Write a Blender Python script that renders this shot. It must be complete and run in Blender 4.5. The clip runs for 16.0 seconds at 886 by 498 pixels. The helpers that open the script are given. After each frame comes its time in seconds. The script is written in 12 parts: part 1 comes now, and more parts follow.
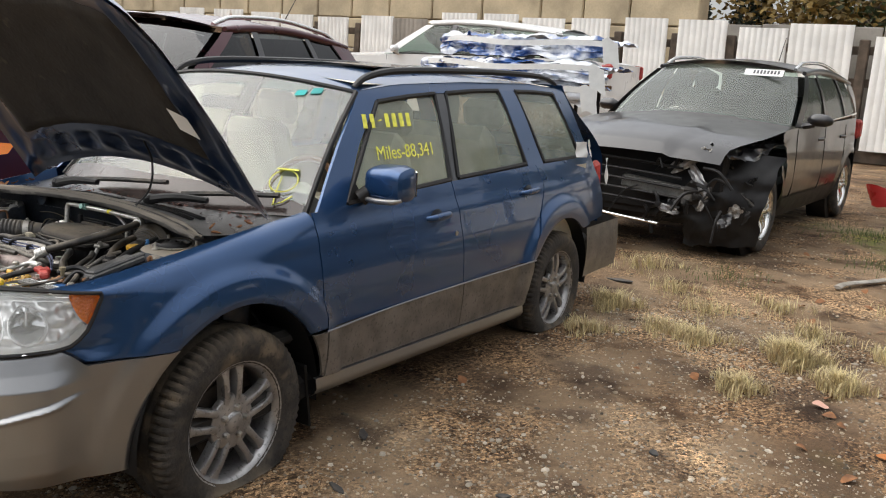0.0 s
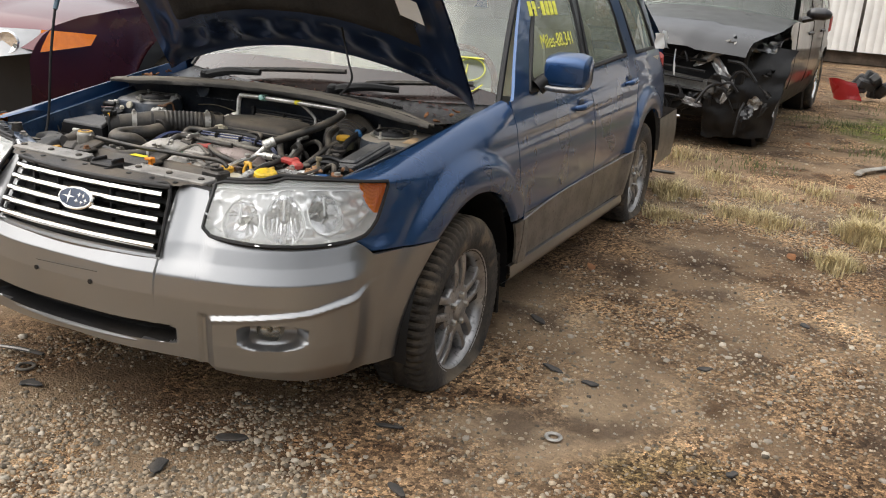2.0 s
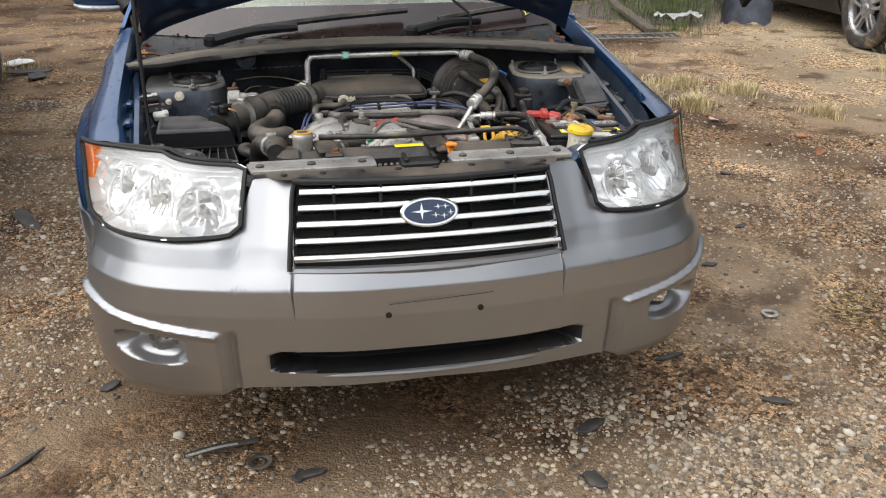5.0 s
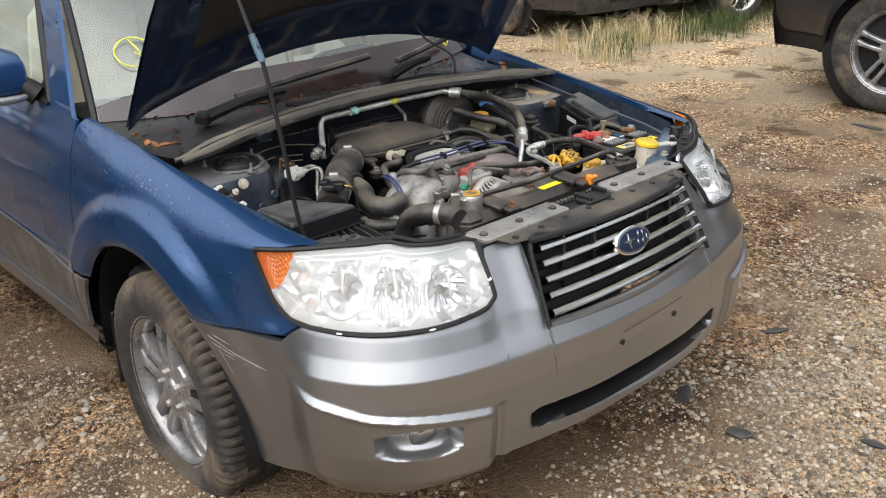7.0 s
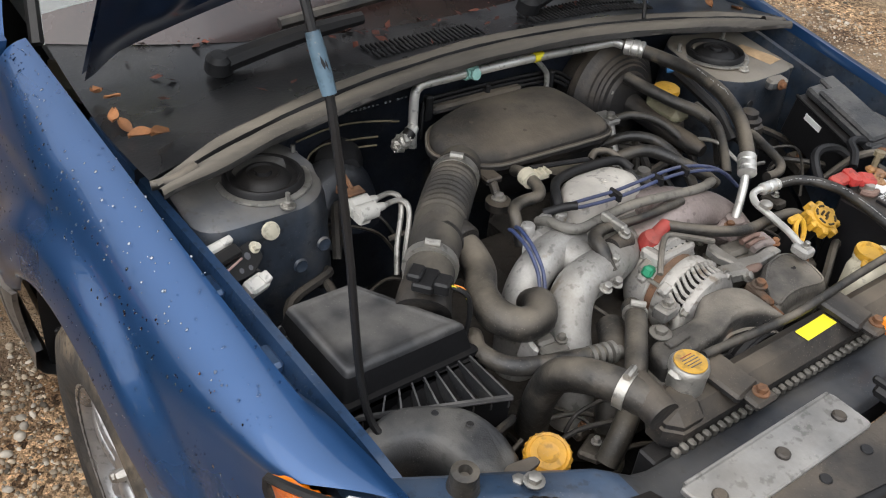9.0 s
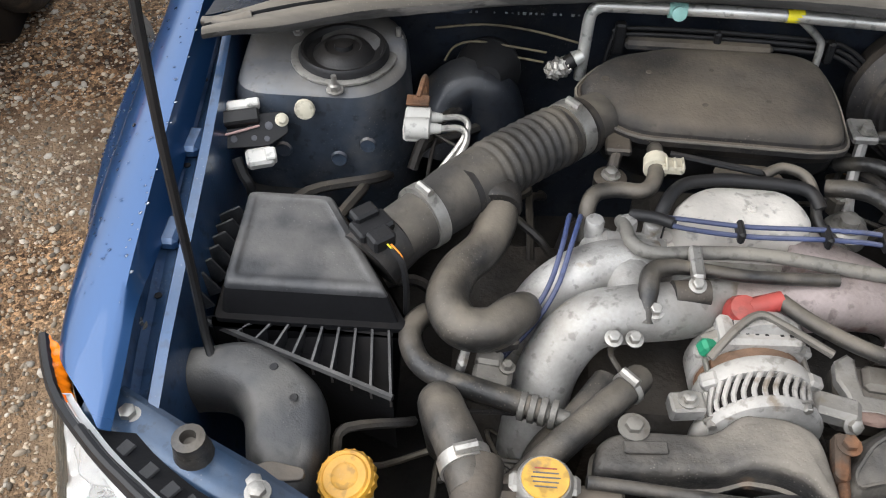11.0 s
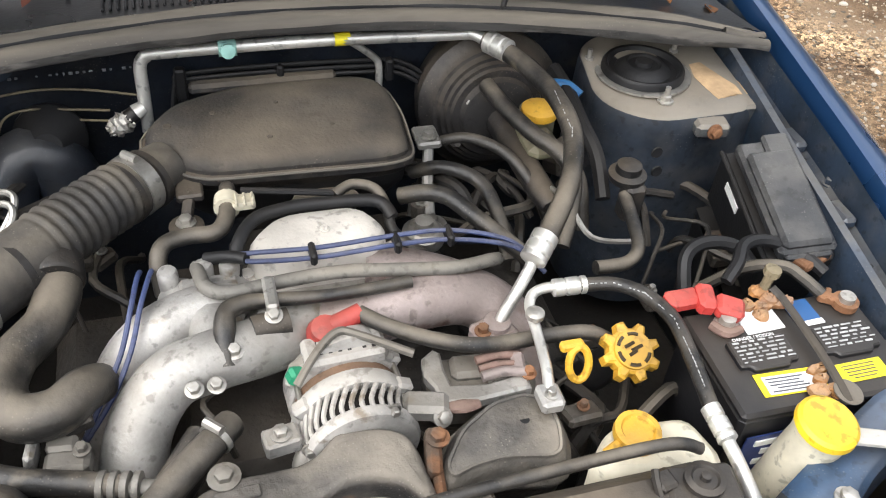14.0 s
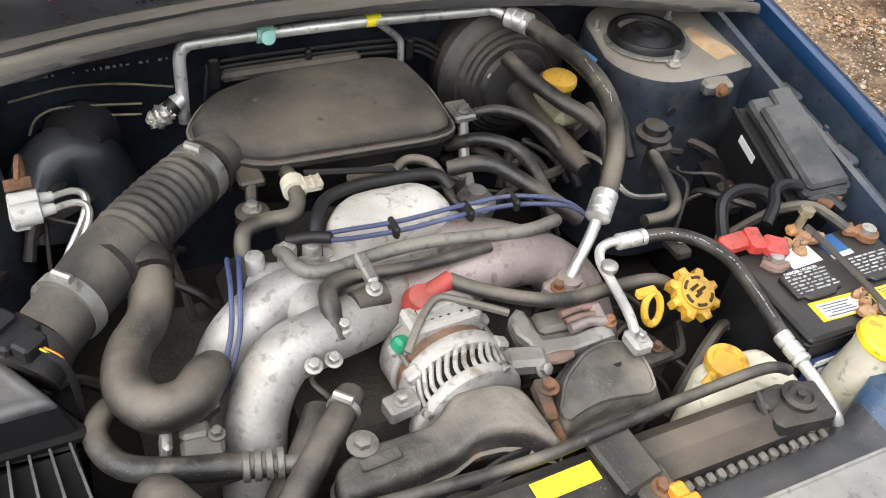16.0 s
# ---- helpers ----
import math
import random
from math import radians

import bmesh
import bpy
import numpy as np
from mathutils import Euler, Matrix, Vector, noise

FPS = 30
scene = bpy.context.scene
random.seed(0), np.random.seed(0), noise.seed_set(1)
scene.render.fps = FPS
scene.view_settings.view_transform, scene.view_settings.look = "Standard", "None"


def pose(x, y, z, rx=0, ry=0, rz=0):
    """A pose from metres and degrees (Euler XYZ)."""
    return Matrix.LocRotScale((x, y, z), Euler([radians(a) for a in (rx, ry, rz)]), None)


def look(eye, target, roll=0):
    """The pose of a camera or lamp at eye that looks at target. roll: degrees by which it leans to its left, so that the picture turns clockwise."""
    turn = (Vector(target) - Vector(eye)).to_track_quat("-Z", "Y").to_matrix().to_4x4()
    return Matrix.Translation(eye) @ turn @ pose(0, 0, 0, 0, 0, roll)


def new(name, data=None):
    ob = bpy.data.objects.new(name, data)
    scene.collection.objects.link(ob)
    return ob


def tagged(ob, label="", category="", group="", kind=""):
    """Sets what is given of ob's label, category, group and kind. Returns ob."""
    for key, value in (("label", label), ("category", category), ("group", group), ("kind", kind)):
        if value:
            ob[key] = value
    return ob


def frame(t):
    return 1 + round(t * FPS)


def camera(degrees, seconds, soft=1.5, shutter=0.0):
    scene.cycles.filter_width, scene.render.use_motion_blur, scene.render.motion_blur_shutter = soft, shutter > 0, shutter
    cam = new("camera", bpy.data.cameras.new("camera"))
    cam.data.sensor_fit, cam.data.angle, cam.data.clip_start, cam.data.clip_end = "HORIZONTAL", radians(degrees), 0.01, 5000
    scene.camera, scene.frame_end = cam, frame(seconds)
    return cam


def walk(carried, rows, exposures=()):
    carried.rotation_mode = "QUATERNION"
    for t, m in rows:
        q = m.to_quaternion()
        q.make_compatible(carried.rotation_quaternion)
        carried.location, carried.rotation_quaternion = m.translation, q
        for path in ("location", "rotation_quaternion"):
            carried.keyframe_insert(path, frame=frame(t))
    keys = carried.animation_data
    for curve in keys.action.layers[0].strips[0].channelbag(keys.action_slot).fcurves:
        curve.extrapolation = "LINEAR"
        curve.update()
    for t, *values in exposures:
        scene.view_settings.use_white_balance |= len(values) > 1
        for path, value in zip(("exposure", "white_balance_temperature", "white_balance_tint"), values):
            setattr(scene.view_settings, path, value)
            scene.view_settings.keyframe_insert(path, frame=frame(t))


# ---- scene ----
cam = camera(53.1, 16.0, soft=1.1, shutter=0.0)
PATH = [
    (0, (2.872, -2.046, 1.463), (1.843, -0.381, 1.049), 3.3),
    (0.5, (2.759, -2.236, 1.447), (1.747, -0.569, 1.004), 4.8),
    (0.6, (2.715, -2.261, 1.433), (1.717, -0.586, 0.987), 5.0),
    (1, (2.559, -2.401, 1.418), (1.602, -0.717, 0.921), 5.4),
    (1.3, (2.426, -2.475, 1.388), (1.485, -0.794, 0.849), 4.6),
    (1.4, (2.377, -2.476, 1.381), (1.434, -0.801, 0.83), 3.8),
    (1.5, (2.268, -2.505, 1.374), (1.368, -0.82, 0.782), 3.2),
    (2, (1.931, -2.634, 1.359), (1.147, -0.9, 0.746), 3.9),
    (2.3, (1.739, -2.763, 1.374), (1.059, -0.986, 0.757), 2.6),
    (2.5, (1.618, -2.815, 1.372), (0.987, -1.019, 0.758), 2.5),
    (3, (1.262, -2.84, 1.335), (0.753, -1.016, 0.692), 0.6),
    (3.5, (0.875, -2.831, 1.328), (0.541, -0.983, 0.639), 0.1),
    (4, (0.457, -2.88, 1.353), (0.322, -1.015, 0.644), -0.4),
    (4.5, (0.072, -2.753, 1.327), (0.171, -0.909, 0.559), -1.0),
    (5, (-0.318, -2.663, 1.321), (0.051, -0.849, 0.562), 0.1),
    (5.2, (-0.507, -2.647, 1.33), (-0.034, -0.856, 0.577), 0.3),
    (7.3, (-1.616, -1.864, 1.485), (-0.365, -0.512, 0.705), -3.1),
    (7.5, (-1.56, -1.727, 1.488), (-0.298, -0.392, 0.699), -3.6),
    (8, (-1.483, -1.409, 1.489), (-0.157, -0.222, 0.578), -0.6),
    (8.5, (-1.319, -1.16, 1.528), (-0.024, -0.075, 0.457), 2.9),
    (9, (-1.004, -1.047, 1.523), (0.013, 0.201, 0.336), 5.9),
    (9.2, (-0.91, -1.002, 1.545), (-0.019, 0.261, 0.275), 6.6),
    (11.3, (-0.254, -1.009, 1.481), (-0.389, 0.352, 0.022), 0.5),
    (11.5, (-0.232, -1.013, 1.475), (-0.347, 0.355, 0.021), 0.6),
    (12, (-0.192, -1.025, 1.469), (-0.192, 0.38, 0.045), 1.8),
    (12.5, (-0.17, -1.027, 1.465), (-0.075, 0.403, 0.07), 2.3),
    (13, (-0.153, -1.019, 1.46), (0.068, 0.408, 0.076), 3.4),
    (13.5, (-0.134, -1.01, 1.464), (0.235, 0.4, 0.094), 4.8),
    (14, (-0.113, -1.015, 1.461), (0.371, 0.384, 0.116), 5.1),
    (14.5, (-0.094, -1.023, 1.459), (0.488, 0.362, 0.14), 5.2),
    (15, (-0.091, -1.026, 1.459), (0.525, 0.34, 0.134), 5.3),
    (15.5, (-0.16, -1.017, 1.454), (0.473, 0.322, 0.11), 6.4),
    (16, (-0.357, -0.98, 1.464), (0.383, 0.295, 0.112), 7.9),
]
walk(cam, [(t, look(eye, target, roll)) for t, eye, target, roll in PATH], [(0, 0.43, 6500, 10), (1.0, 0.42, 6550, 10), (2.0, 0.46, 6550, 10), (2.5, 0.50, 6550, 10), (3.5, 0.57, 6400, 10), (5.2, 0.43, 6250, 10), (7.3, 0.5, 6200, 10), (9.2, 0.44, 6200, 10), (11.3, 0.92, 6050, 10), (12.5, 1.08, 6250, 10), (13.5, 1.18, 6250, 10), (14.5, 1.03, 6300, 10), (15.5, 0.92, 6250, 10), (16, 1.05, 6200, 10)])

# ---- sky and light: a bright overcast day ----
world = bpy.data.worlds.new("overcast_sky")
scene.world = world
world.use_nodes = True
wn, wl = world.node_tree.nodes, world.node_tree.links
sky = wn.new("ShaderNodeTexSky")
sky.sky_type, sky.sun_disc = "NISHITA", False
sky.sun_elevation, sky.sun_rotation = radians(48), radians(248)
sky.dust_density, sky.ozone_density = 3.0, 0.6
veil = wn.new("ShaderNodeMix")
veil.data_type = "RGBA"
veil.inputs["Factor"].default_value = 0.72
way_up, height, grade = (wn.new(k) for k in ("ShaderNodeTexCoord", "ShaderNodeSeparateXYZ", "ShaderNodeMapRange"))
grade.inputs["From Min"].default_value, grade.inputs["From Max"].default_value = 0.0, 1.0
grade.inputs["To Min"].default_value, grade.inputs["To Max"].default_value = 4.0, 10.0
# the cloud is brightest where the sun stands behind it
toward, glow, both_ = wn.new("ShaderNodeVectorMath"), wn.new("ShaderNodeMapRange"), wn.new("ShaderNodeMath")
toward.operation, toward.inputs[1].default_value = "DOT_PRODUCT", (math.sin(radians(248)) * math.cos(radians(48)), math.cos(radians(248)) * math.cos(radians(48)), math.sin(radians(48)))
glow.interpolation_type = "SMOOTHSTEP"
glow.inputs["From Min"].default_value, glow.inputs["From Max"].default_value = 0.05, 1.0
glow.inputs["To Min"].default_value, glow.inputs["To Max"].default_value = 0.0, 13.5
both_.operation = "ADD"
wl.new(way_up.outputs["Generated"], toward.inputs[0])
wl.new(toward.outputs["Value"], glow.inputs["Value"])
wl.new(glow.outputs["Result"], both_.inputs[0])
wl.new(way_up.outputs["Generated"], height.inputs["Vector"])
wl.new(height.outputs["Z"], grade.inputs["Value"])
wl.new(grade.outputs["Result"], both_.inputs[1])
wl.new(both_.outputs[0], veil.inputs["B"])
wl.new(sky.outputs["Color"], veil.inputs["A"])
wl.new(veil.outputs["Result"], wn["Background"].inputs["Color"])
wn["Background"].inputs["Strength"].default_value = 0.1
sun = new("sun", bpy.data.lights.new("sun", "SUN"))
sun.data.energy, sun.data.angle, sun.data.color = 1.1, radians(75), (1.0, 0.95, 0.88)
sun.matrix_basis = look((0, 0, 30), (30 * math.sin(radians(248)) * -0.9, 30 * math.cos(radians(248)) * -0.9, 0))

# ---- mesh helpers ----
class Geo:
    """Vertices and faces gathered for one mesh; m holds the material slot of each face."""

    def __init__(self):
        self.v, self.f, self.m = [], [], []

    def add(self, vs, fs, mi=0):
        n = len(self.v)
        self.v.extend((float(p[0]), float(p[1]), float(p[2])) for p in vs)
        self.f.extend(tuple(i + n for i in f) for f in fs)
        self.m.extend([mi] * len(fs))
        return self

    def box(self, c, size, bevel=0.004, rot=(0, 0, 0), mi=0, taper=1.0):
        """A box with chamfered edges; taper scales its top."""
        hx, hy, hz = (s / 2 for s in size)
        b = min(bevel, hx * 0.9, hy * 0.9, hz * 0.9)
        turn = Euler([radians(a) for a in rot]).to_matrix()
        vs, idx = [], {}
        for sx in (-1, 1):
            for sy in (-1, 1):
                for sz in (-1, 1):
                    k = taper if sz > 0 else 1.0
                    for ax in range(3):
                        q = [sx * (hx - b) * k, sy * (hy - b) * k, sz * (hz - b)]
                        q[ax] = (sx * hx * k, sy * hy * k, sz * hz)[ax]
                        idx[sx, sy, sz, ax] = len(vs)
                        vs.append(turn @ Vector(q) + Vector(c))
        fs = []
        for ax in range(3):
            o1, o2 = (ax + 1) % 3, (ax + 2) % 3
            for s in (-1, 1):
                ring = []
                for a, d in ((-1, -1), (1, -1), (1, 1), (-1, 1)):
                    q = [0, 0, 0]
                    q[ax], q[o1], q[o2] = s, a, d
                    ring.append(idx[(*q, ax)])
                fs.append(ring if s > 0 else ring[::-1])
            for a in (-1, 1):
                for d in (-1, 1):
                    q0, q1 = [0, 0, 0], [0, 0, 0]
                    q0[ax], q0[o1], q0[o2] = -1, a, d
                    q1[ax], q1[o1], q1[o2] = 1, a, d
                    ring = [idx[(*q0, o1)], idx[(*q1, o1)], idx[(*q1, o2)], idx[(*q0, o2)]]
                    fs.append(ring if a * d > 0 else ring[::-1])
        for sx in (-1, 1):
            for sy in (-1, 1):
                for sz in (-1, 1):
                    ring = [idx[sx, sy, sz, a] for a in range(3)]
                    fs.append(ring if sx * sy * sz > 0 else ring[::-1])
        return self.add(vs, fs, mi)

    def lathe(self, profile, origin, axis=(0, 0, 1), seg=24, mi=0, squash=(1, 1), spin=0.0):
        """A profile of (radius, height) turned round an axis."""
        q = Vector((0, 0, 1)).rotation_difference(Vector(axis).normalized()).to_matrix()
        o, vs, fs = Vector(origin), [], []
        for r, h in profile:
            for k in range(seg):
                a = 2 * math.pi * k / seg + spin
                vs.append(q @ Vector((r * math.cos(a) * squash[0], r * math.sin(a) * squash[1], h)) + o)
        for i in range(len(profile) - 1):
            for k in range(seg):
                l = (k + 1) % seg
                fs.append((i * seg + k, i * seg + l, (i + 1) * seg + l, (i + 1) * seg + k))
        fs.append(tuple(reversed(range(seg))))
        fs.append(tuple(range((len(profile) - 1) * seg, len(profile) * seg)))
        return self.add(vs, fs, mi)

    def tube(self, pts, r, seg=10, mi=0, fine=6, caps=True, flat=1.0):
        """A round sweep through pts; r is one radius or one for each point."""
        pts = [Vector(p) for p in pts]
        rs = list(r) if isinstance(r, (list, tuple)) else [r] * len(pts)
        line, rad = [], []
        n = len(pts)
        for i in range(n - 1):
            p0, p1, p2, p3 = pts[max(i - 1, 0)], pts[i], pts[i + 1], pts[min(i + 2, n - 1)]
            steps = fine if n > 2 else 1
            for k in range(steps):
                t = k / steps
                line.append(0.5 * (2 * p1 + (p2 - p0) * t + (2 * p0 - 5 * p1 + 4 * p2 - p3) * t * t + (3 * p1 - p0 - 3 * p2 + p3) * t ** 3))
                rad.append(rs[i] + (rs[i + 1] - rs[i]) * t)
        line.append(pts[-1]), rad.append(rs[-1])
        vs, fs, up = [], [], None
        for i, p in enumerate(line):
            d = (line[min(i + 1, len(line) - 1)] - line[max(i - 1, 0)])
            d = d.normalized() if d.length > 1e-9 else Vector((0, 0, 1))
            if up is None:
                up = Vector((0, 0, 1)) if abs(d.z) < 0.9 else Vector((1, 0, 0))
            side = d.cross(up).normalized()
            up = side.cross(d).normalized()
            for k in range(seg):
                a = 2 * math.pi * k / seg
                vs.append(p + side * math.cos(a) * rad[i] + up * math.sin(a) * rad[i] * flat)
        for i in range(len(line) - 1):
            for k in range(seg):
                l = (k + 1) % seg
                fs.append((i * seg + k, i * seg + l, (i + 1) * seg + l, (i + 1) * seg + k))
        if caps:
            fs.append(tuple(reversed(range(seg))))
            fs.append(tuple(range((len(line) - 1) * seg, len(line) * seg)))
        return self.add(vs, fs, mi)

    def plate(self, poly, h, m, bevel=0.003, mi=0, dome=0.0):
        """A flat outline in x, y pushed up by h, with a chamfered upper edge, laid by the matrix m."""
        inner = inset(poly, bevel)
        n, vs = len(poly), []
        for ring, z in ((poly, 0), (poly, h - bevel), (inner, h)):
            vs += [m @ Vector((x, y, z)) for x, y in ring]
        fs = [tuple(reversed(range(n)))]
        for i in range(2):
            for k in range(n):
                l = (k + 1) % n
                fs.append((i * n + k, i * n + l, (i + 1) * n + l, (i + 1) * n + k))
        if dome:
            cx, cy = sum(p[0] for p in poly) / n, sum(p[1] for p in poly) / n
            for s, z in ((0.8, h + dome * 0.6), (0.45, h + dome * 0.95)):
                vs += [m @ Vector((cx + (x - cx) * s, cy + (y - cy) * s, z)) for x, y in inner]
            for i in (2, 3):
                for k in range(n):
                    l = (k + 1) % n
                    fs.append((i * n + k, i * n + l, (i + 1) * n + l, (i + 1) * n + k))
            fs.append(tuple(range(4 * n, 5 * n)))
        else:
            fs.append(tuple(range(2 * n, 3 * n)))
        return self.add(vs, fs, mi)

    def grid(self, fn, nu, nv, mi=0, flip=False, slot=None, skip=None):
        """A sheet of nu x nv cells: fn(u, v) gives a place for u, v from 0 to 1."""
        vs = [fn(i / nu, j / nv) for i in range(nu + 1) for j in range(nv + 1)]
        n0 = len(self.v)
        self.v.extend((float(p[0]), float(p[1]), float(p[2])) for p in vs)
        for i in range(nu):
            for j in range(nv):
                uc, vc = (i + 0.5) / nu, (j + 0.5) / nv
                if skip and skip(uc, vc):
                    continue
                a = n0 + i * (nv + 1) + j
                q = (a, a + nv + 1, a + nv + 2, a + 1)
                self.f.append(q[::-1] if flip else q)
                self.m.append(slot(uc, vc) if slot else mi)
        return self

    def mirrored(self):
        """A copy mirrored in x."""
        g = Geo()
        g.v = [(-x, y, z) for x, y, z in self.v]
        g.f = [f[::-1] for f in self.f]
        g.m = list(self.m)
        return g

    def moved(self, m):
        g = Geo()
        g.v = [tuple(m @ Vector(p)) for p in self.v]
        g.f, g.m = list(self.f), list(self.m)
        return g


def inset(poly, d):
    out, n = [], len(poly)
    area = sum(poly[i][0] * poly[(i + 1) % n][1] - poly[(i + 1) % n][0] * poly[i][1] for i in range(n))
    s = 1 if area > 0 else -1
    for i in range(n):
        (ax, ay), (bx, by), (cx, cy) = poly[i - 1], poly[i], poly[(i + 1) % n]
        n1, n2 = Vector((-(by - ay), bx - ax)), Vector((-(cy - by), cx - bx))
        n1, n2 = (v.normalized() if v.length > 1e-9 else Vector((0, 0)) for v in (n1, n2))
        w = n1 + n2
        w = w.normalized() if w.length > 1e-6 else n1
        k = d / max(0.5, w.dot(n1)) if n1.length else d
        out.append((bx + s * w.x * k, by + s * w.y * k))
    return out


def rounded(pts, r, n=4):
    """An outline with its corners rounded."""
    out, c = [], len(pts)
    for i in range(c):
        a, b, d = (Vector(pts[j % c]) for j in (i - 1, i, i + 1))
        u, w = a - b, d - b
        k = min(r, u.length * 0.48, w.length * 0.48)
        p, q = b + u.normalized() * k, b + w.normalized() * k
        for j in range(n + 1):
            t = j / n
            e = (1 - t) ** 2 * p + 2 * t * (1 - t) * b + t * t * q
            out.append((e.x, e.y))
    return out


def lerp(table, x):
    """A value between the rows of a table of (x, value)."""
    if x <= table[0][0]:
        return table[0][1]
    for (x0, a), (x1, b) in zip(table, table[1:]):
        if x <= x1:
            return a + (b - a) * (x - x0) / (x1 - x0)
    return table[-1][1]


def flow(table, x):
    """The same, along a smooth curve through the rows."""
    n = len(table)
    if x <= table[0][0]:
        return table[0][1]
    for i in range(n - 1):
        (x0, a), (x1, b) = table[i], table[i + 1]
        if x <= x1:
            h = x1 - x0
            d = (b - a) / h
            if i > 0:
                e = (a - table[i - 1][1]) / (x0 - table[i - 1][0])
                m0 = 2 * d * e / (d + e) if d * e > 0 else 0.0
            else:
                m0 = d
            if i < n - 2:
                e = (table[i + 2][1] - b) / (table[i + 2][0] - x1)
                m1 = 2 * d * e / (d + e) if d * e > 0 else 0.0
            else:
                m1 = d
            t = (x - x0) / h
            return a * (1 + 2 * t) * (1 - t) ** 2 + m0 * h * t * (1 - t) ** 2 + b * t * t * (3 - 2 * t) + m1 * h * t * t * (t - 1)
    return table[-1][1]


def smooth(a, b, x):
    t = max(0.0, min(1.0, (x - a) / (b - a)))
    return t * t * (3 - 2 * t)


def mesh_of(name, geo, mats, sharp=38):
    me = bpy.data.meshes.new(name)
    me.from_pydata(geo.v, [], geo.f)
    mats = mats if isinstance(mats, (list, tuple)) else [mats]
    for m in mats:
        me.materials.append(m)
    if len(mats) > 1:
        me.polygons.foreach_set("material_index", geo.m)
    me.shade_smooth()
    me.set_sharp_from_angle(angle=radians(sharp))
    me.update()
    return me


def part(name, geo, mats, parent=None, label="", sharp=38):
    """One mesh object under a thing or a part."""
    ob = new(name, mesh_of(name, geo, mats, sharp))
    if parent is not None:
        ob.parent = parent
    return tagged(ob, label)


def thing(name, label, category, group="", at=None, kind=""):
    ob = new(name)
    ob.empty_display_size = 0.1
    if at is not None:
        ob.matrix_basis = at
    return tagged(ob, label, category, group, kind)


def solo(name, geo, mats, label, category, group="", kind="", sharp=38):
    """A thing of one mesh."""
    return tagged(part(name, geo, mats, None, "", sharp), label, category, group, kind)

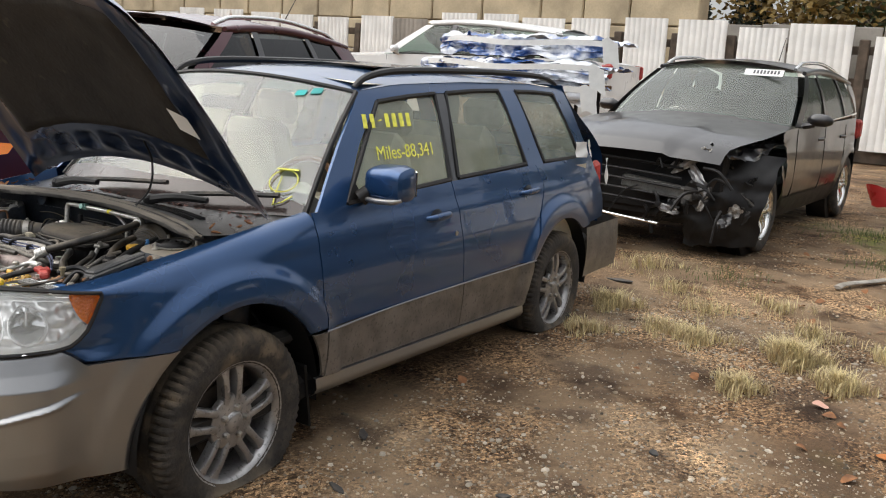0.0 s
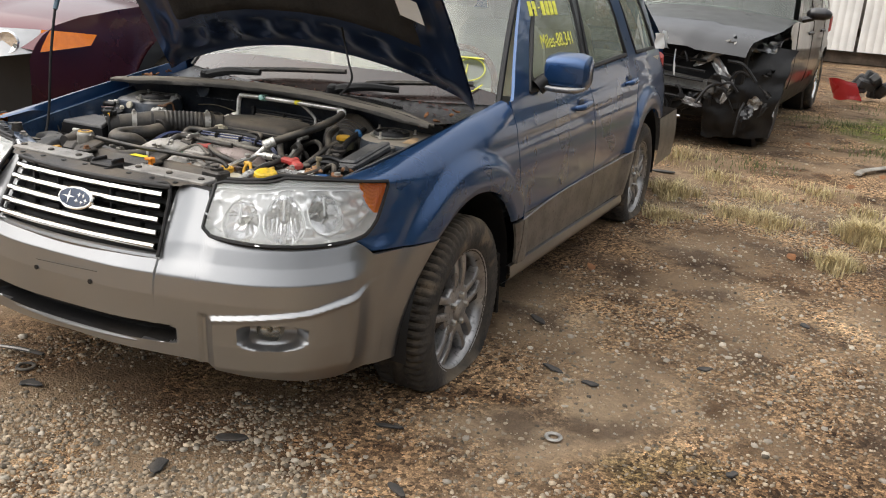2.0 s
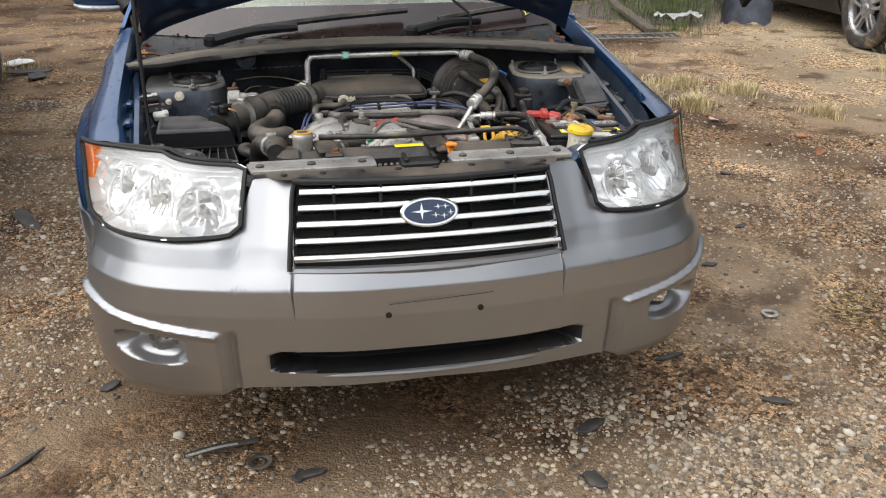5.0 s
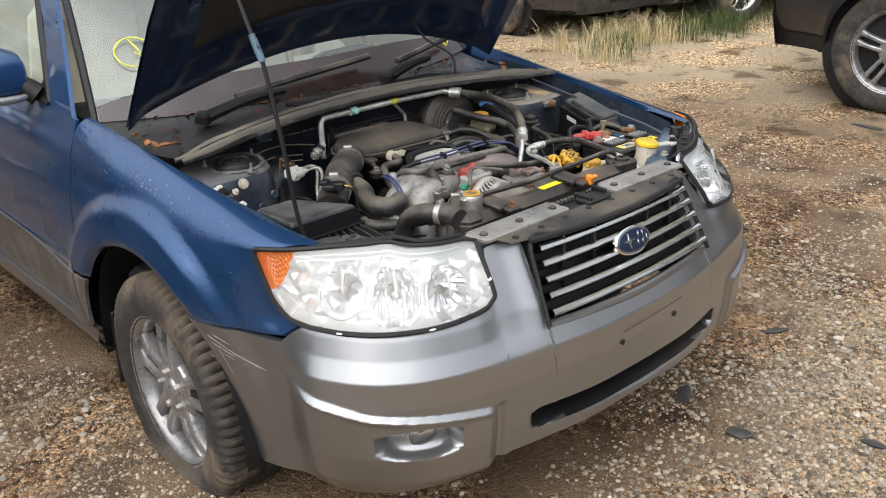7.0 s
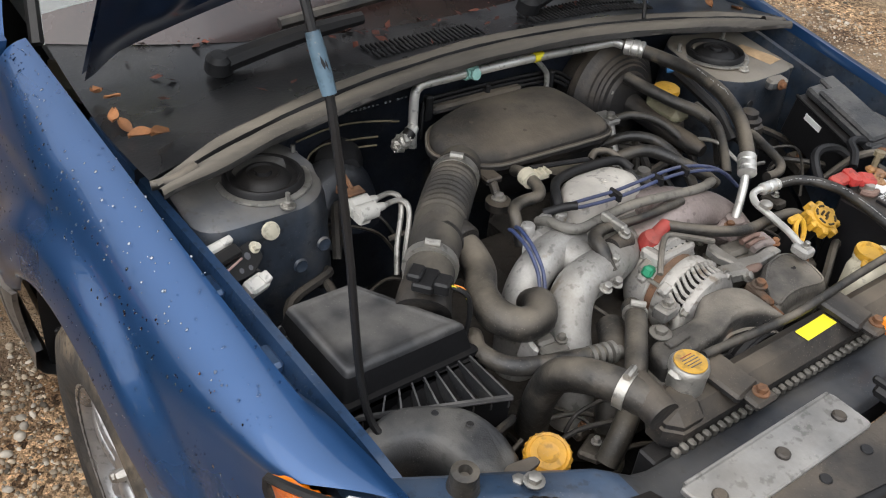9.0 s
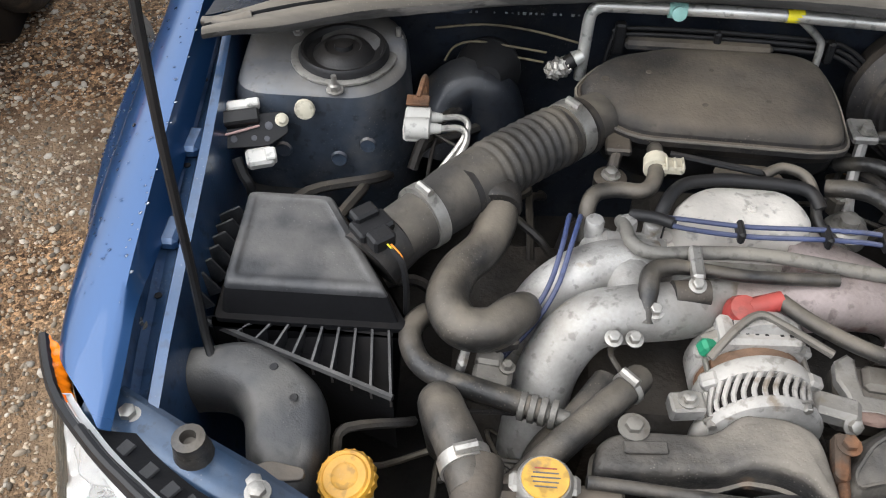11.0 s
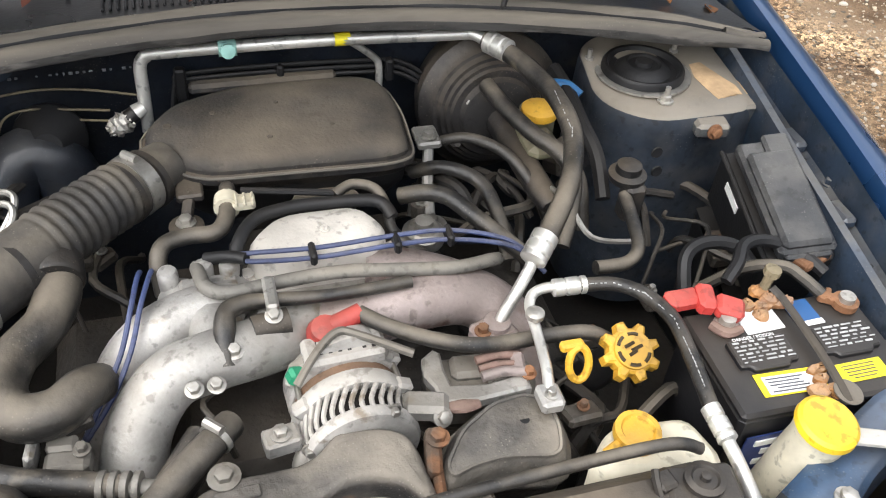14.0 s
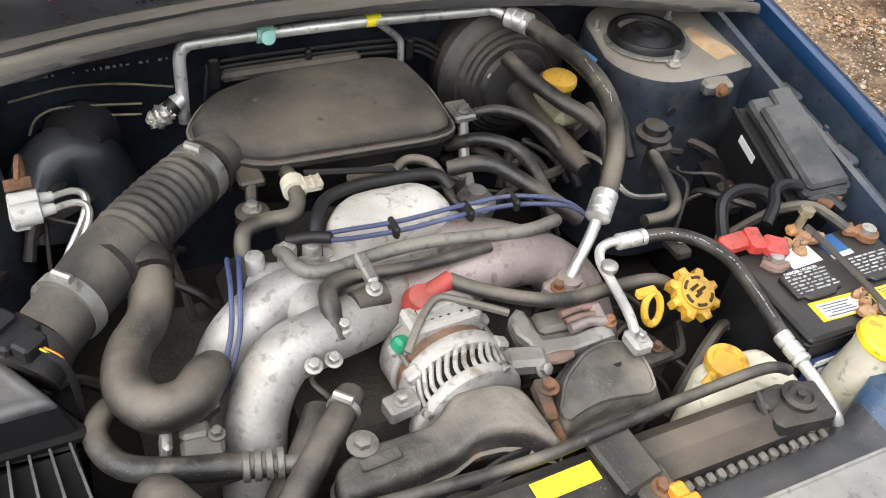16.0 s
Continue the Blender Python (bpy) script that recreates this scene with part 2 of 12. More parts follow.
# ---- materials ----
def mat(name, color, rough=0.6, metal=0.0, var=0.25, scale=8.0, fine=90.0, bump=0.1, coat=0.0, dust=0.0,
        dust_color=(0.21, 0.165, 0.115), spec=0.5, spots=None, emit=None, alpha=None, dust_scale=6.0, island=0.0, dust_min=0.12, grime=1.0, stretch=None):
    """A surface with variation at two scales, fine relief and, where dust > 0, settled dust on what faces up."""
    m = bpy.data.materials.new(name)
    m.use_nodes = True
    nt = m.node_tree
    n, l = nt.nodes, nt.links
    b = n["Principled BSDF"]
    b.inputs["Metallic"].default_value = metal
    b.inputs["Coat Weight"].default_value = coat
    b.inputs["Coat Roughness"].default_value = 0.06
    b.inputs["Specular IOR Level"].default_value = spec
    tc = n.new("ShaderNodeTexCoord")

    where = tc.outputs["Object"]
    if stretch:
        sv = n.new("ShaderNodeVectorMath")
        sv.operation, sv.inputs[1].default_value = "MULTIPLY", stretch
        l.new(where, sv.inputs[0])
        where = sv.outputs["Vector"]

    def noise_at(s, detail=4.0):
        k = n.new("ShaderNodeTexNoise")
        k.inputs["Scale"].default_value, k.inputs["Detail"].default_value = s, detail
        l.new(where, k.inputs["Vector"])
        return k.outputs["Fac"]

    def ramp(src, a, c0, d, c1):
        r = n.new("ShaderNodeValToRGB")
        r.color_ramp.elements[0].position, r.color_ramp.elements[0].color = a, (*c0, 1)
        r.color_ramp.elements[1].position, r.color_ramp.elements[1].color = d, (*c1, 1)
        l.new(src, r.inputs["Fac"])
        return r.outputs["Color"]

    def mix(fac, a, c, kind="MIX"):
        x = n.new("ShaderNodeMix")
        x.data_type, x.blend_type = "RGBA", kind
        for sock, val in ((x.inputs["Factor"], fac), (x.inputs["A"], a), (x.inputs["B"], c)):
            if hasattr(val, "is_linked"):
                l.new(val, sock)
            else:
                sock.default_value = (*val, 1) if isinstance(val, tuple) else val
        return x.outputs["Result"]

    big, small = noise_at(scale), noise_at(fine, 3.0)
    lo, hi = tuple(c * (1 - var) for c in color), tuple(min(1, c * (1 + var)) for c in color)
    col = ramp(big, 0.3, lo, 0.7, hi)
    col = mix(0.5, col, ramp(small, 0.25, tuple(1 - var for _ in color), 0.75, (1.0, 1.0, 1.0)), "MULTIPLY")
    if island:
        g = n.new("ShaderNodeNewGeometry")
        col = mix(1.0, col, ramp(g.outputs["Random Per Island"], 0.0, (1 - island,) * 3, 1.0, (1 + 0 * island,) * 3), "MULTIPLY")
    if spots:
        sc, amount, sp = spots
        col = mix(ramp(noise_at(sc, 6.0), amount, (0, 0, 0), amount + 0.08, (1, 1, 1)), col, sp)
    if dust >= 0.2:
        # grime in crevice-sized blots and dark specks on every side
        g1 = ramp(noise_at(26, 10.0), 0.46, (0, 0, 0), 0.72, (min(1, 0.30 * dust * grime),) * 3)
        col = mix(g1, col, tuple(0.9 * c for c in dust_color))
        g2 = ramp(noise_at(70, 6.0), 0.57, (0, 0, 0), 0.66, (0.62 * grime,) * 3)
        col = mix(g2, col, tuple(0.35 * c for c in color))
        # streaks and blotches a finger wide
        g3 = ramp(noise_at(11, 9.0), 0.36, (0.58,) * 3, 0.64, (1.22,) * 3)
        col = mix(min(1.0, 0.55 + 0.4 * dust), col, g3, "MULTIPLY")
        # pale grit lying loosely on it
        vo = n.new("ShaderNodeTexVoronoi")
        vo.inputs["Scale"].default_value = 210
        l.new(tc.outputs["Object"], vo.inputs["Vector"])
        dots = ramp(vo.outputs["Distance"], 0.10, (1, 1, 1), 0.24, (0, 0, 0))
        dots = mix(1.0, dots, ramp(noise_at(19, 5.0), 0.48, (0, 0, 0), 0.66, (0.24 * grime,) * 3), "MULTIPLY")
        col = mix(dots, col, tuple(min(1, 1.7 * c + 0.06) for c in dust_color))
    rv = n.new("ShaderNodeMapRange")
    rv.inputs["To Min"].default_value, rv.inputs["To Max"].default_value = max(0.02, rough - 0.12), min(1, rough + 0.12)
    l.new(big, rv.inputs["Value"])
    rgh = rv.outputs["Result"]
    if dust:
        g = n.new("ShaderNodeNewGeometry")
        s = n.new("ShaderNodeSeparateXYZ")
        l.new(g.outputs["Normal"], s.inputs["Vector"])
        up = n.new("ShaderNodeMapRange")
        up.inputs["From Min"].default_value, up.inputs["From Max"].default_value = 0.1, 0.9
        l.new(s.outputs["Z"], up.inputs["Value"])
        pat = n.new("ShaderNodeMapRange")
        pat.inputs["From Min"].default_value, pat.inputs["From Max"].default_value = 0.40, 0.66
        pat.inputs["To Min"].default_value, pat.inputs["To Max"].default_value = dust_min * dust, dust
        l.new(noise_at(dust_scale, 6.0), pat.inputs["Value"])
        mm = n.new("ShaderNodeMath")
        mm.operation = "MULTIPLY"
        l.new(up.outputs["Result"], mm.inputs[0]), l.new(pat.outputs["Result"], mm.inputs[1])
        col = mix(mm.outputs[0], col, dust_color)
        ad = n.new("ShaderNodeMath")
        ad.operation, ad.use_clamp = "MULTIPLY_ADD", True
        l.new(mm.outputs[0], ad.inputs[0])
        ad.inputs[1].default_value = 0.35
        l.new(rgh, ad.inputs[2])
        rgh = ad.outputs[0]
    l.new(col, b.inputs["Base Color"]), l.new(rgh, b.inputs["Roughness"])
    if bump:
        bp = n.new("ShaderNodeBump")
        bp.inputs["Strength"].default_value, bp.inputs["Distance"].default_value = bump, 0.004
        if dust >= 0.2:
            sm = n.new("ShaderNodeMath")
            sm.operation = "MULTIPLY_ADD"
            l.new(noise_at(38, 8.0), sm.inputs[0])
            sm.inputs[1].default_value = 0.6
            l.new(small, sm.inputs[2])
            l.new(sm.outputs[0], bp.inputs["Height"])
            bp.inputs["Strength"].default_value = min(1, bump * 1.3)
        else:
            l.new(small, bp.inputs["Height"])
        l.new(bp.outputs["Normal"], b.inputs["Normal"])
    if emit:
        b.inputs["Emission Color"].default_value, b.inputs["Emission Strength"].default_value = (*emit[0], 1), emit[1]
    return m


def glass_mat(name, tint, gloss=0.05, ior=1.5, haze=0.0):
    """A thin pane: light passes straight on, tinted, with a glossy skin."""
    m = bpy.data.materials.new(name)
    m.use_nodes = True
    nt = m.node_tree
    n, l = nt.nodes, nt.links
    n.remove(n["Principled BSDF"])
    t, g, f, mx = (n.new(k) for k in ("ShaderNodeBsdfTransparent", "ShaderNodeBsdfGlossy", "ShaderNodeFresnel", "ShaderNodeMixShader"))
    t.inputs["Color"].default_value, g.inputs["Roughness"].default_value, f.inputs["IOR"].default_value = (*tint, 1), gloss, ior
    l.new(f.outputs["Fac"], mx.inputs["Fac"]), l.new(t.outputs["BSDF"], mx.inputs[1]), l.new(g.outputs["BSDF"], mx.inputs[2])
    last = mx.outputs["Shader"]
    if haze:
        d, m2, tc, ns, mr = (n.new(k) for k in ("ShaderNodeBsdfDiffuse", "ShaderNodeMixShader", "ShaderNodeTexCoord", "ShaderNodeTexNoise", "ShaderNodeMapRange"))
        d.inputs["Color"].default_value = (0.60, 0.66, 0.56, 1)
        ns.inputs["Scale"].default_value = 5.0
        mr.inputs["To Min"].default_value, mr.inputs["To Max"].default_value = 0.3 * haze, haze
        l.new(tc.outputs["Object"], ns.inputs["Vector"]), l.new(ns.outputs["Fac"], mr.inputs["Value"])
        l.new(mr.outputs["Result"], m2.inputs["Fac"]), l.new(last, m2.inputs[1]), l.new(d.outputs["BSDF"], m2.inputs[2])
        last = m2.outputs["Shader"]
    l.new(last, n["Material Output"].inputs["Surface"])
    return m


BLUE = mat("blue_paint", (0.020, 0.068, 0.178), 0.30, 0.55, 0.06, 3, 400, 0.004, coat=0.85, dust=0.02)
BLUE.node_tree.nodes["Principled BSDF"].inputs["Coat IOR"].default_value = 1.42
BLUE.node_tree.nodes["Principled BSDF"].inputs["Coat Roughness"].default_value = 0.02
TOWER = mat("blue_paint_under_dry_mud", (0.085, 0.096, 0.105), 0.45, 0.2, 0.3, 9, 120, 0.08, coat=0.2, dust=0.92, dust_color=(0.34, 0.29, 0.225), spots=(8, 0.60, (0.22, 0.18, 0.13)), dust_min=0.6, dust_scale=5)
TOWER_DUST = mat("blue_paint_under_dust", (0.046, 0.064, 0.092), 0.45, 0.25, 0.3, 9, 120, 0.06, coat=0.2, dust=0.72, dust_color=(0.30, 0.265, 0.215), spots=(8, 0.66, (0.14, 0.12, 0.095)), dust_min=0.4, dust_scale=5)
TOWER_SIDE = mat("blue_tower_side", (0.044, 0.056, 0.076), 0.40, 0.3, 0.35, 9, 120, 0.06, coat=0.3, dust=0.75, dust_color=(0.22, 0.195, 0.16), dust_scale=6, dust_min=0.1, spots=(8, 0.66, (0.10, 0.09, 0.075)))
RAIL = mat("blue_rail_paint", (0.030, 0.075, 0.165), 0.34, 0.45, 0.2, 5, 200, 0.02, coat=0.6, dust=0.2, dust_color=(0.26, 0.25, 0.22), dust_scale=5)
BLUE_BAY = mat("blue_paint_dusty", (0.045, 0.064, 0.095), 0.45, 0.3, 0.3, 10, 120, 0.05, coat=0.25, dust=0.72, dust_color=(0.25, 0.20, 0.145), spots=(7, 0.64, (0.10, 0.085, 0.065)))
BLUE_WING = mat("blue_inner_wing_paint", (0.032, 0.052, 0.086), 0.42, 0.3, 0.35, 9, 130, 0.06, coat=0.3, dust=0.6, dust_color=(0.27, 0.235, 0.18), dust_min=0.25, spots=(9, 0.61, (0.17, 0.15, 0.11)))
# body blue darkened, with the shade of bulkhead and recesses in the colour
BLUE_DARK = mat("blue_paint_darkened", (0.020, 0.026, 0.038), 0.45, 0.2, 0.35, 6, 120, 0.05, coat=0.3, dust=0.45, dust_color=(0.16, 0.14, 0.11), spots=(7, 0.62, (0.055, 0.05, 0.042)))
SILVER = mat("grey_bumper_paint", (0.30, 0.304, 0.31), 0.34, 0.88, 0.05, 3, 300, 0.02, coat=0.6, dust=0.04)
CLAD = mat("grey_brown_cladding", (0.17, 0.155, 0.14), 0.45, 0.35, 0.15, 4, 200, 0.05, coat=0.2, dust=0.35)
CHROME = mat("bright_chrome", (0.82, 0.82, 0.80), 0.16, 1.0, 0.06, 8, 200, 0.02)
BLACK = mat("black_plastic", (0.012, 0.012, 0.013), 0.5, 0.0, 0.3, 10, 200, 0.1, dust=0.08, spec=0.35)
BLACK_GLOSS = mat("black_gloss_paint", (0.016, 0.015, 0.016), 0.32, 0.1, 0.2, 4, 300, 0.02, coat=0.65, dust=0.03, dust_color=(0.25, 0.22, 0.19))
DUSTY = mat("dusty_black_plastic", (0.018, 0.017, 0.017), 0.52, 0.0, 0.35, 12, 160, 0.15, dust=0.55)
COVER = mat("dust_caked_plastic", (0.030, 0.029, 0.029), 0.7, 0.0, 0.35, 14, 200, 0.25, dust=0.95, dust_color=(0.185, 0.150, 0.108), dust_scale=5, dust_min=0.15, spots=(30, 0.70, (0.10, 0.08, 0.06)))
RUBBER = mat("dusty_rubber", (0.020, 0.019, 0.018), 0.45, 0.0, 0.4, 14, 150, 0.2, dust=0.75, dust_color=(0.22, 0.185, 0.14), dust_min=0.0, dust_scale=10, spots=(18, 0.64, (0.10, 0.085, 0.065)))
SEAL = mat("rubber_seal", (0.05, 0.046, 0.042), 0.65, 0.0, 0.35, 9, 120, 0.2, dust=0.85, dust_color=(0.33, 0.285, 0.22), dust_min=0.25, grime=0.6, dust_scale=7, stretch=(0.25, 1.6, 1.6))
SEAL_FACE = mat("rubber_seal_face", (0.05, 0.048, 0.046), 0.75, 0.0, 0.4, 9, 120, 0.3, dust=0.5, dust_color=(0.20, 0.18, 0.15), dust_min=0.3, spots=(22, 0.56, (0.14, 0.13, 0.12)), stretch=(0.3, 1.4, 1.4))
SEAM = mat("old_yellowed_sealer", (0.20, 0.165, 0.10), 0.7, 0.0, 0.4, 14, 160, 0.2, dust=0.4)
TYRE = mat("tyre_rubber", (0.040, 0.036, 0.032), 0.85, 0.0, 0.4, 7, 90, 0.35, dust=0.6, dust_color=(0.23, 0.175, 0.115), dust_scale=4, spots=(5, 0.56, (0.135, 0.105, 0.072)))
ALLOY = mat("grey_alloy", (0.38, 0.375, 0.375), 0.30, 0.65, 0.15, 9, 200, 0.05, dust=0.24)
ALU = mat("cast_aluminium", (0.47, 0.455, 0.43), 0.52, 0.55, 0.3, 10, 220, 0.14, dust=0.6, dust_color=(0.25, 0.215, 0.165), spots=(24, 0.63, (0.26, 0.22, 0.17)))
ALU_PINK = mat("cast_aluminium_reddish", (0.43, 0.36, 0.34), 0.55, 0.45, 0.3, 10, 200, 0.2, dust=0.5, dust_color=(0.26, 0.20, 0.16), spots=(20, 0.60, (0.20, 0.10, 0.08)))
PIPE = mat("bare_aluminium_pipe", (0.72, 0.71, 0.67), 0.38, 0.7, 0.12, 14, 250, 0.08, dust=0.35, dust_color=(0.42, 0.35, 0.25))
CAP_WHITE = mat("chalky_cast_cover", (0.66, 0.62, 0.56), 0.7, 0.1, 0.1, 9, 200, 0.15, dust=0.3, dust_color=(0.5, 0.43, 0.33))
STEEL = mat("zinc_steel", (0.5, 0.48, 0.44), 0.45, 0.8, 0.25, 20, 250, 0.1, dust=0.3)
RUST_RED = mat("faded_rust_red", (0.165, 0.098, 0.080), 0.75, 0.1, 0.4, 25, 160, 0.3, dust=0.4, dust_color=(0.30, 0.22, 0.17))
RUST = mat("rusty_steel", (0.24, 0.11, 0.05), 0.85, 0.1, 0.45, 25, 160, 0.4, dust=0.2, spots=(15, 0.6, (0.1, 0.07, 0.05)))
DISC = mat("dull_brake_disc", (0.07, 0.055, 0.045), 0.7, 0.4, 0.35, 15, 160, 0.2)
BLUE_SUP = mat("blue_support_paint", (0.036, 0.078, 0.150), 0.38, 0.3, 0.3, 9, 150, 0.04, coat=0.4, dust=0.24, dust_color=(0.28, 0.25, 0.21))
DULL = mat("dull_dusty_steel", (0.20, 0.19, 0.17), 0.55, 0.5, 0.3, 14, 160, 0.15, dust=0.5, dust_color=(0.24, 0.20, 0.15))
DIMPLE_TONE = mat("dark_dimple", (0.09, 0.075, 0.055), 0.8, 0.0, 0.3, 30, 150, 0.2)
HOOD_IN = mat("hood_underside_paint", (0.016, 0.032, 0.075), 0.3, 0.4, 0.2, 5, 200, 0.02, coat=0.7)
COPPER = mat("copper_winding", (0.30, 0.165, 0.10), 0.55, 0.4, 0.3, 30, 300, 0.3, dust=0.3)
YELLOW = mat("yellow_plastic", (0.70, 0.39, 0.035), 0.5, 0.0, 0.2, 16, 150, 0.12, dust=0.32, dust_color=(0.36, 0.24, 0.11), spots=(34, 0.66, (0.30, 0.18, 0.06)))
YELLOW_TAPE = mat("yellow_label", (0.85, 0.72, 0.02), 0.5, 0.0, 0.08, 12, 150, 0.05)
ORANGE = mat("orange_plastic", (0.85, 0.27, 0.02), 0.4, 0.0, 0.12, 12, 150, 0.05)
RED = mat("faded_red_plastic", (0.44, 0.040, 0.034), 0.55, 0.0, 0.3, 14, 150, 0.12, dust=0.28, dust_color=(0.36, 0.19, 0.14))
GREEN = mat("green_plug", (0.02, 0.22, 0.11), 0.5, 0.0, 0.2, 14, 150, 0.1)
TEAL = mat("pale_teal_clip", (0.25, 0.45, 0.40), 0.5, 0.0, 0.2, 14, 150, 0.1)
BLUE_WIRE = mat("blue_ignition_lead", (0.035, 0.055, 0.15), 0.5, 0.0, 0.25, 14, 150, 0.1, dust=0.45, dust_color=(0.25, 0.24, 0.26))
BLUE_CLIP = mat("pale_blue_sleeve", (0.10, 0.17, 0.23), 0.55, 0.0, 0.15, 14, 150, 0.1, dust=0.25)
CREAM = mat("cream_plastic", (0.62, 0.57, 0.44), 0.55, 0.0, 0.15, 12, 150, 0.08, dust=0.35, dust_color=(0.42, 0.34, 0.22))
WHITE = mat("white_plastic", (0.62, 0.60, 0.55), 0.5, 0.0, 0.1, 12, 150, 0.05, dust=0.2)
PAPER = mat("white_paper", (0.74, 0.74, 0.72), 0.7, 0.0, 0.06, 12, 150, 0.05)
PRINT_GREY = mat("worn_white_print", (0.42, 0.42, 0.41), 0.7, 0.0, 0.3, 60, 150, 0.02)
GREYMARK = mat("pale_stamping", (0.16, 0.17, 0.18), 0.7, 0.0, 0.3, 40, 150, 0.02)
INK = mat("grey_print", (0.10, 0.10, 0.11), 0.7, 0.0, 0.1, 12, 150, 0.02)
PAD = mat("hood_felt", (0.022, 0.019, 0.016), 0.95, 0.0, 0.5, 5, 60, 0.6, spots=(9, 0.66, (0.06, 0.05, 0.035)))
AMBER = mat("amber_lens", (1.0, 0.23, 0.005), 0.2, 0.0, 0.12, 30, 150, 0.05, coat=0.8)
REFLECTOR = mat("lamp_reflector", (0.93, 0.93, 0.93), 0.10, 0.76, 0.02, 12, 150, 0.01)
LAMP_IN = mat("lamp_housing", (0.86, 0.86, 0.85), 0.16, 0.42, 0.05, 30, 120, 0.05)
LENS = glass_mat("lamp_lens", (0.98, 0.98, 0.98), 0.02, 1.5, haze=0.045)
# strong haze whitens these panes in place of light seen through them
GLASS = glass_mat("window_glass", (0.93, 0.97, 0.88), 0.0, 1.5, haze=0.40)
SCREEN = glass_mat("windscreen_glass", (0.84, 0.94, 0.89), 0.12, 2.1, haze=0.10)
DARK_GLASS = glass_mat("dark_window_glass", (0.10, 0.12, 0.12), 0.0, 1.55)
SEAT = mat("beige_seat_cloth", (0.74, 0.69, 0.56), 0.9, 0.0, 0.12, 12, 300, 0.3)
BEIGE = mat("beige_trim", (0.62, 0.58, 0.48), 0.7, 0.0, 0.12, 8, 200, 0.1)
DASH = mat("dark_grey_dash", (0.05, 0.05, 0.05), 0.7, 0.0, 0.2, 8, 200, 0.2)
WOOD = mat("wood_rim", (0.22, 0.11, 0.05), 0.35, 0.0, 0.3, 20, 60, 0.05, coat=0.5)
MAROON = mat("maroon_paint", (0.085, 0.020, 0.028), 0.28, 0.5, 0.12, 3, 300, 0.02, coat=0.55, dust=0.06)
WHITE_PAINT = mat("white_paint", (0.78, 0.78, 0.77), 0.3, 0.0, 0.05, 3, 200, 0.02, coat=0.6, dust=0.12)
GREY_PAINT = mat("charcoal_paint", (0.05, 0.05, 0.053), 0.28, 0.4, 0.1, 3, 200, 0.02, coat=0.7, dust=0.15)
MARKER = mat("yellow_paint_marker", (0.80, 0.78, 0.10), 0.6, 0.0, 0.2, 60, 300, 0.05)
LEAF = mat("dry_leaf", (0.30, 0.13, 0.05), 0.85, 0.0, 0.4, 30, 160, 0.3, island=0.5)
SCRAP = mat("broken_black_trim", (0.03, 0.032, 0.035), 0.6, 0.0, 0.3, 20, 150, 0.2, dust=0.35)

# ---- ground ----
def ground_z(x, y):
    """Height of the yard: level under the car, gently uneven further off."""
    far = smooth(3.0, 9.0, math.hypot(x, y - 1.2))
    a = noise.noise((x * 0.55, y * 0.55, 3.1)) * 0.02 * (0.35 + far) + noise.noise((x * 2.3, y * 2.3, 7.7)) * 0.007
    return a + noise.noise((x * 7, y * 7, 1.7)) * 0.006 - 0.004


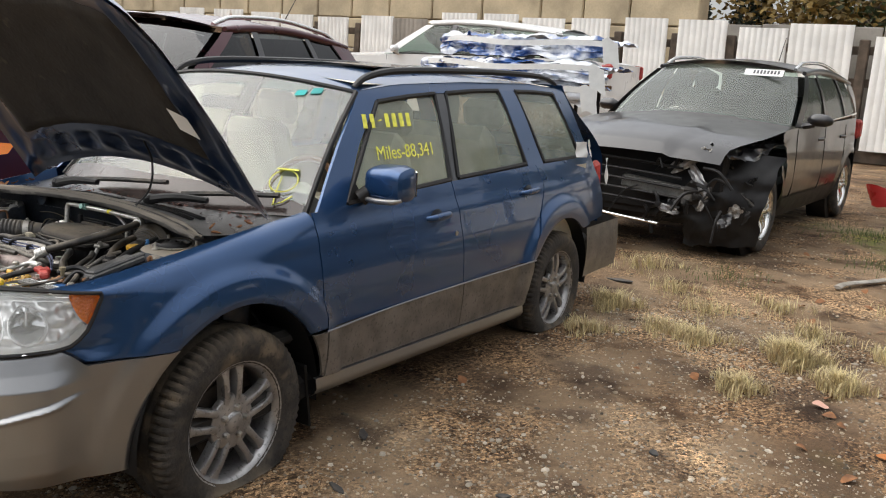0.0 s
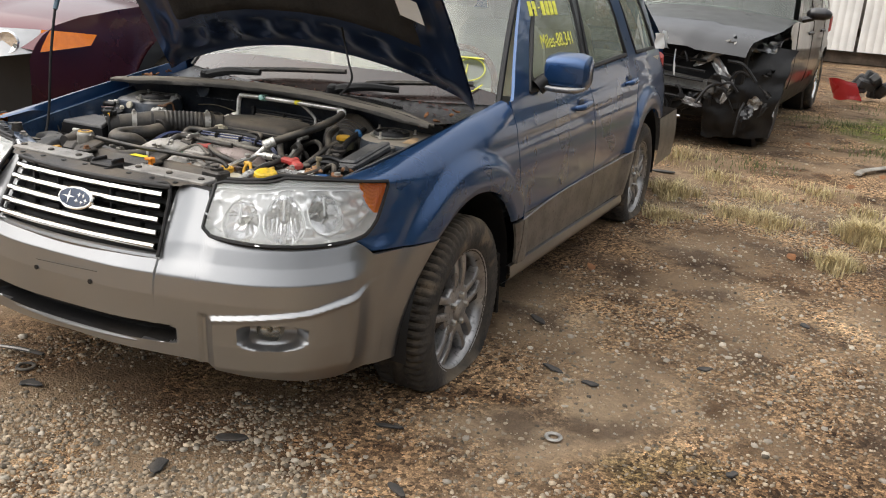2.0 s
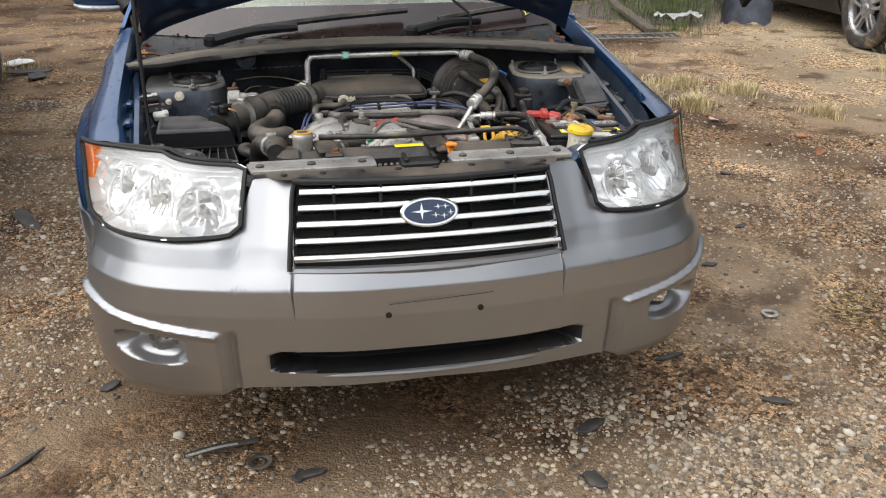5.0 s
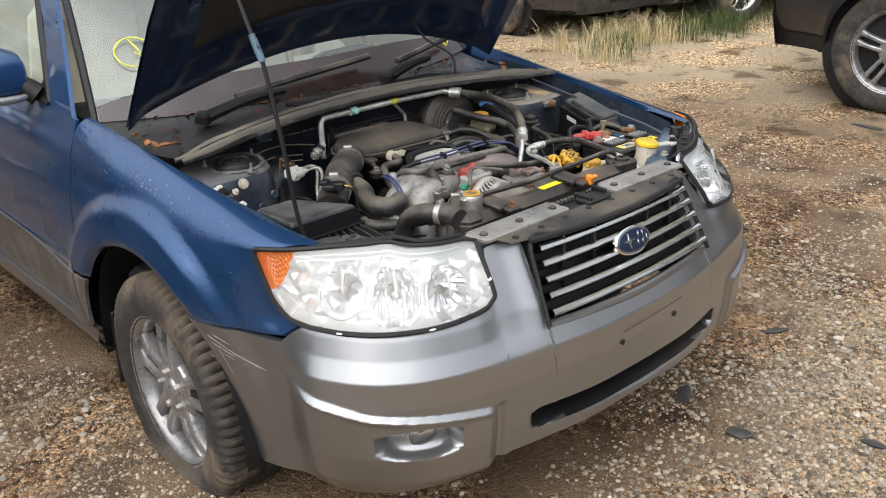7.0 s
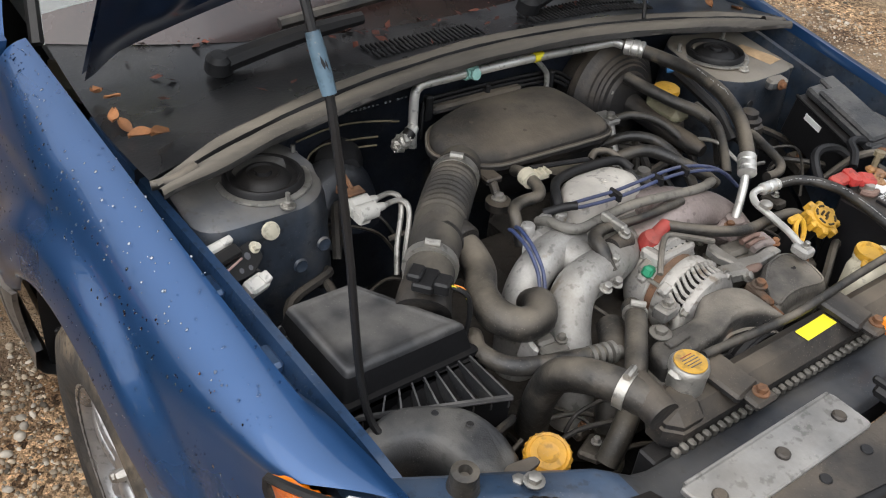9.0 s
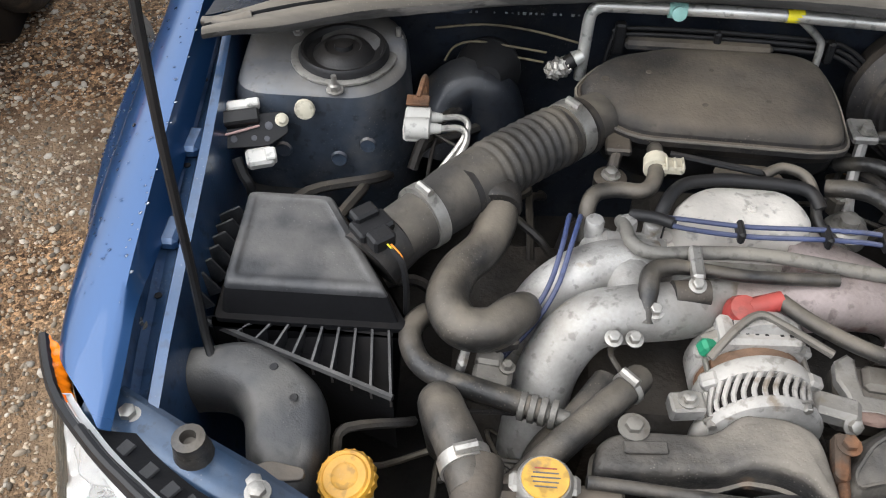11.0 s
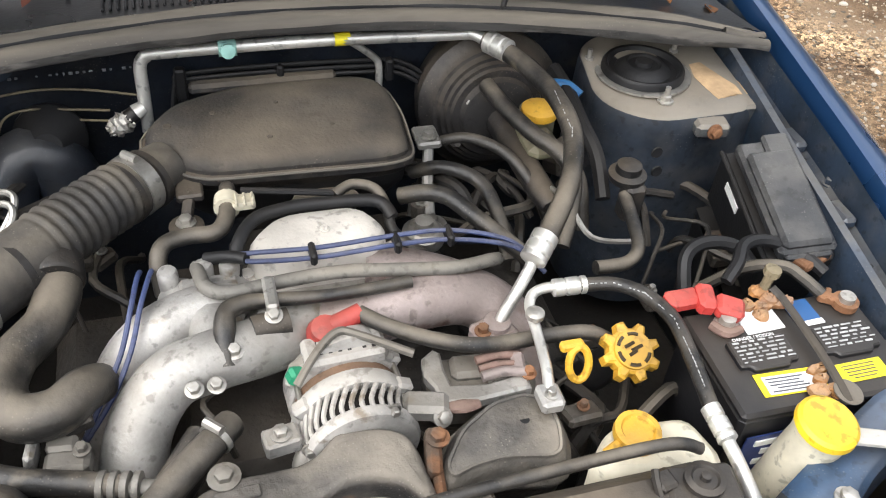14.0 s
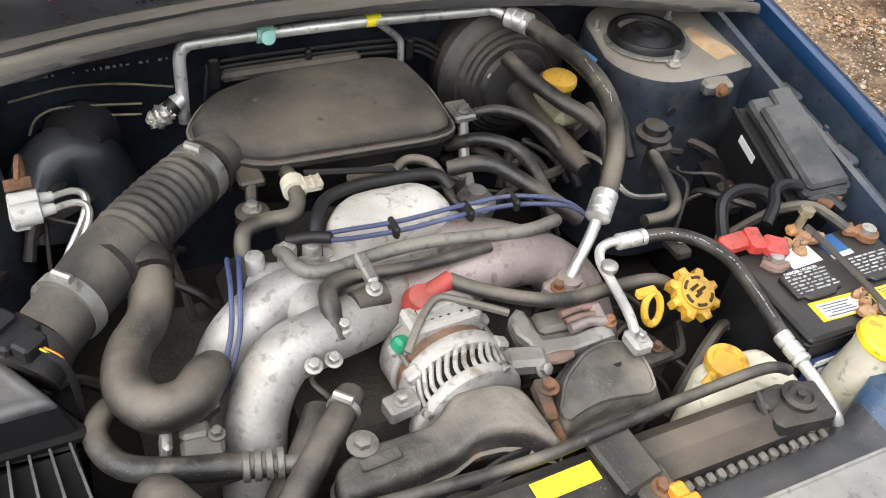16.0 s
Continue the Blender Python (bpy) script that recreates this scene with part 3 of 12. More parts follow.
def ground_mat():
    m = bpy.data.materials.new("gravelly_dirt")
    m.use_nodes = True
    n, l = m.node_tree.nodes, m.node_tree.links
    b = n["Principled BSDF"]
    tc = n.new("ShaderNodeTexCoord")

    def ns(s, d=5.0, kind="ShaderNodeTexNoise"):
        k = n.new(kind)
        k.inputs["Scale"].default_value = s
        if kind == "ShaderNodeTexNoise":
            k.inputs["Detail"].default_value = d
        l.new(tc.outputs["Object"], k.inputs["Vector"])
        return k

    def ramp(src, rows):
        r = n.new("ShaderNodeValToRGB")
        while len(r.color_ramp.elements) < len(rows):
            r.color_ramp.elements.new(0.5)
        for e, (p, c) in zip(r.color_ramp.elements, rows):
            e.position, e.color = p, (*c, 1)
        l.new(src, r.inputs["Fac"])
        return r.outputs["Color"]

    def mix(f, a, c, kind="MIX"):
        x = n.new("ShaderNodeMix")
        x.data_type, x.blend_type = "RGBA", kind
        for s, v in ((x.inputs["Factor"], f), (x.inputs["A"], a), (x.inputs["B"], c)):
            if hasattr(v, "is_linked"):
                l.new(v, s)
            else:
                s.default_value = (*v, 1) if isinstance(v, tuple) else v
        return x.outputs["Result"]

    earth = ramp(ns(1.1, 8).outputs["Fac"], [(0.3, (0.125, 0.083, 0.050)), (0.5, (0.240, 0.166, 0.102)), (0.7, (0.390, 0.290, 0.190))])
    damp = ramp(ns(0.45, 6).outputs["Fac"], [(0.47, (1, 1, 1)), (0.66, (0.58, 0.51, 0.46))])
    col = mix(1.0, earth, damp, "MULTIPLY")
    oil = ramp(ns(2.4, 9).outputs["Fac"], [(0.53, (0, 0, 0)), (0.64, (1, 1, 1))])
    col = mix(mix(1.0, oil, (0.72, 0.72, 0.72), "MULTIPLY"), col, (0.075, 0.050, 0.034))
    moss = ramp(ns(0.9, 9).outputs["Fac"], [(0.66, (0, 0, 0)), (0.74, (1, 1, 1))])
    col = mix(mix(1.0, moss, (0.35, 0.35, 0.35), "MULTIPLY"), col, (0.10, 0.11, 0.035))
    sep = n.new("ShaderNodeSeparateXYZ")
    l.new(tc.outputs["Object"], sep.inputs["Vector"])
    wob = n.new("ShaderNodeMath")
    wob.operation = "MULTIPLY_ADD"
    l.new(ns(0.8, 6).outputs["Fac"], wob.inputs[0])
    wob.inputs[1].default_value = 2.6
    l.new(sep.outputs["Y"], wob.inputs[2])
    pale = ramp(wob.outputs[0], [(0.0, (0.62, 0.62, 0.62)), (0.75, (0, 0, 0))])
    col = mix(pale, col, (0.47, 0.352, 0.228))
    wob2 = n.new("ShaderNodeMath")
    wob2.operation = "MULTIPLY_ADD"
    l.new(ns(0.6, 6).outputs["Fac"], wob2.inputs[0])
    wob2.inputs[1].default_value = 2.0
    l.new(sep.outputs["X"], wob2.inputs[2])
    sandy = n.new("ShaderNodeMapRange")
    sandy.inputs["From Min"].default_value, sandy.inputs["From Max"].default_value = 4.0, 5.6
    sandy.inputs["To Max"].default_value = 0.75
    l.new(wob2.outputs[0], sandy.inputs["Value"])
    col = mix(sandy.outputs["Result"], col, (0.52, 0.42, 0.28))
    # a muddy wet hollow and moss beside it
    bend = n.new("ShaderNodeVectorMath")
    bend.operation = "MULTIPLY_ADD"
    l.new(ns(0.9, 8).outputs["Color"], bend.inputs[0])
    bend.inputs[1].default_value = (3.0, 3.0, 0.0)
    l.new(tc.outputs["Object"], bend.inputs[2])
    def hollow(cx, cy, r0, r1):
        far = n.new("ShaderNodeVectorMath")
        far.operation = "DISTANCE"
        l.new(bend.outputs["Vector"], far.inputs[0])
        far.inputs[1].default_value = (cx + 1.5, cy + 1.5, 0.0)
        out = n.new("ShaderNodeMapRange")
        out.inputs["From Min"].default_value, out.inputs["From Max"].default_value = r1, r0
        l.new(far.outputs["Value"], out.inputs["Value"])
        return out.outputs["Result"]
    wet = hollow(4.1, 7.3, 0.9, 1.5)
    col = mix(hollow(2.4, 7.6, 0.5, 1.3), col, ramp(ns(7, 6).outputs["Fac"], [(0.42, (0.12, 0.10, 0.05)), (0.58, (0.13, 0.15, 0.03))]))
    col = mix(wet, col, ramp(ns(5, 8).outputs["Fac"], [(0.4, (0.055, 0.042, 0.034)), (0.65, (0.115, 0.088, 0.068))]))
    sheen = n.new("ShaderNodeMapRange")
    sheen.inputs["To Min"].default_value, sheen.inputs["To Max"].default_value = 0.95, 0.32
    l.new(wet, sheen.inputs["Value"]), l.new(sheen.outputs["Result"], b.inputs["Roughness"])
    damp2 = ramp(ns(3.1, 10).outputs["Fac"], [(0.56, (1, 1, 1)), (0.66, (0.42, 0.37, 0.33))])
    col = mix(1.0, col, damp2, "MULTIPLY")
    grit = ns(75, 3, "ShaderNodeTexVoronoi")
    stone = ramp(grit.outputs["Color"], [(0.15, (0.24, 0.20, 0.165)), (0.5, (0.95, 0.9, 0.84)), (0.9, (2.3, 2.18, 2.0))])
    patchy = ramp(ns(1.7, 7).outputs["Fac"], [(0.44, (0.10, 0.10, 0.10)), (0.58, (1.0, 1.0, 1.0))])
    col = mix(patchy, col, mix(1.0, col, stone, "MULTIPLY"))
    sand = ns(210, 3, "ShaderNodeTexVoronoi")
    col = mix(mix(1.0, patchy, (0.8, 0.8, 0.8), "MULTIPLY"), col, ramp(sand.outputs["Color"], [(0.1, (0.28, 0.245, 0.21)), (0.5, (0.95, 0.93, 0.9)), (0.9, (2.1, 2.0, 1.85))]), "MULTIPLY")
    l.new(col, b.inputs["Base Color"])
    b.inputs["Specular IOR Level"].default_value = 0.25
    dist = n.new("ShaderNodeMath")
    dist.operation = "MULTIPLY_ADD"
    l.new(grit.outputs["Distance"], dist.inputs[0])
    dist.inputs[1].default_value = -0.45
    l.new(ns(160, 4).outputs["Fac"], dist.inputs[2])
    bp = n.new("ShaderNodeBump")
    bp.inputs["Strength"].default_value, bp.inputs["Distance"].default_value = 1.0, 0.013
    l.new(dist.outputs[0], bp.inputs["Height"]), l.new(bp.outputs["Normal"], b.inputs["Normal"])
    return m


DIRT = ground_mat()


def build_ground():
    g = Geo()
    # fine near the car, coarse towards the horizon
    def line(lo, hi, step, edge):
        a = [lo + step * i for i in range(int((hi - lo) / step) + 1)]
        out, d, p = [], step, a[-1]
        while p < edge:
            d *= 1.6
            p += d
            out.append(p)
        front, d, p = [], step, a[0]
        while p > -edge:
            d *= 1.6
            p -= d
            front.append(p)
        return front[::-1] + a + out
    xs, ys = line(-5, 6, 0.06, 900), line(-5, 10, 0.06, 900)
    vs = [(x, y, ground_z(x, y)) for x in xs for y in ys]
    ny = len(ys)
    fs = [(i * ny + j, (i + 1) * ny + j, (i + 1) * ny + j + 1, i * ny + j + 1) for i in range(len(xs) - 1) for j in range(ny - 1)]
    g.add(vs, fs)
    return tagged(part("ground", g, DIRT), "brown gravelly dirt of a salvage yard", "ground", kind="structure")


ground = build_ground()

# ---- the blue estate car: world axes, front axle at y = 0, nose towards -y, driver's side +x ----
car = thing("car", "dark blue estate car with grey bumpers and its hood propped open", "car")
HUB, ARCH_R = 0.222, 0.405

PLAN = [(0.0, -0.905), (0.15, -0.902), (0.30, -0.878), (0.43, -0.850), (0.53, -0.823), (0.61, -0.784), (0.67, -0.728), (0.72, -0.636), (0.762, -0.510), (0.793, -0.365), (0.815, -0.22), (0.826, -0.08)]


def plan_tables():
    s, xs, ys, last = 0.0, [], [], PLAN[0]
    for p in PLAN:
        s += math.dist(p, last)
        xs.append((s, p[0])), ys.append((s, p[1]))
        last = p
    return xs, ys


PLAN_X, PLAN_Y = plan_tables()


def plan_raw(s):
    a = abs(s)
    return flow(PLAN_X, a), flow(PLAN_Y, a)


def plan(s):
    """Place and outward direction on the nose's outline at distance s from its middle."""
    d, q = 0.05, [plan_raw(abs(s) + k * 0.025) if abs(s) + k * 0.025 > 0 else (-plan_raw(abs(s) + k * 0.025)[0], plan_raw(abs(s) + k * 0.025)[1]) for k in (-2, -1, 0, 1, 2)]
    x = sum(p[0] for p in q) / 5
    y = sum(p[1] for p in q) / 5
    tx, ty = q[4][0] - q[0][0], q[4][1] - q[0][1]
    k = math.hypot(tx, ty) or 1
    nx, ny = ty / k, -tx / k
    sg = 1 if s >= 0 else -1
    return sg * x, y, sg * nx, ny


SIDE = [(0.12, 0.79), (0.2, 0.815), (0.3, 0.828), (0.44, 0.838), (0.58, 0.839), (0.66, 0.833), (0.72, 0.823), (0.76, 0.812), (0.82, 0.795), (0.88, 0.777), (0.93, 0.759), (0.96, 0.745), (1.31, 0.592), (1.36, 0.555)]
TAPER = [(-0.62, 0.135), (-0.575, 0.112), (-0.5, 0.076), (-0.35, 0.040), (-0.2, 0.020), (0.0, 0.008), (0.3, 0.0), (2.5, 0.0), (2.9, 0.02), (3.2, 0.06), (3.4, 0.13)]


def side_plain(y, z):
    return flow(SIDE, z) - flow(TAPER, y) + 0.006 * smooth(0.74, 0.79, z) * smooth(0.86, 0.81, z)


def side_x(y, z):
    """Half-width of the body at a place along it and a height, with the flares round the wheels."""
    return side_plain(y, z) + flare(y, z)


def flare(y, z):
    x = 0.0
    for hy in (0.0, 2.5):
        r = math.hypot(y - hy, z - 0.235)
        x += 0.026 * (0.4 + 0.6 * smooth(-0.48, -0.20, y)) * smooth(0.545, 0.490, r) - 0.008 * smooth(0.43, 0.405, r)
    return x


def panel(g, y0, y1, z0, z1, nu, nv, out=0.0, rim=0.010, mi=0):
    """A sheet on the body side between curves y0(v), y1(v) and z0(y), z1(y), with its rim turned in."""
    def at(u, v):
        e = 0.0
        if u < 0 or u > 1 or v < 0 or v > 1:
            e = rim
        u, v = min(1, max(0, u)), min(1, max(0, v))
        y = y0(v) + (y1(v) - y0(v)) * u
        z = z0(y) + (z1(y) - z0(y)) * v
        return (side_x(y, z) + out - e, y, z)
    def fn(a, b):
        return at((a * (nu + 2) - 1) / nu, (b * (nv + 2) - 1) / nv)
    return g.grid(fn, nu + 2, nv + 2, mi)


def arch(y, hy, r=ARCH_R):
    d = r * r - (y - hy) ** 2
    return 0.235 + math.sqrt(d) if d > 0 else 0.0


def both(name, geo, mats, parent, label=""):
    """A part on the driver's side and its mirror image."""
    a = part(name, geo, mats, parent, label)
    b = part(name, geo.mirrored(), mats, parent, label)
    return a, b


def lamp_edge(z):
    """The headlight's outer end at a height, where the fender meets it: (x, y)."""
    return (lerp([(0.604, 0.706), (0.625, 0.719), (0.665, 0.731), (0.72, 0.740), (0.765, 0.746)], z),
            lerp([(0.604, -0.590), (0.625, -0.560), (0.665, -0.530), (0.72, -0.502), (0.765, -0.484)], z))


def fender():
    g = Geo()
    def top(y):
        return flow([(-0.60, 0.774), (-0.49, 0.781), (-0.2, 0.818), (0.18, 0.868), (0.41, 0.895)], y)
    def edge(y):
        return flow([(-0.60, 0.664), (-0.558, 0.669), (-0.4, 0.690), (0.0, 0.715), (0.41, 0.735)], y)
    def roll(y):
        return 0.022 + 0.088 * smooth(-0.58, -0.10, y) - 0.055 * smooth(0.05, 0.40, y)
    def low(y):
        z = lerp([(-0.595, 0.604), (-0.565, 0.590), (-0.53, 0.560), (-0.27, 0.547), (0.30, 0.466), (0.41, 0.466)], y)
        return max(z, arch(y, 0.0))
    SPLIT = 0.62
    def skin(y, z, y0):
        x = side_x(y, z)
        xl = lamp_edge(z)[0] + 0.004
        return x + (xl - side_x(y0, z)) * (1 - smooth(0.0, 0.14, y - y0))
    def fn(u, v):
        u = u ** 1.15
        if v <= SPLIT:
            k = v / SPLIT
            zf = 0.604 + (0.756 - 0.604) * k
            y0 = lamp_edge(zf)[1] + 0.003
            y = y0 + (0.407 - y0) * u
            yb = -0.587 + 0.994 * u
            z1 = top(y) - roll(y)
            z = low(yb) + (z1 - low(yb)) * k
            e = 0.012 * smooth(0.03, 0.0, k)
            return (skin(y, z, y0) - e, y, z)
        ye = lamp_edge(0.766)[1] + 0.003
        k = min(1, (v - SPLIT) / (0.94 - SPLIT))
        y0 = ye + (-0.592 - ye) * k
        y = y0 + (0.407 - y0) * u
        z1 = top(y) - roll(y)
        xe, off = edge(y), (lamp_edge(0.766)[0] + 0.004 - side_x(ye, z1)) * (1 - smooth(0.0, 0.14, y - ye))
        x0 = side_plain(y, z1) + off
        lean = (side_plain(y, z1 - 0.02) - side_plain(y, z1 + 0.02)) / 0.04 * smooth(0.03, 0.08, roll(y))
        cx_, cz_ = x0 - lean * 0.8 * roll(y), top(y) - 0.004
        ax_, az_ = x0 + 0.62 * (cx_ - x0), z1 + 0.62 * (cz_ - z1)
        bx_, bz_ = xe + 0.62 * (cx_ - xe), top(y) + 0.62 * (cz_ - top(y))
        w0, w1, w2, w3 = (1 - k) ** 3, 3 * k * (1 - k) ** 2, 3 * k * k * (1 - k), k ** 3
        zp = w0 * z1 + w1 * az_ + w2 * bz_ + w3 * top(y)
        p = (w0 * x0 + w1 * ax_ + w2 * bx_ + w3 * xe + flare(y, zp) * (1 - smooth(0.0, 0.6, k)), y, zp)
        if v > 0.94:
            q = (v - 0.94) / 0.06
            p = (xe - 0.012 * q, y, top(y) - (0.004 + 0.041 * smooth(-0.48, -0.30, y)) * q)
        return p
    g.grid(fn, 110, 64)
    return g


both("fender", fender(), BLUE, car)


def door_panels():
    belt = lambda y: lerp([(0.41, 0.893), (0.62, 0.902), (1.4, 0.928), (2.2, 0.945), (3.1, 0.948)], y)
    tone = lambda y: 0.466 - 0.004 * y
    sill = lambda y: 0.285 - 0.035 * (y - 0.4)
    front, rear, quarter = Geo(), Geo(), Geo()
    panel(front, lambda v: 0.413, lambda v: 1.418 - 0.03 * v, tone, belt, 24, 26)
    rl = lambda v: lerp([(0, 2.10), (0.2, 2.13), (0.45, 2.24), (0.7, 2.30), (1, 2.26)], v)
    panel(rear, lambda v: 1.424 - 0.03 * v, rl, lambda y: max(tone(y), arch(y, 2.5, 0.425)), belt, 28, 26)
    qz = lambda y: max(lerp([(2.1, 0.46), (2.85, 0.56), (3.3, 0.56)], y), arch(y, 2.5))
    panel(quarter, lambda v: rl(v) + 0.005, lambda v: lerp([(0, 3.30), (0.5, 3.2), (1, 3.09)], v), qz, belt, 34, 26)
    both("front_door", front, BLUE, car)
    both("rear_door", rear, BLUE, car)
    both("quarter_panel", quarter, BLUE, car)
    c1, c2 = Geo(), Geo()
    panel(c1, lambda v: 0.413, lambda v: 1.418, sill, lambda y: tone(y) - 0.004, 24, 10, out=0.006)
    panel(c2, lambda v: 1.424, lambda v: 2.105, lambda y: max(sill(y), arch(y, 2.5, 0.43)), lambda y: max(tone(y) - 0.004, arch(y, 2.5, 0.43) + 0.01), 24, 10, out=0.006)
    both("door_cladding", c1, CLAD, car, "grey-brown lower door cladding")
    both("door_cladding", c2, CLAD, car, "grey-brown lower door cladding")
    c3 = Geo()
    panel(c3, lambda v: math.sqrt(ARCH_R ** 2 - (0.055 + 0.172 * v) ** 2), lambda v: 0.408, lambda y: 0.29, lambda y: 0.462, 8, 14, out=0.004)
    both("fender_cladding", c3, CLAD, car, "grey-brown fender cladding")
    strip = Geo()
    strip.tube([(side_x(0.4, 0.46) + 0.005, 0.40, 0.465), (side_x(1, 0.46) + 0.005, 1.0, 0.463), (side_x(2.1, 0.46) + 0.005, 2.12, 0.459)], 0.004, 6)
    both("body_line_trim", strip, SILVER, car)
    s = Geo()
    def sf(u, v):
        y = 0.375 + 1.68 * u
        z1, z0 = sill(y) - 0.004, sill(y) - 0.085
        prof = [(0.0, 0.0), (0.015, 0.018), (0.02, 0.5), (0.008, 0.75), (-0.02, 1.0)]
        k = v * 4
        i = min(3, int(k))
        a, b = prof[i], prof[i + 1]
        o, h = a[0] + (b[0] - a[0]) * (k - i), a[1] + (b[1] - a[1]) * (k - i)
        return (0.826 + o, y, z1 + (z0 - z1) * h)
    s.grid(sf, 30, 12, flip=True)
    both("side_sill", s, SILVER, car, "light grey side sill strip")
    u = Geo()
    u.box((0, 1.2, 0.23), (1.58, 3.0, 0.10), 0.02)
    part("underbody", u, BLACK, car)
    return belt


belt_line = door_panels()


def quad_strip(pa, pb, n=12, out=0.0, thick=0.012):
    """A bowed strip between two lines of (y, z) on the greenhouse side."""
    g = Geo()
    def on(line, t):
        k = t * (len(line) - 1)
        i = min(len(line) - 2, int(k))
        a, b = line[i], line[i + 1]
        return a[0] + (b[0] - a[0]) * (k - i), a[1] + (b[1] - a[1]) * (k - i)
    def fn(u, v):
        w = min(1, max(0, (v * 8 - 1) / 6))
        (ya, za), (yb, zb) = on(pa, u), on(pb, u)
        y, z = ya + (yb - ya) * w, za + (zb - za) * w
        e = thick if v in (0.0, 1.0) else 0.0
        return (side_x(y, z) + out - e, y, z)
    return g.grid(fn, n, 8)


def greenhouse():
    # driver's side; mirrored for the other
    A_out = [(0.43, 0.885), (0.68, 1.13), (0.90, 1.325)]
    A_in = [(0.60, 0.89), (0.80, 1.12), (0.99, 1.285)]
    both("windscreen_pillar", quad_strip(A_out, A_in, 16), BLUE, car)
    top = [(0.90, 1.325), (1.2, 1.352), (1.8, 1.368), (2.5, 1.366), (2.93, 1.335)]
    low = [(0.99, 1.285), (1.25, 1.308), (1.8, 1.322), (2.4, 1.328), (2.80, 1.31)]
    both("roof_side", quad_strip(top, low, 24), BLUE, car)
    both("centre_pillar", quad_strip([(1.485, 1.318), (1.40, 0.925)], [(1.565, 1.32), (1.455, 0.928)], 10, -0.004), BLACK_GLOSS, car)
    both("rear_pillar", quad_strip([(2.115, 1.33), (2.18, 0.942)], [(2.27, 1.33), (2.36, 0.945)], 12), BLUE, car)
    both("tail_pillar", quad_strip([(2.775, 1.312), (2.925, 0.94)], [(2.94, 1.34), (3.09, 0.945)], 12), BLUE, car)
    both("sail_panel", quad_strip([(0.60, 0.89), (0.69, 0.995)], [(0.74, 0.895), (0.70, 1.0)], 4, -0.003), BLACK, car)

    def pane(name, ring):
        # ring: front-bottom, front-top, rear-top, rear-bottom in (y, z)
        a, b, c, d = ring
        g = Geo()
        def fn(u, v):
            y0, z0 = a[0] + (d[0] - a[0]) * u, a[1] + (d[1] - a[1]) * u
            y1, z1 = b[0] + (c[0] - b[0]) * u, b[1] + (c[1] - b[1]) * u
            y, z = y0 + (y1 - y0) * v, z0 + (z1 - z0) * v
            return (side_x(y, z) - 0.012 + 0.008 * math.sin(math.pi * v), y, z)
        g.grid(fn, 10, 8)
        for o in both(name, g, GLASS, car, "green-tinted side window glass, whitened for the bright view through it"):
            o.visible_shadow = False
        f = Geo()
        pts = [a, ((a[0] + b[0]) / 2, (a[1] + b[1]) / 2), b, ((b[0] + c[0]) / 2, (b[1] + c[1]) / 2 + 0.004), c, ((c[0] + d[0]) / 2, (c[1] + d[1]) / 2), d, ((a[0] + d[0]) / 2, (a[1] + d[1]) / 2), a]
        for p, q in zip(pts, pts[1:]):
            f.tube([(side_x(*p) - 0.006, *p), (side_x(*q) - 0.006, *q)], 0.012, 6)
        both("window_frame", f, BLACK, car)
    pane("front_window", [(0.625, 0.905), (1.005, 1.28), (1.475, 1.312), (1.395, 0.935)])
    pane("rear_window", [(1.465, 0.938), (1.575, 1.315), (2.10, 1.328), (2.165, 0.955)])
    pane("quarter_window", [(2.375, 0.955), (2.285, 1.325), (2.76, 1.31), (2.91, 0.95)])

    r = Geo()
    def roof(u, v):
        y = 0.90 - 0.10 * math.cos((v - 0.5) * math.pi) + (2.0 + 0.13 * math.cos((v - 0.5) * math.pi)) * u
        yy = 0.90 + 2.03 * u
        e = lerp(top, yy)
        x = (v * 2 - 1)
        w = side_x(yy, e) + 0.004
        return (x * w, y, e + 0.055 * (1 - abs(x) ** 2.6) * (0.55 + 0.45 * math.sin(math.pi * min(1, u * 1.2 + 0.1))))
    r.grid(roof, 24, 24)
    part("roof", r, BLUE, car)
    sr = Geo()
    sr.grid(lambda u, v: (-0.36 + 0.72 * v, 1.35 + 0.95 * u, 1.428 - 0.012 * abs(v - 0.5) + 0.006 * math.sin(math.pi * u)), 6, 6)
    part("sunroof", sr, BLACK_GLOSS, car, "dark glass sunroof panel")
    rail = Geo()
    rail.tube([(0.545, 0.92, 1.335), (0.55, 1.02, 1.385), (0.548, 1.3, 1.412), (0.545, 2.1, 1.42), (0.545, 2.65, 1.405), (0.545, 2.86, 1.365)], [0.012, 0.02, 0.021, 0.021, 0.02, 0.012], 8, flat=0.8)
    both("roof_rail", rail, BLACK, car, "matt black roof rail")


greenhouse()


def screen_point(u, v):
    """The windscreen: u across from -1 to 1, v from its foot to its top."""
    y0, z0 = 0.435 - 0.17 * (1 - u * u), 0.868 - 0.012 * (1 - u * u)
    y1, z1 = 0.885 - 0.10 * (1 - u * u), 1.318 + 0.05 * (1 - u * u)
    x = u * (0.715 + (0.585 - 0.715) * v)
    return (x, y0 + (y1 - y0) * v - 0.012 * math.sin(math.pi * v), z0 + (z1 - z0) * v + 0.014 * math.sin(math.pi * v))


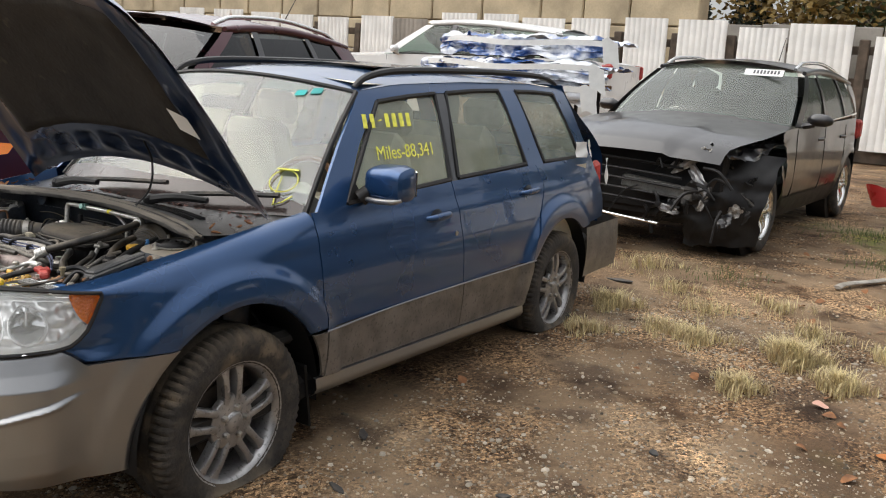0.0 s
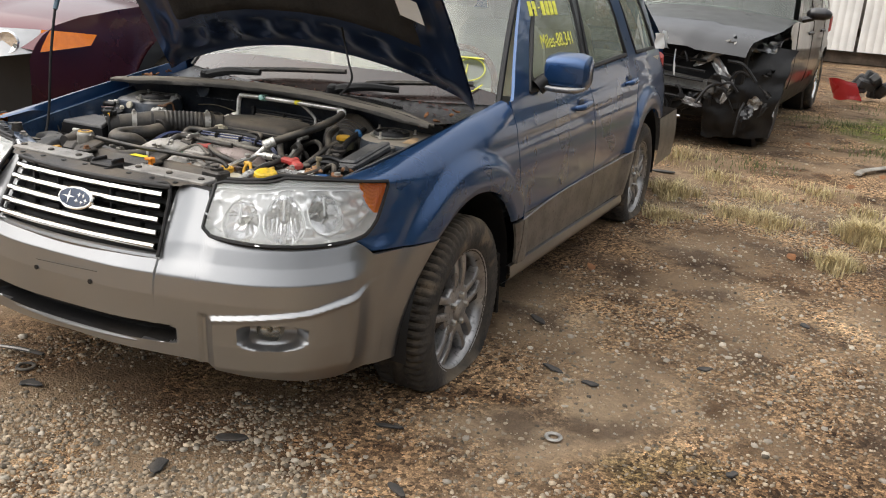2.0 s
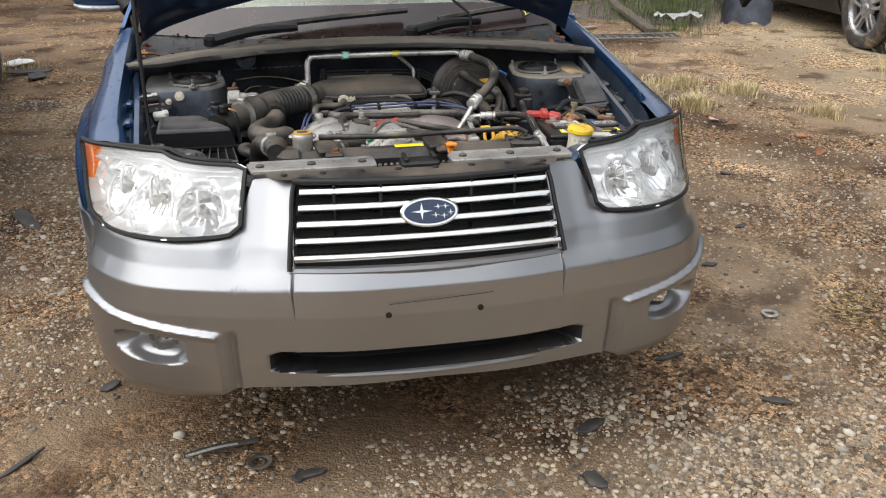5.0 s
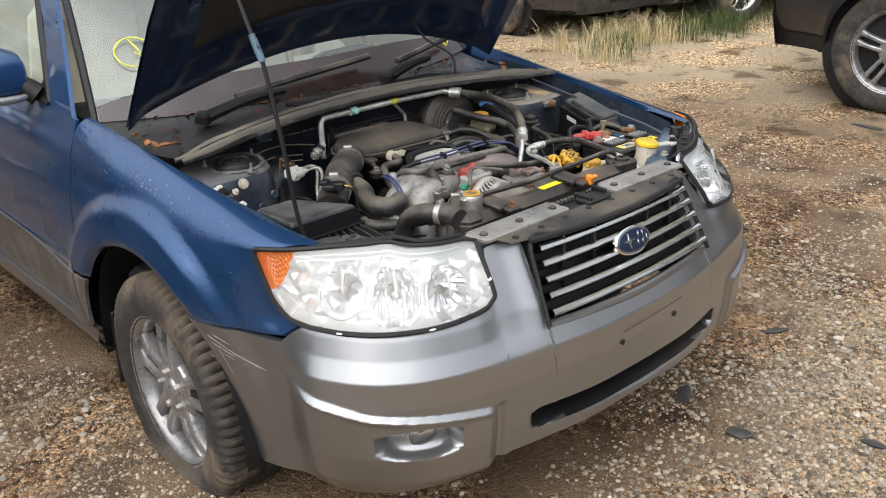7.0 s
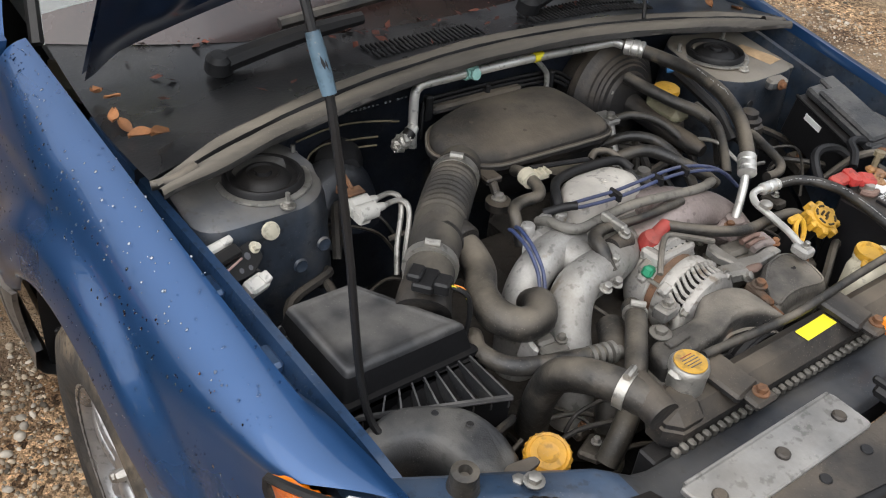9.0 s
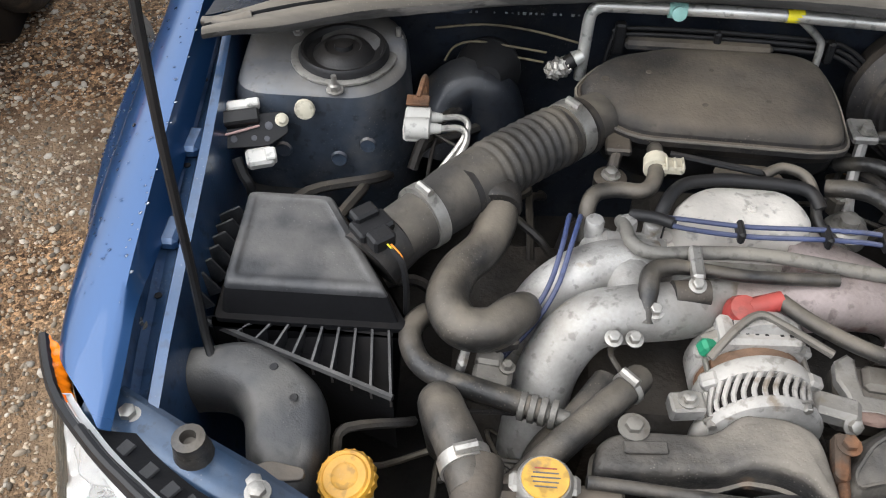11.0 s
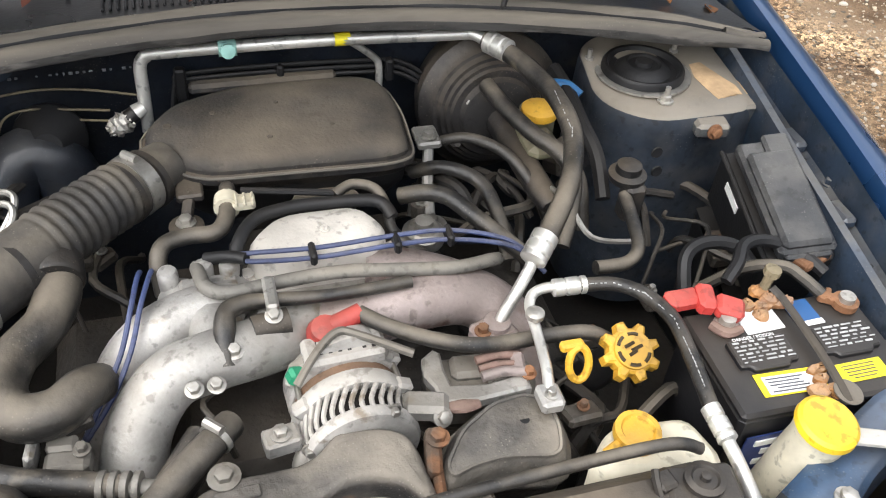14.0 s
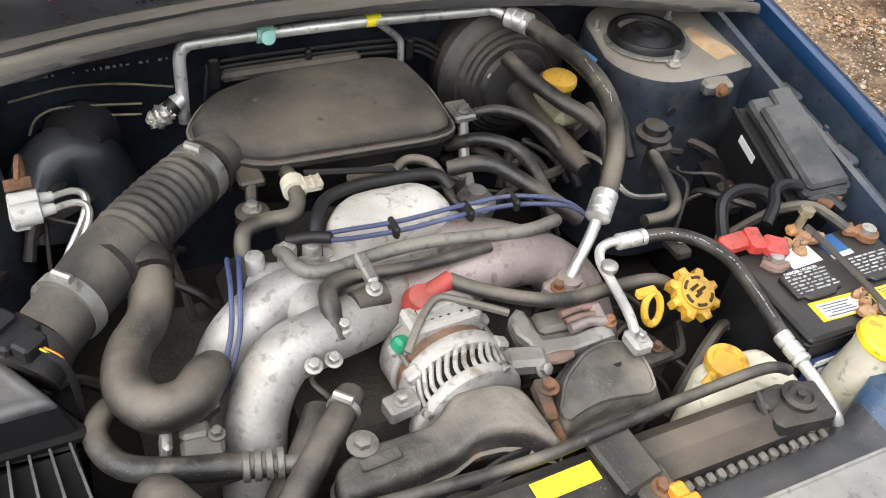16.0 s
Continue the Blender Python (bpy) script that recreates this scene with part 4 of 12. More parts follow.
w = Geo()
w.grid(lambda a, b: screen_point(a * 2 - 1, b), 24, 14)
windscreen = part("windscreen", w, SCREEN, car, "clear windscreen with a tinted top band")
windscreen.visible_shadow = False
w = Geo()
w.grid(lambda a, b: Vector(screen_point(a * 1.97 - 0.985, b * (0.175 - 0.10 * abs(a * 2 - 1) ** 4))) + Vector((0, -0.003, 0.003)), 40, 4)
part("windscreen_band", w, mat("dark_glass_edge", (0.022, 0.009, 0.008), 0.22, 0.0, 0.5, 9, 120, 0.02, coat=0.3, dust=0.12), car, "dark red-brown band along the foot of the windscreen")
w = Geo()
for u0 in (-1, 1):
    w.tube([screen_point(u0, k / 5) for k in range(6)], 0.012, 6, fine=2)
w.tube([screen_point(k / 6 - 1, 1.0) for k in range(13)], 0.010, 6, fine=2)
part("windscreen_seal", w, BLACK, car)


# hood, hinged at the cowl
HOOD_TILT = 57.0
hinge = Matrix.Translation((0, 0.30, 0.885)) @ pose(0, 0, 0, -HOOD_TILT, 0, 0)


def hood_shape(u, v):
    """The closed hood about its hinge: u across, v from the hinge to the nose; y points forward (-)."""
    w = lerp([(0, 0.69), (0.4, 0.675), (0.8, 0.64), (0.94, 0.60), (1, 0.55)], v)
    x = u * w
    length = 1.02 - 0.10 * abs(u) ** 2.5
    y = -v * (length - 0.15 * (1 - u * u)) - 0.15 * (1 - u * u)
    z = 0.035 * (1 - u * u) - 0.045 * v - 0.05 * v ** 3 - 0.02 * smooth(0.9, 1.0, abs(u))
    return Vector((x, y, z))


def hood():
    skin, frame_, pad = Geo(), Geo(), Geo()
    skin.grid(lambda a, b: hinge @ hood_shape(a * 2 - 1, b), 28, 28)
    hd = part("hood", skin, BLUE, car, "raised blue hood")
    def under(a, b):
        u, v = a * 2 - 1, b
        p = hood_shape(u, v)
        d = 0.012 + 0.022 * smooth(0.02, 0.1, v) * smooth(0.98, 0.9, v) * smooth(1.0, 0.9, abs(u))
        # pressed ribs and pockets along the rear edge and sides
        d -= 0.022 * smooth(0.05, 0.08, v) * smooth(0.17, 0.14, v) * (0.5 + 0.5 * math.cos(u * 26)) * smooth(0.92, 0.85, abs(u))
        d -= 0.014 * smooth(0.80, 0.83, abs(u)) * smooth(0.93, 0.90, abs(u)) * smooth(0.1, 0.2, v) * (0.4 + 0.6 * abs(math.sin(v * 11)))
        return hinge @ (p - Vector((0, 0, d)))
    frame_.grid(under, 90, 60, flip=True)
    part("hood_frame", frame_, HOOD_IN, hd, "pressed inner frame")
    def felt(a, b):
        u, v = (a * 2 - 1) * 0.80, 0.20 + 0.68 * b
        p = hood_shape(u, v)
        e = min(a, 1 - a, b, 1 - b)
        return hinge @ (p - Vector((0, 0, 0.030 + 0.016 * smooth(0, 0.05, e) + 0.004 * noise.noise((u * 9, v * 9, 0)))))
    pad.grid(felt, 40, 34, flip=True)
    part("insulation_pad", pad, PAD, hd, "sagging dark felt insulation pad")
    lab = Geo()
    lab.grid(lambda a, b: hinge @ (hood_shape(0.735 + 0.13 * b, 0.36 + 0.10 * a) - Vector((0, 0, 0.052))), 2, 2, flip=True)
    part("sticker", lab, PAPER, hd, "white paper information sticker")
    return hd


hood_part = hood()


# ---- nose: bumper, grille, lamps ----
def bumper():
    g = Geo()
    S = PLAN_X[-3][0]
    def ztop(s, x):
        a = abs(x)
        y = plan_raw(s)[1]
        z = lerp([(0.0, 0.556), (0.292, 0.556), (0.300, 0.737), (0.388, 0.728), (0.420, 0.622), (0.52, 0.612), (0.68, 0.613)], a)
        if y > -0.62:
            z = lerp([(-0.62, 0.613), (-0.595, 0.606), (-0.565, 0.588), (-0.53, 0.558), (-0.27, 0.545)], y)
        return z
    def zbot(x):
        return lerp([(0.0, 0.290), (0.40, 0.280), (0.47, 0.258), (0.62, 0.235), (0.74, 0.21), (0.85, 0.19)], abs(x))
    cols = []
    n = 240
    for i in range(n + 1):
        cols.append(-S + 2 * S * i / n)
    extra = [k * e for k in (-1, 1) for e in (0.2925, 0.3005, 0.388, 0.394, 0.400, 0.406, 0.412, 0.420, 0.43, 0.45)]
    cols = sorted(set(cols + extra))
    NV = 110
    vs, slots = [], []
    for s in cols:
        x0, y0, nx, ny = plan(s)
        for j in range(NV + 3):
            v = min(1.0, j / NV)
            zb, zt = zbot(x0), ztop(s, x0)
            z = zb + (0.296 - zb) * v / 0.08 if v < 0.08 else 0.296 + 0.074 * (v - 0.08) / 0.30 if v < 0.38 else 0.37 + (zt - 0.37) * (v - 0.38) / 0.62
            o = lerp([(0.18, -0.035), (0.22, 0.0), (0.27, 0.034), (0.34, 0.044), (0.46, 0.052), (0.52, 0.046), (0.56, 0.022), (0.60, 0.004), (0.66, -0.035), (0.74, -0.085)], z)
            ax = abs(x0)
            pod_top = 0.420 + 0.14 * (ax - 0.46) + 0.25 * max(0, ax - 0.66)
            pod = smooth(0.448, 0.458, ax) * smooth(pod_top + 0.005, pod_top - 0.004, z) * smooth(-0.40, -0.46, y0)
            lip = smooth(0.448, 0.458, ax) * math.exp(-((z - pod_top + 0.007) / 0.007) ** 2) * smooth(-0.38, -0.44, y0)
            o += 0.010 * pod + 0.005 * lip - 0.012 * smooth(0.415, 0.428, ax) * smooth(0.447, 0.434, ax) * smooth(0.43, 0.41, z)
            # fog lamp pocket
            e = (abs((ax - 0.590) / 0.066) ** 3 + abs((z - 0.374) / 0.036) ** 3) ** (1 / 3)
            o -= 0.058 * smooth(1.06, 0.80, e) * (0.45 + 0.55 * smooth(0.340, 0.380, z))
            # lower slot
            q = (abs(x0 / 0.345) ** 10 + abs((z - 0.347) / 0.026) ** 10) ** 0.1 if abs(x0) < 0.5 else 9
            slot = smooth(1.04, 0.90, q)
            o -= 0.07 * slot
            o -= 0.010 * smooth(0.30, 0.36, ax) * smooth(0.46, 0.40, ax) * smooth(0.52, 0.6, z)
            x, y = x0 + nx * o, y0 + ny * o
            if y0 > -0.5:
                t = (y0 + 0.5) / (plan_raw(S)[1] + 0.5)
                d = ARCH_R ** 2 - (z - 0.235) ** 2
                ya = -math.sqrt(max(0.01, d)) - 0.004
                y = -0.5 + (ya + 0.5) * t
            t = smooth(-0.66, -0.47, y0)
            x += (math.copysign(side_x(y, z) + 0.005, x) - x) * t if abs(x) > 0.5 else 0.0
            if j > NV:
                x, y, z = x - nx * 0.012 * (j - NV), y - ny * 0.012 * (j - NV), z + 0.004 - 0.004 * (j - NV)
            vs.append((x, y, z))
            slots.append(1 if q < 1.0 else 0)
    fs, ms, m = [], [], NV + 3
    for i in range(len(cols) - 1):
        for j in range(m - 1):
            a = i * m + j
            fs.append((a, a + m, a + m + 1, a + 1))
            ms.append(1 if slots[a] or slots[a + m + 1] else 0)
    g.add(vs, fs)
    g.m = ms
    return g


bump_part = part("front_bumper", bumper(), [SILVER, BLACK], car, "scuffed silver-grey front bumper cover")
for x in (-0.102, 0.102):
    hole = Geo()
    hole.lathe([(0.007, 0.0), (0.007, 0.003)], (x, -0.9555, 0.462), (0, -1, 0), 10)
    part("screw_hole", hole, BLACK, bump_part)
chip = Geo()
chip.tube([(-0.10, -0.956, 0.487), (0.02, -0.959, 0.493), (0.13, -0.956, 0.497)], 0.0009, 5)
part("scratch", chip, BLACK, bump_part, "dark scratch across the bumper")
for k, (ya, za, yb, zb) in enumerate(((-0.33, 0.525, -0.50, 0.470), (-0.34, 0.510, -0.47, 0.475), (-0.33, 0.495, -0.44, 0.478), (-0.36, 0.500, -0.40, 0.440), (-0.32, 0.470, -0.39, 0.452), (-0.35, 0.530, -0.43, 0.512))):
    chip = Geo()
    chip.tube([(-side_x(ya + (yb - ya) * t, za + (zb - za) * t) - 0.0052, ya + (yb - ya) * t, za + (zb - za) * t) for t in (0, 0.5, 1)], 0.0004, 5)
    part("scuff", chip, ALLOY, bump_part, "pale scuff on the bumper corner")
# lip along the bottom slot and below the grille
trim = Geo()
trim.tube([(x * 0.345, -0.948 + 0.055 * abs(x) ** 2.2, 0.312 - 0.002 * x * x) for x in (-1, -0.75, -0.5, 0, 0.5, 0.75, 1)], 0.007, 8)
part("lower_lip", trim, SILVER, bump_part)
trim = Geo()
trim.tube([(x * 0.305, -0.928 + 0.035 * x * x, 0.556) for x in (-1, -0.6, 0, 0.6, 1)], 0.011, 8)
part("grille_lip", trim, SILVER, bump_part)


def grille():
    back = Geo()
    def gy(x, z):
        return -0.885 + 0.20 * x * x - (0.65 - z) * 0.49
    def bw(z):
        return 0.302 - 0.03 * (z - 0.56) / 0.18
    back.grid(lambda u, v: ((u * 2 - 1) * bw(0.552 + 0.19 * v), gy((u * 2 - 1) * bw(0.6), 0.552 + 0.19 * v) + 0.045, 0.552 + 0.19 * v), 20, 8)
    gr = part("grille", back, BLACK, car, "black grille with chrome bars")
    for z in (0.586, 0.619, 0.651, 0.683, 0.714):
        b = Geo()
        half = bw(z) - 0.004
        def bar(u, v, z=z, half=half):
            a = v * 2 * math.pi
            x = (u * 2 - 1) * half
            return (x, gy(x, z) - 0.016 * math.cos(a), z + 0.0105 * math.sin(a) + 0.004 * math.cos(a))
        b.grid(bar, 24, 10)
        part("grille_bar", b, CHROME, gr, "chrome bar")
        r = Geo()
        def rib(u, v, z=z + 0.0165, half=half):
            a = v * 2 * math.pi
            x = (u * 2 - 1) * half
            return (x, gy(x, z) + 0.02 - 0.012 * math.cos(a), z + 0.003 * math.sin(a))
        r.grid(rib, 20, 6)
        part("grille_rib", r, BLACK, gr)
    for x in (-0.2, -0.1, 0.1, 0.2):
        r = Geo()
        r.box((x, gy(x, 0.64) + 0.032, 0.645), (0.006, 0.02, 0.17), 0.002)
        part("grille_rib", r, BLACK, gr)
    sur = Geo()
    sur.tube([(-0.306, gy(0.306, 0.562) - 0.002, 0.562), (-0.295, gy(0.295, 0.65), 0.65), (-0.276, gy(0.276, 0.738), 0.738), (-0.2, -0.840, 0.731), (-0.1, -0.851, 0.731), (0, -0.855, 0.731), (0.1, -0.851, 0.731), (0.2, -0.840, 0.731), (0.276, gy(0.276, 0.738), 0.738), (0.295, gy(0.295, 0.65), 0.65), (0.306, gy(0.306, 0.562) - 0.002, 0.562)], 0.0055, 8)
    part("grille_surround", sur, BLACK, gr)
    top_bar = Geo()
    top_bar.tube([(x, -0.863 + 0.42 * x * x, 0.735) for x in (-0.285, -0.2, -0.1, 0, 0.1, 0.2, 0.285)], 0.0075, 10)
    part("grille_rib", top_bar, BLACK, gr)
    # oval badge with plain bright dots
    m = Matrix.Translation((0.0, gy(0, 0.67) - 0.014, 0.668)) @ pose(0, 0, 0, 66, 0, 0)
    e = lambda a, b, n=36: [(a * math.cos(2 * math.pi * i / n), b * math.sin(2 * math.pi * i / n)) for i in range(n)]
    o = Geo()
    o.plate(e(0.064, 0.033), 0.010, m, 0.003)
    bd = part("badge", o, CHROME, gr, "oval blue badge with a chrome rim")
    o = Geo()
    o.plate(e(0.056, 0.026), 0.004, m @ Matrix.Translation((0, 0, 0.0085)), 0.001)
    part("badge_field", o, HOOD_IN, bd)
    o = Geo()
    def spark(x, y, a, b):
        o.plate([(x - a, y), (x - a * 0.15, y - b * 0.15), (x, y - b), (x + a * 0.15, y - b * 0.15), (x + a, y), (x + a * 0.15, y + b * 0.15), (x, y + b), (x - a * 0.15, y + b * 0.15)], 0.002, m @ Matrix.Translation((0, 0, 0.0120)), 0.0005)
    spark(-0.018, 0.001, 0.024, 0.020)
    for x, y in ((0.018, 0.010), (0.034, 0.010), (0.012, -0.008), (0.030, -0.010), (0.045, -0.004)):
        spark(x, y, 0.011, 0.008)
    part("badge_mark", o, CHROME, bd)


grille()


def lamp_front(s, z):
    """A place on the lamp's front surface, which leans back towards the top."""
    x, y, nx, ny = plan(s)
    back = flow([(0.40, 0.106), (0.50, 0.112), (0.58, 0.116), (0.66, 0.112), (0.74, 0.096), (0.82, 0.066), (0.90, 0.032), (0.97, 0.014)], abs(s))
    o = 0.006 - back * smooth(0.615, 0.815, z) / 0.90 - 0.016 * smooth(0.54, 0.41, abs(s))
    return Vector((x + nx * o, y + ny * o, z))


def headlight(sign):
    # outline in s (along the nose) and height, inner end first
    s0, s1 = 0.409, 0.972
    top = lambda u: lerp([(0, 0.748), (0.03, 0.755), (0.115, 0.758), (0.32, 0.766), (0.43, 0.778), (0.54, 0.777), (0.69, 0.776), (0.86, 0.770), (1, 0.764)], u)
    low = lambda u: lerp([(0, 0.646), (0.02, 0.632), (0.06, 0.625), (0.3, 0.619), (0.6, 0.616), (0.76, 0.617), (0.85, 0.626), (0.93, 0.668), (1, 0.750)], u)
    def surf(d):
        def fn(u, v):
            s = s0 + (s1 - s0) * u
            z = low(u) + (top(u) - low(u)) * v
            p = lamp_front(s, z)
            _, _, nx, ny = plan(s)
            return (p.x - nx * d, p.y - ny * d, p.z)
        return fn
    def fin(g):
        return g if sign > 0 else g.mirrored()
    bowls = ((0.508, 0.664, 0.054), (0.640, 0.676, 0.060), (0.775, 0.684, 0.052))
    amber = lambda u, v: u > 0.855 + 0.085 * (1 - v) ** 1.5
    shell = Geo()
    def bowl(u, v):
        e = min(u * 2.2, (1 - u) * 3, v, 1 - v)
        if amber(u, v):
            return surf(0.004 + 0.012 * smooth(0, 0.1, e) + 0.0015 * math.sin(u * 260) * math.sin(v * 60))(u, v)
        s, z = s0 + (s1 - s0) * u, low(u) + (top(u) - low(u)) * v
        d = 0.030 * smooth(0, 0.08, e)
        for bs, bz, r in bowls:
            q = math.hypot(s - bs, z - bz) / r
            if q < 1:
                a = math.atan2(z - bz, s - bs)
                flute = (0.0010 * math.cos(a * 12), 0.0016 * math.cos((s - bs) * 420), 0.0)[bowls.index((bs, bz, r))]
                d = (0.036 + 0.040 * (1 - q * q) + flute * smooth(0.2, 0.5, q)) * smooth(0.0, 0.07, e)
        d *= lerp([(0.35, 1.0), (0.62, 0.5), (0.75, 0.35)], v)
        if v > 0.80:
            d = 0.010 + 0.003 * math.sin(v * 90)
        elif d < 0.0301:
            d += 0.0010 * math.sin(u * 150) + 0.006 * math.sin(u * 37 + v * 13) + 0.004 * math.sin(u * 19 - v * 23)
        return surf(d)(u, v)
    def kind(u, v):
        s, z = s0 + (s1 - s0) * u, low(u) + (top(u) - low(u)) * v
        return 1 if amber(u, v) else 0 if min(math.hypot(s - bs, z - bz) / r for bs, bz, r in bowls) < 0.97 and v < 0.8 else 2
    def warp(u, v):
        b = 0.855 + 0.085 * (1 - v) ** 1.5
        return b * u / 0.8 if u < 0.8 else b + (1 - b) * (u - 0.8) / 0.2 + 1e-4
    shell.grid(lambda u, v: bowl(warp(u, v), v), 190, 64, slot=lambda u, v: 1 if u > 0.8 else min(2, kind(warp(u, v), v) * 2))
    hl = part("headlight", fin(shell), [REFLECTOR, AMBER, LAMP_IN], car, "clear headlight with an amber corner")
    for s, z, r in bowls:
        p = lamp_front(s, z)
        _, _, nx, ny = plan(s)
        ax = Vector((0.6 * nx, ny, 0.02)).normalized()
        c = p - Vector((nx, ny, 0)) * 0.035
        b = Geo()
        b.lathe([(0.008, -0.035), (0.008, -0.012), (0.012, -0.01), (0.012, 0.006), (0.006, 0.010), (0.0005, 0.011)], c, ax, 12)
        part("bulb", fin(b), STEEL, hl)
        b = Geo()
        rim = []
        for k in range(25):
            a = 2 * math.pi * k / 24
            zz = min(z + r * math.sin(a), 0.735)
            f = lamp_front(s + r * math.cos(a), zz)
            rim.append(f - Vector((nx, ny, 0)) * 0.022)
        b.tube(rim, 0.0022, 6, fine=2)
        part("reflector_rim", fin(b), LAMP_IN, hl)
        b = Geo()
        b.tube([c + Vector((0, 0, r * 0.9)), c + ax * 0.010 + Vector((0, 0, r * 0.4)), c + ax * 0.012], [0.004, 0.003, 0.004], 6, fine=3)
        part("bulb_bracket", fin(b), LAMP_IN, hl)
    bez = Geo()
    bez.grid(lambda u, v: surf(0.008 + 0.004 * math.sin(v * 14))(0.02 + 0.76 * u, 0.86 + 0.12 * v), 30, 9)
    part("lamp_bezel", fin(bez), LAMP_IN, hl)
    lens = Geo()
    lens.grid(surf(-0.004), 40, 12)
    o = part("lens", fin(lens), LENS, hl, "clear plastic lens")
    o.visible_shadow = False
    gap = Geo()
    ring = [surf(-0.002)(k / 24, 0) for k in range(25)] + [surf(-0.002)(1, k / 4) for k in range(1, 5)] + [surf(-0.002)(1 - k / 24, 1) for k in range(1, 25)] + [surf(-0.002)(0, 1 - k / 4) for k in range(1, 5)]
    gap.tube(ring, 0.0056, 6, fine=1)
    part("lamp_gasket", fin(gap), BLACK, hl)
    # fog lamp
    fg = Geo()
    fx = 0.592
    c, ax = Vector((fx, -0.806, 0.379)), Vector((0.30, -1, 0)).normalized()
    fg.lathe([(0.036, -0.03), (0.036, 0.0), (0.034, 0.003), (0.033, 0.0), (0.030, -0.015), (0.012, -0.025), (0.001, -0.026)], c, ax, 24)
    fl = part("fog_lamp", fin(fg), STEEL, car, "round dulled fog lamp")
    fg = Geo()
    fg.lathe([(0.034, 0.001), (0.028, 0.008), (0.012, 0.012), (0.0005, 0.013)], c, ax, 24)
    o = part("fog_lens", fin(fg), LENS, fl)
    o.visible_shadow = False
    fg = Geo()
    fg.lathe([(0.008, -0.024), (0.008, -0.008), (0.004, -0.004)], c, ax, 10)
    part("fog_bulb", fin(fg), DULL, fl)


headlight(1), headlight(-1)


